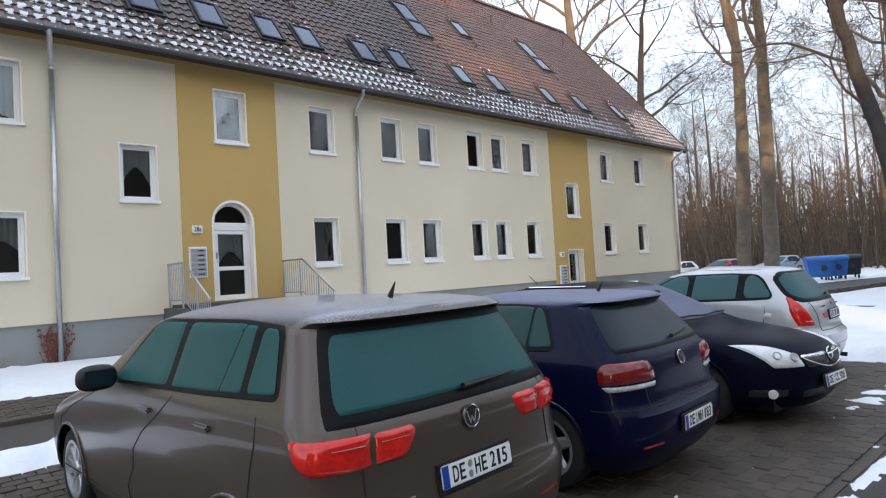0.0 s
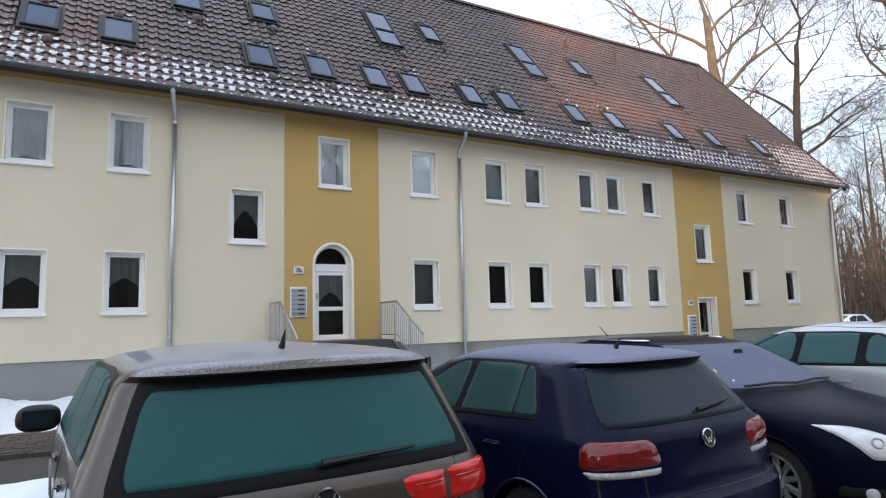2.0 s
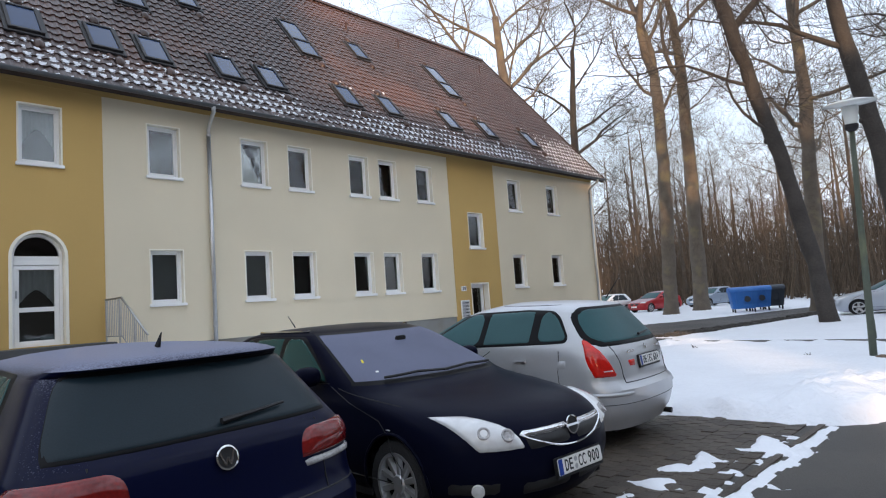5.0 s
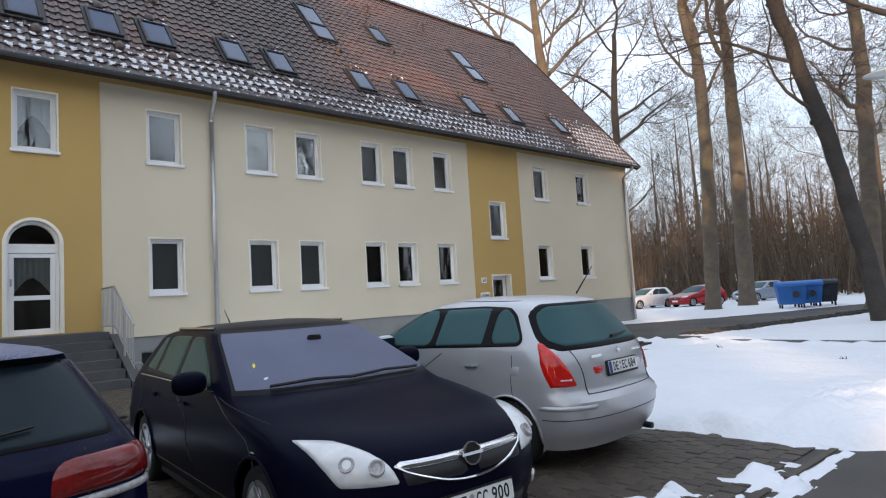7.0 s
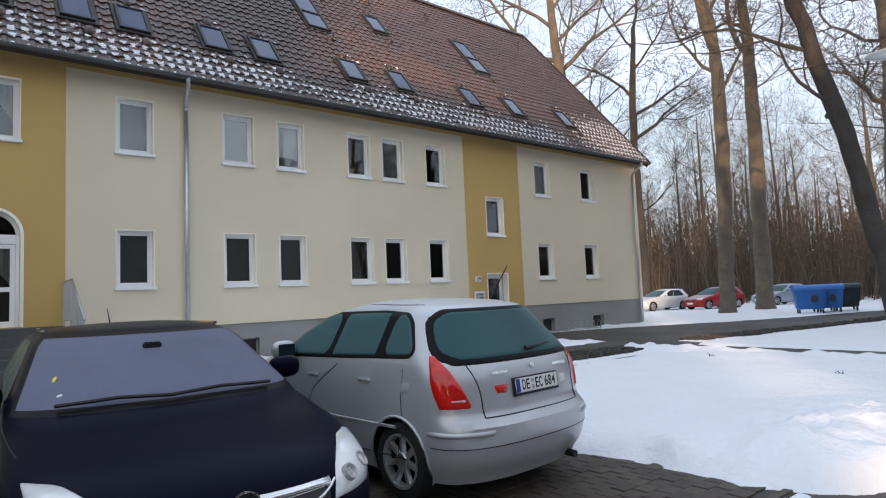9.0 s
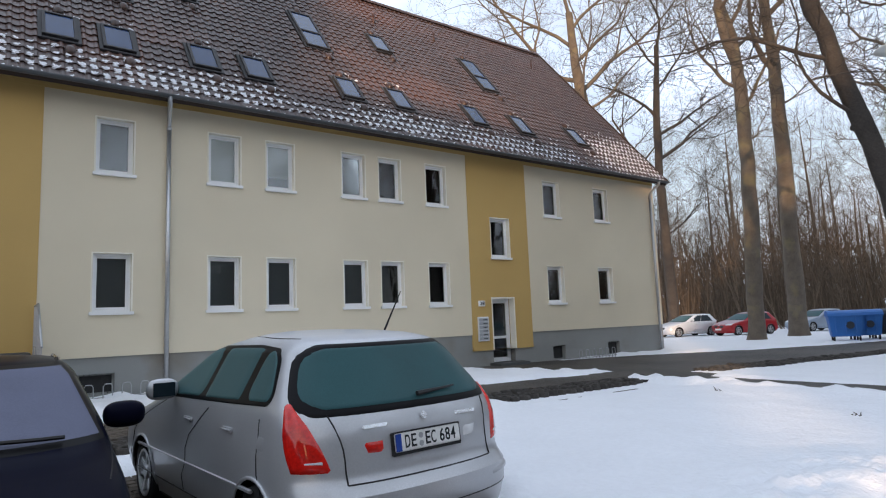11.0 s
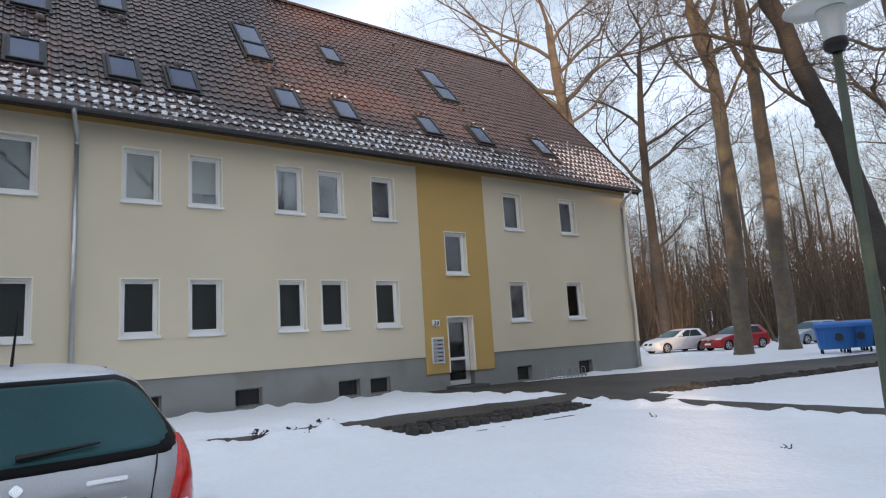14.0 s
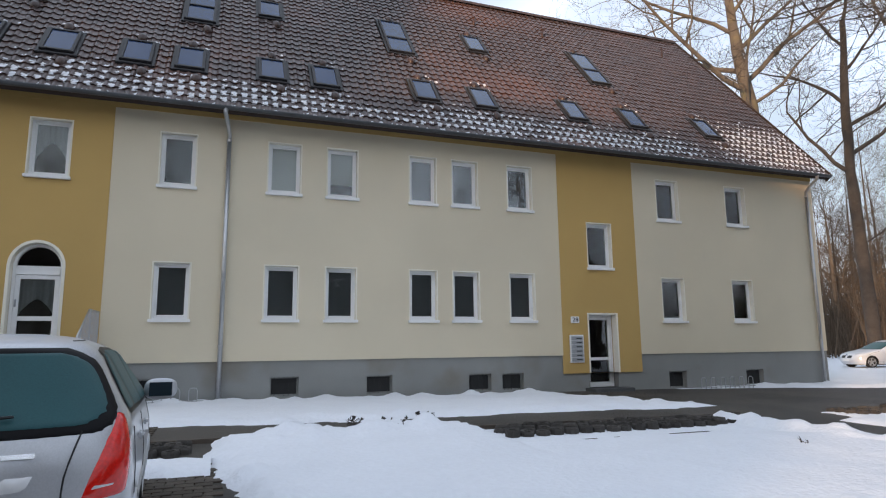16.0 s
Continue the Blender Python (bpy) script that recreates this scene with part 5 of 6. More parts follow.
# black estate-like hatchback, nose out
ESTATE = CarShape(
    [(0.19, 0.12), (0.35, 0.03), (0.5, 0.0), (0.65, 0.0), (0.7, 0.05), (0.95, 0.10), (1.02, 0.16), (1.34, 0.52), (1.38, 0.6), (1.43, 0.9), (1.455, 1.3), (1.47, 1.7)],
    [(0.19, 4.5), (0.28, 4.6), (0.45, 4.65), (0.60, 4.64), (0.68, 4.61), (0.74, 4.55), (0.79, 4.45), (0.84, 4.26), (0.89, 3.98), (0.94, 3.64), (0.97, 3.50), (1.0, 3.40), (1.33, 2.70), (1.39, 2.54), (1.43, 2.36), (1.455, 2.12), (1.47, 1.9)],
    [(0.19, 0.80), (0.28, 0.87), (0.45, 0.895), (0.65, 0.90), (0.85, 0.885), (0.95, 0.86), (1.0, 0.845), (1.34, 0.69), (1.395, 0.64), (1.43, 0.575), (1.45, 0.48), (1.463, 0.34), (1.47, 0.2)], 0.34, 0.84, 2.45, 0.42)


def build_estate(m):
    paint = car_paint("black_blue_paint", (0.004, 0.0048, 0.014), (0.05, 0.06, 0.10), 0.0, 0.02, 0.0, 0.03)
    c, S = build_car(dict(name="estate_car", label="black five-door car with a frosted windscreen, parked nose to the lane", group="cars in the parking bays",
        shape=ESTATE, paint=paint, levels=LEVELS + [0.62, 0.68, 0.72, 0.77, 0.83, 0.88, 0.92, 0.96, 1.12, 1.20, 1.28, 1.34, 1.38, 1.40, 1.415, 1.43, 1.44, 1.45, 1.46, 1.47],
        windows=windows_of(1.02, 1.325, [], 0.60, 2.22, GREEN_GLASS, TEAL_DARK, FROST_BLUE, (1.05, 1.33), (1.025, 1.392)),
        lo=[(0.7, 1.07), (1.5, 1.045), (2.8, 1.015)], hi=[(0.8, 1.34), (1.4, 1.37), (2.1, 1.362)], side_glass=GREEN_GLASS, round=0.06, panes=[(0.74, 1.10, 0.25, 0.02), (1.16, 1.78, 0.02, -0.03), (1.86, 2.76, -0.03, -0.64)],
        glass_label="frosted glass", wheel_r=0.325, arch_r=0.365, axles=(0.86, 3.68), spokes=10, seams=(1.12, 1.56, 1.96), handles=(1.30, 1.62), belt=1.0, mirror=(0.99, 1.88), antenna=(0.75, 0.16, 0.12)))
    for side in (-1, 1):
        car_patch(S, "headlamp", LENS_CLEAR, c, 0.60, 0.825, lambda t: S.q_front(0.72, 0.71 + 0.10 * t ** 0.7), lambda t: S.q_front(0.72, 0.44 + 0.06 * t + 0.20 * t ** 4), side, 0.010, 12, 14, "clear glass headlamp", 0.03)
        for x, z, r in ((0.55, 0.685, 0.044), (0.665, 0.705, 0.044)):
            p, n = S.at(z, S.q_front(z, x), side), S.normal(z, S.q_front(z, x), side)
            vs, fs = disc_ring([(r, 0.0), (r, 0.028), (r * 0.8, 0.030), (r * 0.5, 0.018), (0, 0.02)], 16)
            b = part("headlamp_reflector", (vs, fs), LENS_STRIP, c)
            b.matrix_basis = Matrix.Translation(p + n * 0.016) @ n.to_track_quat("Z", "Y").to_matrix().to_4x4()
        car_patch(S, "grille", BLACK, c, 0.575, 0.69, lambda t: S.q_front(0.62, 0.44 + 0.02 * t), lambda t: 3.0, side, 0.008, 4, 8, "black radiator grille")
        car_patch(S, "chrome_bar", CHROME, c, 0.665, 0.715, lambda t: S.q_front(0.66, 0.46), lambda t: 3.0, side, 0.018, 3, 10, "broad chrome grille bar")
        car_line(S, "grille_trim", CHROME, c, [(0.69 - 0.125 * math.sin(t * math.pi / 2) ** 0.8, S.q_front(0.64, 0.465 - 0.465 * t)) for t in spread(0.0, 0.998, 10)], 0.007, side, 0.010)
        car_patch(S, "air_intake", BLACK, c, 0.27, 0.40, lambda t: S.q_front(0.35, 0.50), lambda t: 3.0, side, 0.006, 3, 8)
        car_patch(S, "fog_lamp_recess", BLACK, c, 0.30, 0.42, lambda t: S.q_front(0.35, 0.84), lambda t: S.q_front(0.35, 0.58), side, 0.006, 3, 6)
        p, n = S.at(0.36, S.q_front(0.36, 0.72), side), S.normal(0.36, S.q_front(0.36, 0.72), side)
        vs, fs = disc_ring([(0.045, 0.0), (0.045, 0.02), (0.0, 0.03)], 14)
        part("fog_lamp", (vs, fs), LENS_CLEAR, c, "round fog lamp").matrix_basis = Matrix.Translation(p + n * 0.004) @ n.to_track_quat("Z", "Y").to_matrix().to_4x4()
        car_line(S, "bonnet_seam", BLACK, c, [(z, 2.0 + 0.30 * t) for t, z in zip(spread(0, 1, 8), spread(0.975, 0.87, 8))], 0.004, side)
        car_patch(S, "side_indicator", LENS_CLEAR, c, 0.70, 0.725, lambda t: 1.955, lambda t: 1.985, side, 0.006, 2, 3)
        car_line(S, "roof_rail", CHROME, c, [(1.418, q) for q in spread(0.85, 2.12, 20)], 0.015, side, 0.014, "chrome roof rail")
        car_line(S, "waist_trim", CHROME, c, [(1.005, q) for q in spread(1.05, 1.95, 16)], 0.006, side, 0.004)
    glass_patch(S, "rear_window", TEAL_DARK, c, 1.05, 1.33, 0.60, 0.08, 0.006, "dark glass")
    emblem(c, front_matrix(S, 0.685, 0.0, 0.025), 0.066, slanted=False)
    build_plate(c, front_matrix(S, 0.44, 0.0, 0.02), "DE CC 900")
    for x0, x1, z in ((-0.62, 0.05, 0.02), (0.0, 0.62, 0.02)):
        a = [S.at(1.015 + 0.03 * (1 - abs(t - 0.5)), S.q_front(1.02, max(1e-4, abs(x0 + (x1 - x0) * t))), 1 if x0 + (x1 - x0) * t > 0 else -1) + Vector((0, 0.03, 0.015)) for t in spread(0, 1, 6)]
        part("wiper", tube(a, [0.012] * 7, 6), BLACK, c, "black windscreen wiper")
    part("mirror_base", boxed(-0.06, 0.06, -0.01, 0.02, -0.03, 0.03, 0.01), BLACK, c).matrix_basis = Matrix.Translation(S.at(1.31, 2.995) + Vector((0, 0.0, 0.0)))
    car_patch(S, "parking_sticker", MILK, c, 1.07, 1.10, lambda t: S.q_front(1.08, 0.62), lambda t: S.q_front(1.08, 0.55), 1, 0.006, 2, 2)
    car_patch(S, "yellow_sticker", YELLOW, c, 1.13, 1.20, lambda t: S.q_front(1.15, 0.625), lambda t: S.q_front(1.15, 0.575), 1, 0.006, 2, 2)
    c.matrix_basis = m


# silver hatchback
SILVER = CarShape(
    [(0.21, 0.12), (0.32, 0.04), (0.48, 0.0), (0.60, 0.0), (0.65, 0.05), (0.70, 0.075), (0.90, 0.10), (1.00, 0.13), (1.06, 0.17), (1.44, 0.46), (1.47, 0.50), (1.505, 0.70), (1.53, 1.05), (1.545, 1.5)],
    [(0.21, 4.1), (0.5, 4.23), (0.65, 4.2), (0.75, 4.08), (0.85, 3.8), (0.95, 3.4), (1.02, 3.15), (1.06, 3.05), (1.40, 2.35), (1.46, 2.15), (1.5, 1.95), (1.53, 1.75), (1.545, 1.6)],
    [(0.21, 0.78), (0.32, 0.825), (0.50, 0.845), (0.8, 0.84), (1.0, 0.825), (1.08, 0.81), (1.40, 0.64), (1.46, 0.57), (1.50, 0.49), (1.525, 0.38), (1.538, 0.26), (1.545, 0.14)], 0.42, 0.5, 2.6)


def build_silver(m):
    paint = car_paint("silver_paint", (0.47, 0.48, 0.50), (0.74, 0.76, 0.81), 0.35, 0.75)
    c, S = build_car(dict(name="silver_hatchback", label="silver hatchback with frosted windows, parked nose to the house", group="cars in the parking bays",
        shape=SILVER, paint=paint, levels=LEVELS + [0.68, 0.73, 0.78, 1.04, 1.12, 1.2, 1.28, 1.36, 1.46, 1.48, 1.49, 1.505, 1.515, 1.525, 1.532, 1.538, 1.542, 1.545],
        windows=windows_of(1.06, 1.40, [], 0.66, 2.25, GREY_TEAL, TEAL_DARK, GREY_TEAL),
        lo=[(0.6, 1.115), (1.4, 1.09), (2.7, 1.06)], hi=[(0.7, 1.40), (1.2, 1.432), (2.0, 1.425)], side_glass=GREY_TEAL, round=0.085, panes=[(0.62, 1.00, 0.20, -0.02), (1.10, 1.72, -0.02, -0.03), (1.80, 2.66, -0.03, -0.68)],
        glass_label="frosted grey-teal glass", wheel_r=0.30, arch_r=0.345, axles=(0.80, 3.28), spokes=7, seams=(1.08, 1.50, 1.96), handles=(1.27, 1.58), belt=1.03, mirror=(1.04, 1.88), mirror_mat=paint, antenna=(0.52, 0.20, 0.24)))
    for side in (-1, 1):
        car_patch(S, "tail_lamp", LENS_RED, c, 0.725, 1.125, lambda t: S.q_rear(0.95, 0.605 + 0.185 * t ** 1.15), lambda t: S.q_rear(0.95, 0.805 + 0.018 * math.sin(math.pi * t) - 0.003 * t), side, 0.010, 16, 8, "tall red tail lamp tapering upwards", 0.012)
        car_patch(S, "lamp_strip", LENS_CLEAR, c, 0.755, 0.83, lambda t: S.q_rear(0.95, 0.635 + 0.03 * t), lambda t: S.q_rear(0.95, 0.745 + 0.03 * t), side, 0.019, 2, 6, "clear reversing lamp")
        car_patch(S, "hatch_reflector", LENS_RED if side < 0 else LENS_CLEAR, c, 0.80, 0.895, lambda t: S.q_rear(1.0, 0.295), lambda t: S.q_rear(1.0, 0.42 + 0.05 * t), side, 0.008, 3, 4, "hatch lamp")
        car_line(S, "hatch_seam", BLACK, c, [(z, S.q_rear(z, 0.56 + 0.07 * ramp01(z, 0.8, 1.15))) for z in spread(0.66, 1.05, 6)], 0.005, side)
        car_line(S, "hatch_seam", BLACK, c, [(0.66, S.q_rear(0.66, max(1e-4, 0.56 * t))) for t in spread(0, 1, 8)], 0.005, side)
        car_line(S, "bumper_seam", BLACK, c, [(0.46, q) for q in spread(0.0, 1.0, 14)], 0.004, side)
        car_patch(S, "bumper_strip", paint, c, 0.53, 0.585, lambda t: S.q_rear(0.6, 0.50), lambda t: S.q_side(0.6, 0.52), side, 0.014, 3, 10)
        car_line(S, "side_moulding", paint, c, [(0.56, q) for q in spread(1.12, 1.9, 16)], 0.014, side)
        car_line(S, "roof_seam", BLACK, c, [(1.49 + 0.02 * t, 0.75 + t * 1.4) for t in spread(0, 1, 14)], 0.004, side)
    car_patch(S, "fuel_flap", paint, c, 0.80, 0.93, lambda t: S.q_side(0.86, 0.62), lambda t: S.q_side(0.86, 0.78), -1, 0.004, 4, 4)
    glass_patch(S, "rear_window_border", TRIM, c, 1.035, 1.455, 0.84, 0.30, 0.004, "black border of the rear window", 4)
    glass_patch(S, "rear_window", SZ_GLASS, c, 1.075, 1.425, 0.74, 0.34, 0.008, "frosted grey-teal glass", 4)
    build_plate(c, rear_matrix(S, 0.85), "DE EC 684")
    em = part("emblem", boxed(-0.022, 0.022, -0.022, 0.022, 0, 0.008, 0.006), CHROME, c, "small chrome emblem")
    em.matrix_basis = rear_matrix(S, 0.985, 0.0, 0.004) @ pose(0, 0, 0, 0, 0, 45)
    for x in (-0.36, 0.36):
        part("badge", boxed(-0.09, 0.09, -0.011, 0.011, 0, 0.005, 0.003), CHROME, c, "small chrome badge").matrix_basis = rear_matrix(S, 0.965, x, 0.006)
    wiper(c, S, 1.10, 0.0, 0.34, 0.02)
    part("exhaust", tube([(0.42, 0.05, 0.22), (0.42, 0.4, 0.24)], [0.03, 0.03], 10), BLACK, c)
    c.matrix_basis = m


def build_far_car(m, name, color, label, shape=HATCH, z0=1.01, z1=1.35):
    paint = car_paint(name + "_paint", color, (0.5, 0.52, 0.56), 0.3, 0.6)
    c, S = build_car(dict(name=name, label=label, group="cars parked under the trees", shape=shape, paint=paint, levels=LEVELS + [1.12, 1.2, 1.28, 1.37, 1.40, 1.42, 1.435, 1.45, 1.46, 1.47, 1.48],
        windows=windows_of(z0, z1, [(1.10, 1.30), (1.32, 1.54), (1.58, 1.92)], 0.60, 2.25, TEAL_DARK, TEAL_DARK, GREY_TEAL), wheel_r=0.32, arch_r=0.36, axles=(0.8, 3.4), spokes=5, seams=(1.14, 1.52, 1.98), handles=(1.3, 1.6), belt=0.99, mirror=(1.0, 1.9), antenna=(0.62, 0.05, 0.07)))
    for side in (-1, 1):
        car_patch(S, "headlamp", LENS_CLEAR, c, 0.66, 0.80, lambda t: S.q_front(0.72, 0.84), lambda t: S.q_front(0.72, 0.45), side, 0.01, 4, 8)
        car_patch(S, "tail_lamp", LENS_DARKRED, c, 0.80, 0.95, lambda t: S.q_rear(0.88, 0.45), lambda t: S.q_side(0.9, 0.36), side, 0.012)
        car_patch(S, "grille", BLACK, c, 0.50, 0.70, lambda t: S.q_front(0.6, 0.42), lambda t: 3.0, side, 0.008, 3, 6)
    emblem(c, front_matrix(S, 0.68, 0.0, 0.02), 0.07)
    p = part("number_plate", boxed(-0.26, 0.26, -0.055, 0.055, 0, 0.012), PLATE, c)
    p.matrix_basis = front_matrix(S, 0.42, 0.0, 0.02)
    c.matrix_basis = m
    return c


build_van(pose(0.06, 1.18, 0.02, 0, 0, 3.5))
build_hatch(pose(2.55, 1.30, 0.01, 0, 0, 3.5))
build_estate(pose(5.20, 5.66, -0.01, 0, 0, 177))
build_silver(pose(7.55, 1.60, 0.0, 0, 0, 4))
build_far_car(pose(44.9, 21.5, -0.05, 0, 0, 72), "small_suv", (0.70, 0.71, 0.72), "white small car with a dark grille parked on the snow")
build_far_car(pose(46.9, 18.6, -0.05, 0, 0, 72), "red_car", (0.36, 0.015, 0.02), "red small car parked behind the tree")
build_far_car(pose(52.6, 16.6, -0.05, 0, 0, 72), "grey_car", (0.30, 0.36, 0.44), "pale blue-grey car parked behind the trees")
build_far_car(pose(31.2, 0.6, -0.02, 0, 0, 14), "silver_car", (0.42, 0.46, 0.52), "silver-blue car parked beside the lane under the trees")
# ---------------------------------------------------------------- trees
def limb(vs, fs, p, d, length, r, depth, most, rnd, lift=0.05, tips=None):
    n = 5 if depth < 2 else (4 if depth < 3 else 3)
    pts, d = [p.copy()], d.normalized()
    wob = 0.20 if depth < 2 else 0.24
    for _ in range(n):
        d = (d + Vector((rnd.gauss(0, wob), rnd.gauss(0, wob), rnd.gauss(0, wob * 0.7) + lift))).normalized()
        p = p + d * (length / n)
        pts.append(p.copy())
    end = 0.42 if depth < most else 0.3
    radii = [max(0.006, r * (1 - (1 - end) * k / n)) for k in range(n + 1)]
    tube(pts, radii, (7, 6, 5, 3, 3, 3)[min(depth, 5)], vs, fs, cap=False)
    if depth >= most:
        return
    kids = (4, 4, 4, 3, 3)[min(depth, 4)]
    for k in range(kids):
        t = 0.25 + 0.75 * (k + rnd.random() * 0.8) / kids
        i = min(n - 1, int(t * n))
        q = pts[i].lerp(pts[i + 1], min(1.0, t * n - i))
        side = Vector((rnd.gauss(0, 1), rnd.gauss(0, 1), rnd.gauss(0.1, 0.7)))
        side = (side - side.project(d)).normalized()
        a = rnd.uniform(0.55, 1.15)
        limb(vs, fs, q, d * math.cos(a) + side * math.sin(a), length * rnd.uniform(0.45, 0.74), radii[i] * rnd.uniform(0.42, 0.62), depth + 1, most, rnd, lift, tips)
    limb(vs, fs, pts[-1], d, length * 0.6, radii[-1] * 0.9, depth + 1, most, rnd, lift, tips)


def build_tree(name, trunk, radii, limbs, seed, mat, label, most=4, lift=0.05, knots=0):
    """A bare tree: trunk through its points, then limbs of (place on the trunk 0..1, way, length, radius)."""
    rnd = random.Random(seed)
    t = tagged(empty(name), label, "tree", "bare trees by the house")
    base = Vector(trunk[0])
    t.location = base
    pts = [Vector(p) - base for p in trunk]
    fine, rr = [], []
    for k in range(len(pts) - 1):
        for j in range(5):
            u = j / 5
            w = rnd.gauss(0, 0.02)
            fine.append(pts[k].lerp(pts[k + 1], u) + Vector((w, -w * 0.6, 0)) * (1 if k + j else 0))
            rr.append((radii[k] + (radii[k + 1] - radii[k]) * u) * (1 + rnd.gauss(0, 0.035)))
    fine.append(pts[-1]), rr.append(radii[-1])
    flare = [fine[0] + Vector((0, 0, -0.15)), fine[0] + Vector((0, 0, 0.05)), fine[0].lerp(fine[1], 0.3)]
    vs, fs = tube(flare + fine[1:], [rr[0] * 1.45, rr[0] * 1.28, rr[0] * 1.08] + rr[1:], 14)
    for _ in range(knots):
        k = rnd.randrange(2, len(fine) - 1)
        a = rnd.uniform(0, 6.28)
        o = Vector((math.cos(a), math.sin(a), 0))
        tube([fine[k] + o * rr[k] * 0.7, fine[k] + o * rr[k] * 1.12, fine[k] + o * rr[k] * 1.25], [rr[k] * 0.42, rr[k] * 0.34, rr[k] * 0.15], 7, vs, fs)
    part("trunk", (vs, fs), mat, t, smooth=True)
    vs, fs = [], []
    for at, way, length, r in limbs:
        i = min(len(fine) - 2, int(at * (len(fine) - 1)))
        limb(vs, fs, fine[i].lerp(fine[i + 1], at * (len(fine) - 1) - i), Vector(way), length, r, 0, most, rnd, lift)
    part("crown", (vs, fs), mat, t, "bare leafless branches and twigs", smooth=True)
    return t


def ways(n, seed, up=0.8, lo=0.45, hi=1.0, length=5.0, r=0.14):
    rnd = random.Random(seed)
    out = []
    for k in range(n):
        a = 2.4 * k + rnd.uniform(-0.5, 0.5)
        out.append((lo + (hi - lo) * k / max(1, n - 1), (math.cos(a), math.sin(a), rnd.uniform(0.3, 1.1) * up), length * rnd.uniform(0.7, 1.15), r * rnd.uniform(0.6, 1.1)))
    return out


def build_near_trees():
    build_tree("oak_tree", [(34.0, 14.8, 0.0), (33.5, 14.3, 5.0), (33.0, 13.9, 10.1), (32.6, 13.75, 12.4)], [0.36, 0.33, 0.29, 0.26],
        [(0.99, (-0.32, 0.1, 1.3), 7.0, 0.22), (0.99, (0.25, -0.3, 1.3), 7.5, 0.22), (0.72, (0.6, -0.7, 0.5), 4.0, 0.09), (0.85, (-0.6, 0.7, 0.6), 4.0, 0.09), (0.6, (0.8, 0.3, 0.25), 2.6, 0.05)], 11, BARK, "tall bare oak forking high above the snow", 4)
    build_tree("oak_tree", [(38.4, 14.9, 0.0), (37.7, 14.5, 5.4), (37.05, 14.15, 10.8), (36.6, 13.95, 14.1), (36.1, 13.9, 17.0)], [0.43, 0.37, 0.32, 0.27, 0.2],
        [(0.68, (-0.95, 0.35, 0.65), 4.5, 0.16), (0.99, (0.1, 0.3, 1.2), 6.0, 0.18), (0.9, (0.7, -0.6, 0.8), 5.0, 0.14), (0.8, (0.5, 0.8, 0.6), 4.2, 0.12), (0.55, (0.7, -0.5, 0.3), 3.0, 0.06)], 12, BARK, "tall bare oak with a broken side limb", 4, knots=3)
    build_tree("bare_tree", [(46.7, 27.2, 0.0), (45.9, 26.8, 6.0), (45.2, 26.5, 11.6), (44.8, 26.0, 16.0), (44.5, 25.4, 21.0)], [0.42, 0.36, 0.30, 0.25, 0.16],
        [(0.50, (-0.8, 0.6, 0.7), 5.5, 0.14), (0.56, (0.7, -0.7, 0.75), 6.0, 0.15), (0.66, (0.8, -0.5, 0.7), 5.0, 0.13), (0.74, (-0.8, 0.5, 0.8), 5.0, 0.12), (0.84, (0.6, -0.7, 0.8), 4.5, 0.10), (0.92, (-0.6, 0.6, 0.9), 4.5, 0.09), (0.99, (0.1, 0.1, 1), 5.0, 0.11), (0.3, (0.7, -0.7, 0.4), 3.4, 0.07)], 13, BARK_DARK, "slim bare tree behind the corner of the house", 4)
    build_tree("great_oak", [(40.8, 29.6, 0.0), (40.4, 29.0, 8.0), (39.9, 28.5, 15.4), (39.0, 28.3, 18.5), (38.3, 28.1, 23.0)], [0.62, 0.52, 0.43, 0.36, 0.24],
        [(0.62, (-1.0, 0.4, 0.35), 8.5, 0.187), (0.66, (0.8, -0.55, 0.75), 7.5, 0.172), (0.72, (-0.8, 0.7, 0.8), 8.0, 0.172), (0.80, (0.9, -0.4, 0.6), 7.0, 0.148), (0.86, (-0.7, 0.3, 0.9), 7.0, 0.140), (0.93, (0.5, -0.6, 0.9), 6.0, 0.125), (0.99, (0.0, 0.1, 1.0), 6.5, 0.133), (0.55, (0.85, -0.5, 0.5), 6.0, 0.117), (0.5, (-0.8, -0.6, 0.6), 6.5, 0.125)], 14, BARK, "great bare oak spreading behind the roof", 4)
    build_tree("leaning_tree", [(23.9, 5.35, 0.0), (23.45, 5.55, 2.4), (22.85, 5.9, 5.3), (22.2, 6.3, 7.7), (21.5, 6.7, 10.2), (20.6, 7.3, 13.5)], [0.27, 0.24, 0.225, 0.21, 0.19, 0.15],
        [(0.46, (-0.9, 0.6, 0.35), 3.0, 0.055), (0.58, (-0.8, 0.9, 0.35), 3.5, 0.06), (0.72, (0.6, -0.4, 0.7), 4.5, 0.13), (0.86, (-0.7, 0.7, 0.6), 4.5, 0.12), (0.99, (-0.2, 0.3, 1), 5.0, 0.16), (0.9, (0.5, 0.6, 0.7), 4.0, 0.10)], 15, BARK_DARK, "dark bare tree leaning over the snow-covered lawn", 4, 0.02, knots=5)
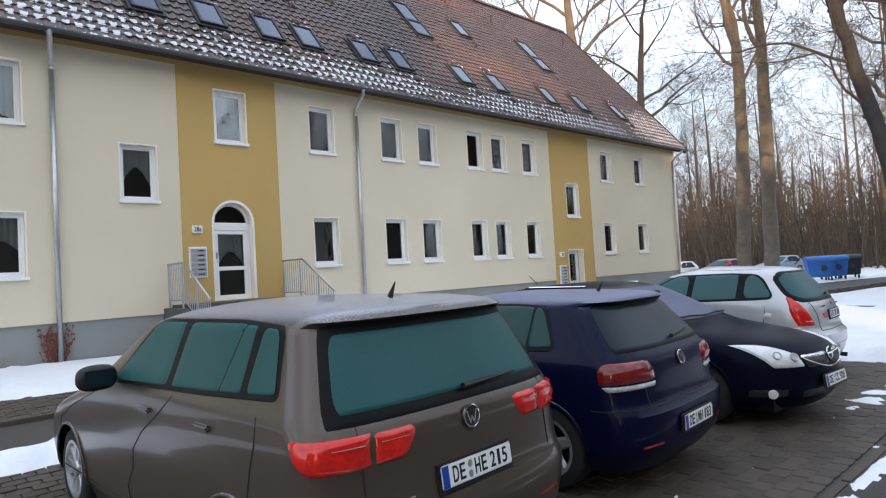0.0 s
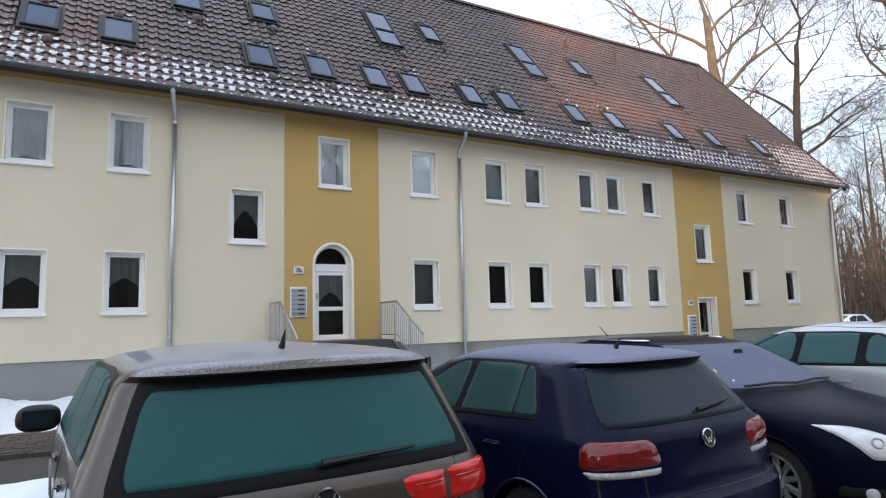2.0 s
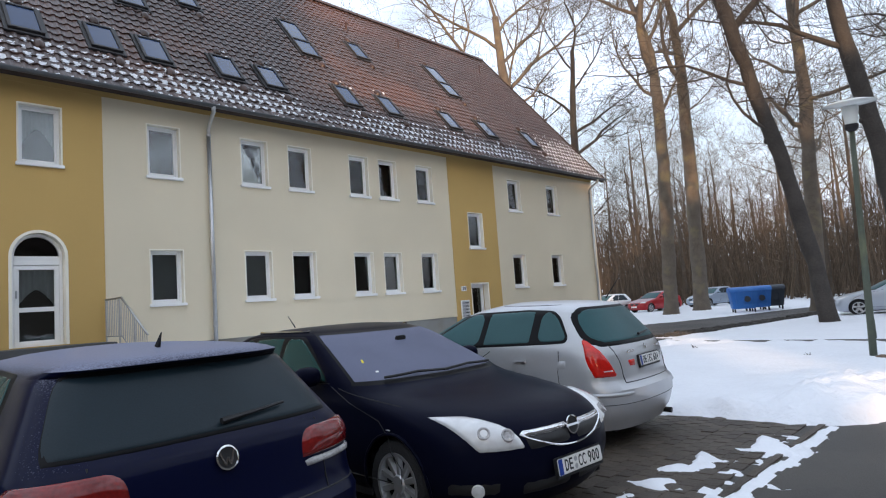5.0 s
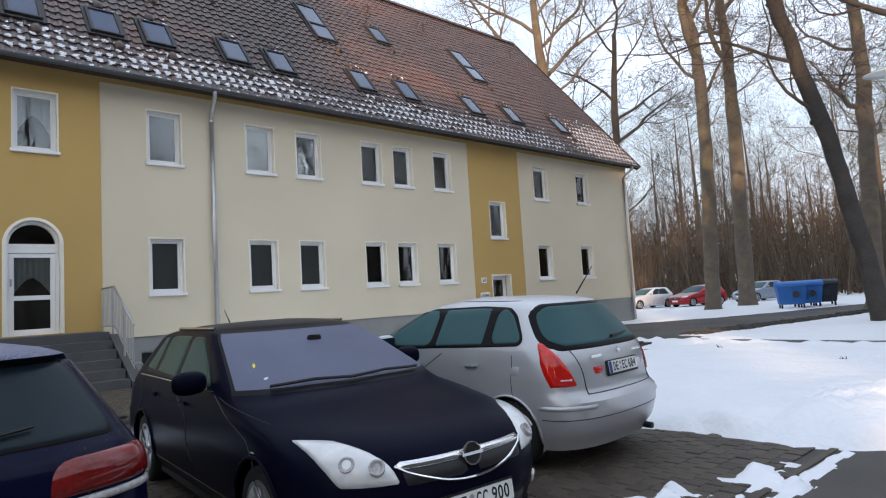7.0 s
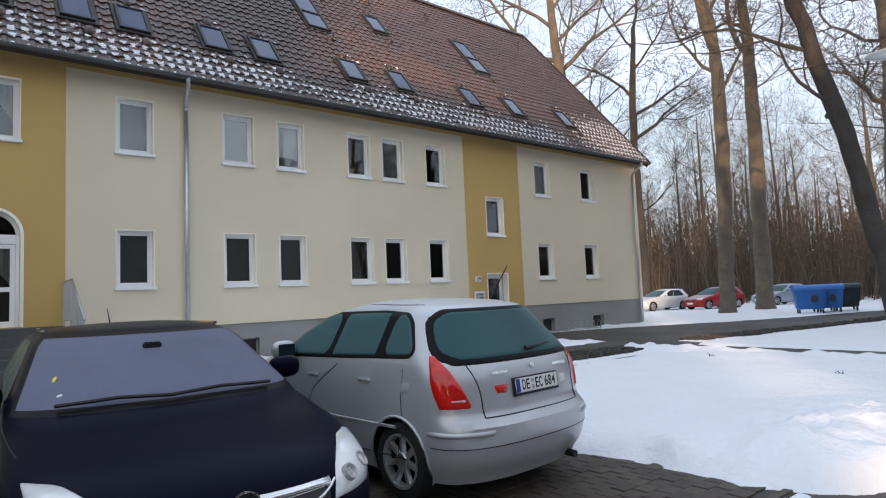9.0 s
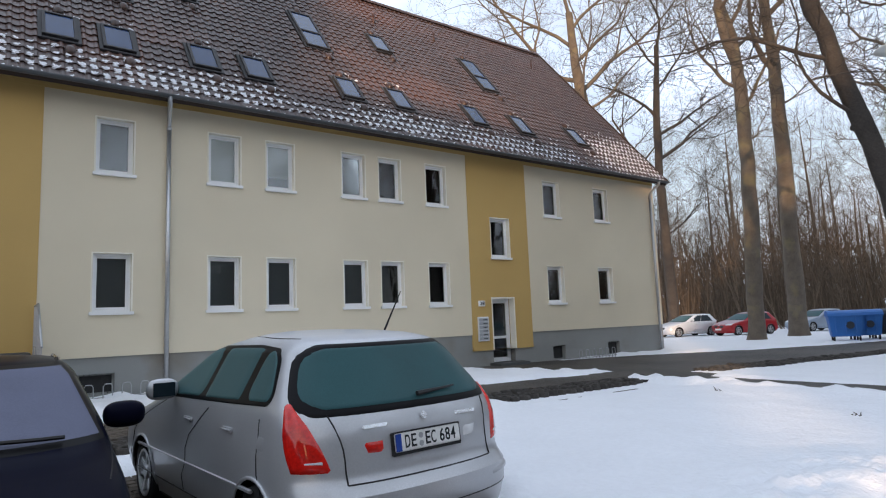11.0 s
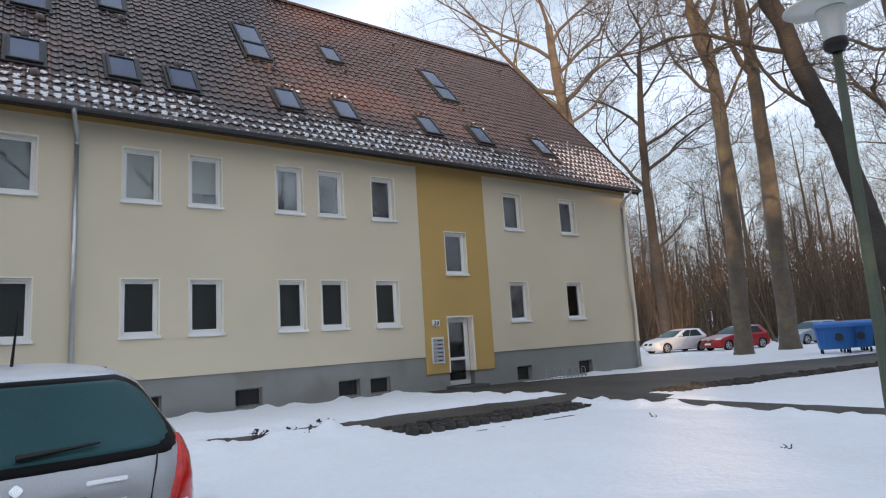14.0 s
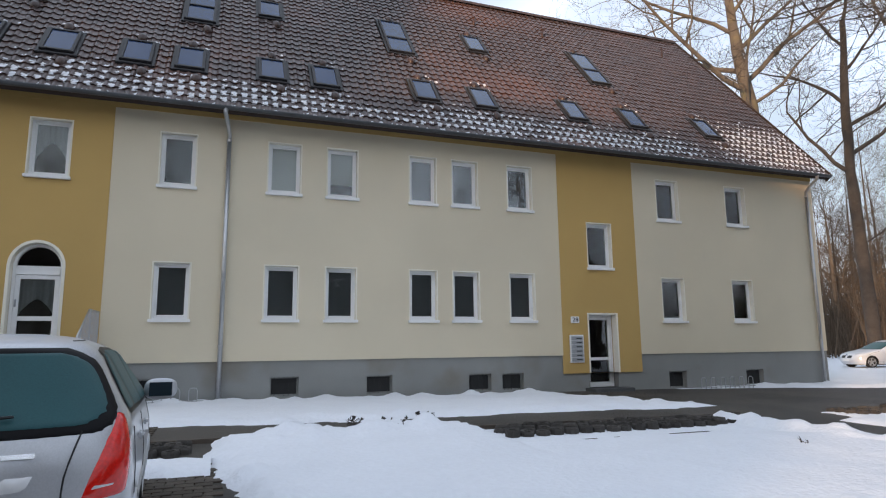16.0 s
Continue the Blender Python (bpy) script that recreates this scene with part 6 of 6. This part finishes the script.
    build_tree("leaning_tree", [(26.2, 3.3, 0.0), (25.7, 3.55, 2.5), (25.2, 3.75, 5.6), (24.5, 4.15, 8.9), (24.0, 4.5, 12.0)], [0.31, 0.28, 0.26, 0.23, 0.18],
        [(0.72, (-0.5, 0.8, 0.35), 3.5, 0.10), (0.84, (0.7, -0.5, 0.7), 4.5, 0.13), (0.99, (-0.2, 0.2, 1), 5.0, 0.17), (0.92, (-0.6, 0.7, 0.7), 4.0, 0.11)], 16, BARK_DARK, "dark bare tree beside the lane, leaning", 4, 0.02, knots=4)
    build_tree("bare_tree", [(33.2, 7.7, 0.0), (33.3, 7.5, 5.5), (33.5, 7.3, 10.0), (33.4, 7.4, 15.0)], [0.36, 0.31, 0.27, 0.2], ways(7, 3, 0.8, 0.45, 0.99, 5.0, 0.12), 17, BARK, "bare tree standing behind the leaning trunk", 4)
    build_tree("bare_tree", [(29.5, 2.0, 0.0), (29.3, 2.1, 5.0), (29.6, 2.2, 9.5), (29.3, 2.4, 14.0)], [0.34, 0.30, 0.25, 0.18], ways(7, 5, 0.8, 0.4, 0.99, 4.6, 0.11), 18, BARK_DARK, "bare tree at the edge of the lane", 4)


def forest_kind(seed, h, r):
    """Meshes of one slender forest tree."""
    rnd = random.Random(seed)
    bend = [rnd.uniform(-0.5, 0.5) for _ in range(4)]
    pts = [Vector((bend[0] * t * t, bend[1] * t + bend[2] * t * t, h * t)) for t in spread(0, 1, 8)]
    vs, fs = tube([Vector((0, 0, -0.3))] + pts, [r * 1.2] + [r * (1 - 0.94 * t) for t in spread(0, 1, 8)], 7)
    cv, cf = [], []
    for k in range(11):
        t = 0.30 + 0.69 * k / 10
        a = 2.4 * k + rnd.uniform(-0.6, 0.6)
        p = pts[min(7, int(t * 8))].lerp(pts[min(8, int(t * 8) + 1)], t * 8 - int(t * 8))
        limb(cv, cf, p, Vector((math.cos(a), math.sin(a), rnd.uniform(0.5, 1.3))), h * rnd.uniform(0.14, 0.25), r * 0.3 * (1.2 - t), 1, 4, rnd, 0.08)
    t = tagged(empty("forest_tree"), "slender bare tree at the edge of the wood", "tree", "trees of the wood")
    part("trunk", (vs, fs), TWIG, t, smooth=True)
    part("crown", (cv, cf), TWIG, t, "bare twigs", smooth=True)
    return t


def build_forest():
    rnd = random.Random(77)
    kinds = [forest_kind(100 + k, rnd.uniform(15, 23), rnd.uniform(0.15, 0.32)) for k in range(7)]
    spots = []
    while len(spots) < 135:
        x, y = rnd.uniform(44, 118), rnd.uniform(-22, 78)
        if x < 52 + 0.10 * abs(y - 10) and y < 30 or (x < 60 and y > 30) or any((x - a) ** 2 + (y - b) ** 2 < 4.5 for a, b in spots):
            continue
        spots.append((x, y))
    # unseen trees behind the walker, added for reflections and shade, clear of the sunbeam
    behind = [(-22 + 4.6 * k + rnd.uniform(-1.5, 1.5), rnd.uniform(-20, -13)) for k in range(17)]
    behind = [(x, y) for x, y in behind if abs(x - 7 - 1.404 * y) > 3.2]
    for k, (x, y) in enumerate(spots + behind):
        m = pose(x, y, 0, 0, 0, rnd.uniform(0, 360)) @ Matrix.Diagonal((1, 1, 1, 1))
        if k < 7:
            kinds[k].matrix_basis = m
        else:
            c = copy_thing(kinds[k % 7], m)
            f = rnd.uniform(0.8, 1.2)
            c.scale = (f, f, f)
    # underwood: countless thin stems and dry brush along the wood's edge
    vs, fs = [], []
    for _ in range(5200):
        x, y = 49 + abs(rnd.gauss(0, 16)), rnd.uniform(-24, 80)
        h, p = rnd.uniform(1.0, 6.5) if rnd.random() < 0.86 else rnd.uniform(6, 10), Vector((x, y, -0.1))
        d = Vector((rnd.gauss(0, 0.16), rnd.gauss(0, 0.16), 1))
        r = 0.012 + 0.006 * h
        tube([p, p + d * h * 0.5, p + d * h + Vector((rnd.gauss(0, 0.3), rnd.gauss(0, 0.3), 0))], [r, r * 0.7, r * 0.25], 3, vs, fs, cap=False)
        for _ in range(4):
            q = p + d * h * rnd.uniform(0.3, 0.95)
            w = Vector((rnd.gauss(0, 1), rnd.gauss(0, 1), rnd.uniform(0.2, 1.2))).normalized() * h * rnd.uniform(0.15, 0.35)
            tube([q, q + w], [r * 0.45, r * 0.15], 3, vs, fs, cap=False)
    tagged(part("underwood", (vs, fs), BRUSH), "dense brown underwood of thin stems", "brush", kind="stuff")
    vs, fs = [], []
    for _ in range(9000):
        x, y = 52 + abs(rnd.gauss(0, 18)), rnd.uniform(-26, 84)
        p = Vector((x, y, rnd.uniform(-0.05, 0.9) ** 2))
        k, a, s = len(vs), rnd.uniform(0, 6.28), rnd.uniform(0.12, 0.4)
        u, w = Vector((math.cos(a), math.sin(a), rnd.uniform(-0.4, 0.4))) * s, Vector((-math.sin(a), math.cos(a), rnd.uniform(0.2, 1.0))) * s * 0.6
        vs += [tuple(p - u), tuple(p + w), tuple(p + u), tuple(p - w * 0.3)]
        fs.append((k, k + 1, k + 2, k + 3))
    tagged(part("dry_leaves", (vs, fs), BRUSH), "dry brown leaves and bramble on the floor of the wood", "leaves", kind="stuff")


def build_far_wood():
    """The wood goes on: a far, uneven band of crowns against the sky."""
    rnd = random.Random(5)
    vs, fs = [], []
    for k in range(3600):
        a = rnd.uniform(-0.55, 1.25)
        d = rnd.uniform(115, 190)
        p = Vector((d * math.cos(a), d * math.sin(a), -0.2))
        h, r = rnd.uniform(7, 19), rnd.uniform(0.08, 0.22)
        tube([p, p + Vector((rnd.gauss(0, 0.6), rnd.gauss(0, 0.6), h * 0.6)), p + Vector((rnd.gauss(0, 1.2), rnd.gauss(0, 1.2), h))], [r, r * 0.7, 0.03], 3, vs, fs, cap=False)
        for _ in range(7):
            q = p + Vector((0, 0, h * rnd.uniform(0.3, 0.95)))
            w = Vector((rnd.gauss(0, 1), rnd.gauss(0, 1), rnd.uniform(0.3, 1.4))).normalized() * rnd.uniform(1.5, 4.0)
            tube([q, q + w], [r * 0.35, 0.02], 3, vs, fs, cap=False)
    tagged(part("far_wood", (vs, fs), BRUSH), "far bare wood closing the view", "wood", kind="stuff")


build_near_trees()
build_forest()
build_far_wood()
# ---------------------------------------------------------------- small things
def build_lamp():
    t = tagged(empty("street_lamp"), "green street lamp post with milky glass and flat disc hood", "street lamp")
    p = [(14.05, 2.68, -0.1), (13.94, 2.62, 1.25), (13.80, 2.56, 2.6), (13.68, 2.50, 3.80)]
    part("post", tube(p, [0.056, 0.052, 0.043, 0.038], 14), LAMP_GREEN, t, smooth=True)
    top = Matrix.Translation((13.66, 2.495, 3.80)) @ pose(0, 0, 0, 2.5, -5)
    for name, rows, mat in (("collar", [(0.05, -0.04), (0.095, 0.0), (0.10, 0.07), (0.07, 0.09)], BLACK), ("glass", [(0.085, 0.08), (0.12, 0.34), (0.11, 0.36), (0.0, 0.37)], MILK), ("hood", [(0.0, 0.47), (0.2, 0.455), (0.37, 0.41), (0.375, 0.395), (0.1, 0.36), (0.0, 0.36)], MILK)):
        part(name, disc_ring(rows, 28), mat, t, smooth=True).matrix_basis = top
    part("hatch", boxed(-0.03, 0.03, -0.062, -0.048, 0.5, 0.8, 0.004), LAMP_GREEN, t).matrix_basis = Matrix.Translation((14.0, 2.65, 0))


def build_boulder():
    bm = bmesh.new()
    bmesh.ops.create_icosphere(bm, subdivisions=3, radius=0.15)
    for v in bm.verts:
        v.co *= 1 + 0.22 * noise.noise(v.co * 5)
        v.co.x *= 1.3
        v.co.z *= 0.75
    ob = part("boulder", bm, BOULDER, smooth=True)
    ob.matrix_basis = Matrix.Translation((13.80, 2.50, 0.16))
    tagged(ob, "brown boulder at the foot of the lamp post", "stone")


def build_bin(m, mat, label):
    t = tagged(empty("waste_container"), label, "waste bin", "waste containers")
    bm = bmesh.new()
    lo = [(-0.58, -0.42), (0.58, -0.42), (0.58, 0.42), (-0.58, 0.42)]
    hi = [(-0.68, -0.52), (0.68, -0.52), (0.68, 0.52), (-0.68, 0.52)]
    vv = [bm.verts.new((x, y, 0.2)) for x, y in lo] + [bm.verts.new((x, y, 1.12)) for x, y in hi]
    bm.faces.new(vv[3::-1]), bm.faces.new(vv[4:])
    for k in range(4):
        bm.faces.new((vv[k], vv[(k + 1) % 4], vv[4 + (k + 1) % 4], vv[4 + k]))
    bmesh.ops.bevel(bm, geom=list(bm.edges), offset=0.03, segments=2, affect="EDGES")
    part("body", bm, mat, t)
    part("rim", boxed(-0.72, 0.72, -0.56, 0.56, 1.10, 1.16, 0.02), mat, t)
    vs, fs, n = [], [], 9
    for x in (-0.71, 0.71):
        for k in range(n):
            a = math.pi * k / (n - 1)
            vs.append((x, -0.54 * math.cos(a), 1.16 + 0.24 * math.sin(a) ** 0.8))
    fs = [(k, k + 1, n + k + 1, n + k) for k in range(n - 1)] + [tuple(range(n)), tuple(range(n, 2 * n))[::-1]]
    part("lid", (vs, fs), mat, t)
    for x in (-0.5, 0.5):
        for y in (-0.36, 0.36):
            w = part("castor", disc_ring([(0.0, -0.03), (0.1, -0.03), (0.1, 0.03), (0.0, 0.03)], 14), RUBBER, t)
            w.matrix_basis = Matrix.Translation((x, y, 0.10)) @ pose(0, 0, 0, 0, 90)
    for k in (-0.4, 0.0, 0.4):
        part("rib", boxed(k - 0.03, k + 0.03, -0.525, -0.47, 0.35, 1.1, 0.012), mat, t)
    vs, fs = disc_ring([(0.0, 0.01), (0.17, 0.01), (0.17, 0.0)], 16)
    part("round_sticker", (vs, fs), DARK_BIN, t, "round dark sticker").matrix_basis = Matrix.Translation((0.15, -0.515, 0.72)) @ pose(0, 0, 0, 84)
    t.matrix_basis = m


def build_bike_rack(x0, n, y):
    t = tagged(empty("bicycle_rack"), "low galvanised bicycle rack of bent hoops before the wall", "bicycle rack", "bicycle racks")
    g = ground_z(x0, y)
    for k in range(n):
        x = x0 + 0.33 * k
        p = [(x - 0.08, y, g - 0.05), (x - 0.08, y, g + 0.26), (x - 0.05, y, g + 0.31), (x + 0.05, y, g + 0.31), (x + 0.08, y, g + 0.26), (x + 0.08, y, g - 0.05)]
        part("hoop", tube(p, [0.011] * 6, 6), STEEL, t)
    part("ground_rail", tube([(x0 - 0.2, y + 0.05, g + 0.05), (x0 + 0.33 * (n - 1) + 0.2, y + 0.05, g + 0.05)], [0.014] * 2, 6), STEEL, t)


def build_climber():
    """A dry reddish climber at the foot of a downpipe."""
    rnd = random.Random(21)
    vs, fs = [], []
    x0, y0 = 1.80, FY - 0.03
    for _ in range(26):
        p = Vector((x0 + rnd.gauss(0, 0.10), y0, 0.30))
        pts = [p]
        for _ in range(5):
            p = p + Vector((rnd.gauss(0, 0.05), rnd.uniform(-0.02, 0.01), rnd.uniform(0.08, 0.17)))
            pts.append(Vector((p.x, min(p.y, FY + 0.02), p.z)))
        tube(pts, [0.007, 0.006, 0.005, 0.005, 0.004, 0.003], 4, vs, fs, cap=False)
        for q in pts[1:]:
            for _ in range(2):
                k, a, w = len(vs), rnd.uniform(0, 6.28), rnd.uniform(0.02, 0.04)
                u = Vector((math.cos(a), -0.3, math.sin(a))) * w
                t = Vector((-math.sin(a), -0.2, math.cos(a))) * w * 0.6
                vs += [tuple(q - u), tuple(q - t), tuple(q + u), tuple(q + t)]
                fs.append((k, k + 1, k + 2, k + 3))
    tagged(part("climbing_plant", (vs, fs), DRY_LEAF), "dry reddish climber at the foot of the downpipe", "plant")


DRY_LEAF = material("dry_red_leaf", (0.20, 0.065, 0.04), 0.9, scale=6, var=0.3, bump=0.1, island=0.3)


def build_hydrant():
    t = tagged(empty("hydrant_post"), "small yellow hydrant post with a dark foot", "hydrant")
    x, y = 50.5, 29.5
    part("post", tube([(x, y, 0.35), (x, y, 0.75), (x, y, 0.95)], [0.16, 0.16, 0.06], 10), YELLOW, t, smooth=True)
    part("foot", tube([(x, y, -0.1), (x, y, 0.38)], [0.14, 0.13], 10), BLACK, t)


def build_tufts():
    rnd = random.Random(8)
    for x, y in ((10.55, 8.75), (11.15, 8.65), (11.6, 8.9), (14.0, 3.6), (15.3, 6.0)):
        big = y > 8
        vs, fs = [], []
        z = ground_z(x, y) + 0.05
        for _ in range(16 if big else 7):
            a, h = rnd.uniform(0, 6.28), rnd.uniform(0.06, 0.20 if big else 0.12)
            b = Vector((x + rnd.gauss(0, 0.04), y + rnd.gauss(0, 0.04), z))
            tip = b + Vector((math.cos(a) * h * 0.6, math.sin(a) * h * 0.6, h))
            tube([b, b.lerp(tip, 0.5) + Vector((0, 0, 0.03)), tip], [0.009, 0.007, 0.003], 3, vs, fs, cap=False)
            if big:
                k = len(vs)
                for q in range(5):
                    vs.append(tuple(tip + Vector((rnd.gauss(0, 0.025), rnd.gauss(0, 0.025), rnd.gauss(0, 0.025)))))
                fs.append(tuple(range(k, k + 5)))
        tagged(part("withered_plant", (vs, fs), BARK_DARK), "dark withered plant sticking out of the snow", "plant", "withered plants")


def build_kerb():
    k = tagged(empty("kerb"), "low concrete edging between the bays and the lane", "kerb", kind="structure")
    mesh = part("kerb_stone", boxed(0.006, 0.994, -0.038, 0.038, -0.2, 0.004, 0.012), PAVER, k)
    for i in range(-8, 9):
        ob = mesh if i == -8 else new("kerb_stone", mesh.data)
        ob.parent = k
        ob.matrix_basis = pose(i, 2.30 - 0.012 * (i - 7), 0.13, 0, 0, -0.69)
    k2 = tagged(empty("path_edging"), "concrete edging along the footpath", "kerb", kind="structure")
    mesh = part("edging_stone", boxed(0.006, 0.994, -0.035, 0.035, -0.2, 0.05, 0.01), PAVER, k2)
    for i in range(-6, 17):
        ob = mesh if i == -6 else new("edging_stone", mesh.data)
        ob.parent = k2
        ob.location = (i, 8.93, ground_z(i + 0.5, 8.93))


def build_turf_stones():
    """Open concrete turf stones that hold the edge of the footpath."""
    rim = []
    for r, z in ((0.098, -0.10), (0.102, 0.06), (0.090, 0.082), (0.055, 0.078), (0.048, -0.02)):
        rim.append((r, z))
    vs, fs = disc_ring(rim, 8)
    rnd = random.Random(3)
    first = None
    for name, label, spots in (
        ("turf_stones_by_bays", "dark open turf stones along the footpath, half under snow", [(3.8 + 0.22 * i + 0.11 * (j % 2), 8.12 + 0.19 * j) for i in range(60) for j in range(4) if not 8.6 < 3.8 + 0.22 * i < 12.4]),
        ("turf_stones_by_lawn", "dark open turf stones edging the main path", [(19.2 + 0.24 * i, near_edge(19.2 + 0.24 * i) - 0.20 - 0.20 * j) for i in range(46) for j in range(4)])):
        t = tagged(empty(name), label, "paving", kind="structure")
        for x, y in spots:
            if first is None:
                first = ob = part("turf_stone", (vs, fs), TURF, t)
            else:
                ob = new("turf_stone", first.data)
                ob.parent = t
            ob.matrix_basis = pose(x + rnd.gauss(0, 0.012), y + rnd.gauss(0, 0.012), ground_z(x, y) + rnd.gauss(0.0, 0.012), rnd.gauss(0, 5), rnd.gauss(0, 3), rnd.uniform(0, 45))


def build_pavers():
    """Concrete pavers of the bays and of the footpath."""
    t = tagged(empty("bay_paving"), "worn concrete pavers of the parking bays", "paving", kind="structure")
    rnd = random.Random(6)
    w, d = 0.165, 0.122
    bv = [(sx * (w / 2 - 0.0045) * f, sy * (d / 2 - 0.0045) * f, z) for f, z in ((1.0, -0.06), (1.0, 0.008), (0.955, 0.012)) for sx, sy in ((-1, -1), (-0.6, -1.12), (0.6, -1.12), (1, -1), (1, 1), (0.6, 1.12), (-0.6, 1.12), (-1, 1))]
    bf = [(8 * i + k, 8 * i + (k + 1) % 8, 8 * i + 8 + (k + 1) % 8, 8 * i + 8 + k) for i in range(2) for k in range(8)] + [tuple(range(16, 24))]
    first, vs, fs = None, [], []
    for j in range(41):
        for i in range(90):
            x, y = -5.8 + w * i + (w / 2 if j % 2 else 0), 2.46 + d * j
            if x > 8.95:
                continue
            m = pose(x, y, ground_z(x, y) + rnd.gauss(0.001, 0.0018), rnd.gauss(0, 0.45), rnd.gauss(0, 0.45))
            if 5.6 < x and y < 3.7 and (x > 7.2 or y < 3.1):
                if first is None:
                    first = ob = part("paver", (bv, bf), PAVER, t)
                else:
                    ob = new("paver", first.data)
                    ob.parent = t
                ob.matrix_basis = m
            else:
                k = len(vs)
                vs += [tuple(m @ Vector(v)) for v in bv]
                fs += [tuple(k + q for q in f) for f in bf]
    tagged(part("pavers", (vs, fs), PAVER_FAR, t), "worn concrete pavers", kind="stuff")
    t = tagged(empty("footpath_paving"), "grey brick paving of the footpath before the house", "paving", kind="structure")
    w, d = 0.20, 0.10
    bv = [(sx * (w / 2 - 0.004) * f, sy * (d / 2 - 0.004) * f, z) for f, z in ((1.0, -0.06), (1.0, 0.01), (0.94, 0.014)) for sx, sy in ((-1, -1), (1, -1), (1, 1), (-1, 1))]
    bf = [(4 * i + k, 4 * i + (k + 1) % 4, 4 * i + 4 + (k + 1) % 4, 4 * i + 4 + k) for i in range(2) for k in range(4)] + [(8, 9, 10, 11)]
    vs, fs = [], []
    for j in range(34):
        for i in range(70):
            x, y = -5.9 + w * i + (w / 2 if j % 2 else 0), 9.05 + d * j
            if y > 10.6 and not 2.6 < x < 7.4:
                continue
            m = pose(x, y, ground_z(x, y) + rnd.gauss(0.001, 0.002), rnd.gauss(0, 0.6), rnd.gauss(0, 0.6))
            k = len(vs)
            vs += [tuple(m @ Vector(v)) for v in bv]
            fs += [tuple(k + q for q in f) for f in bf]
    tagged(part("paving_bricks", (vs, fs), PAVER_FAR, t), "grey paving bricks", kind="stuff")


PAVER_FAR = material("concrete_paver_joined", (0.066, 0.052, 0.040), 0.6, scale=1.2, var=0.2, bump=0.4, fine=80, island=0.25)
build_lamp()
build_boulder()
build_bin(pose(37.3, 10.5, -0.04, 0, 0, -62), BLUE_BIN, "large blue wheeled waste container with a domed lid")
build_bin(pose(38.5, 10.15, -0.04, 0, 0, -58), BLUE_BIN, "large blue wheeled waste container with a domed lid")
build_bin(pose(39.6, 9.75, -0.04, 0, 0, -62), DARK_BIN, "large dark wheeled waste container with a domed lid")
build_bike_rack(21.3, 6, 14.1)
build_bike_rack(7.1, 5, 14.2)
build_hydrant()
build_climber()
build_tufts()
build_kerb()
build_turf_stones()
build_pavers()


# Assumed wall colour, kept dark so that panes and cars reflect little light.
SHADE_HOUSE_WALL = material("assumed_dark_wall", (0.20, 0.18, 0.155), 0.9, scale=0.5, var=0.15, bump=0.2)


def build_shade_houses():
    """Unseen plain houses behind the walker, after a reflected roofline: they close the place; their number, heights
    and gap are made up to shade the yard and pass one sunbeam.
    """
    for x0, x1, eave, ridge in ((-110.0, -55.0, 12.0, 25.0), (-53.5, -41.0, 15.0, 16.0), (-25.0, 45.0, 8.0, 14.5)):
        t = tagged(empty("opposite_house"), "unseen plain house mass behind the walker, added to shade the yard", "house", "houses across the lane")
        part("wall", boxed(x0, x1, -34, -24, -0.5, eave), SHADE_HOUSE_WALL, t)
        vs = [(x, y, z) for x in (x0 - 0.3, x1 + 0.3) for y, z in ((-23.5, eave - 0.2), (-29, ridge), (-34.5, eave - 0.2))]
        part("roof", (vs, [(0, 1, 2), (5, 4, 3), (0, 3, 4, 1), (1, 4, 5, 2), (2, 5, 3, 0)]), ROOFDECK, t)


build_shade_houses()
build_tiles()


# ---------------------------------------------------------------- true size
# The house, ground and trees were laid out in a plan drawn at 1 : 1.15; bring them to the size of the cars and bins.
TRUE = Matrix.Translation((9.7 - 1.15 * 9.7, 14.7 - 1.15 * 14.7, -0.157)) @ Matrix.Diagonal((1.15, 1.15, 1.152, 1))
for thing in list(scene.objects):
    if thing.parent is None and thing.type in {"MESH", "EMPTY"} and thing.get("category") not in {"car", "waste bin"}:
        thing.matrix_basis = TRUE @ thing.matrix_basis
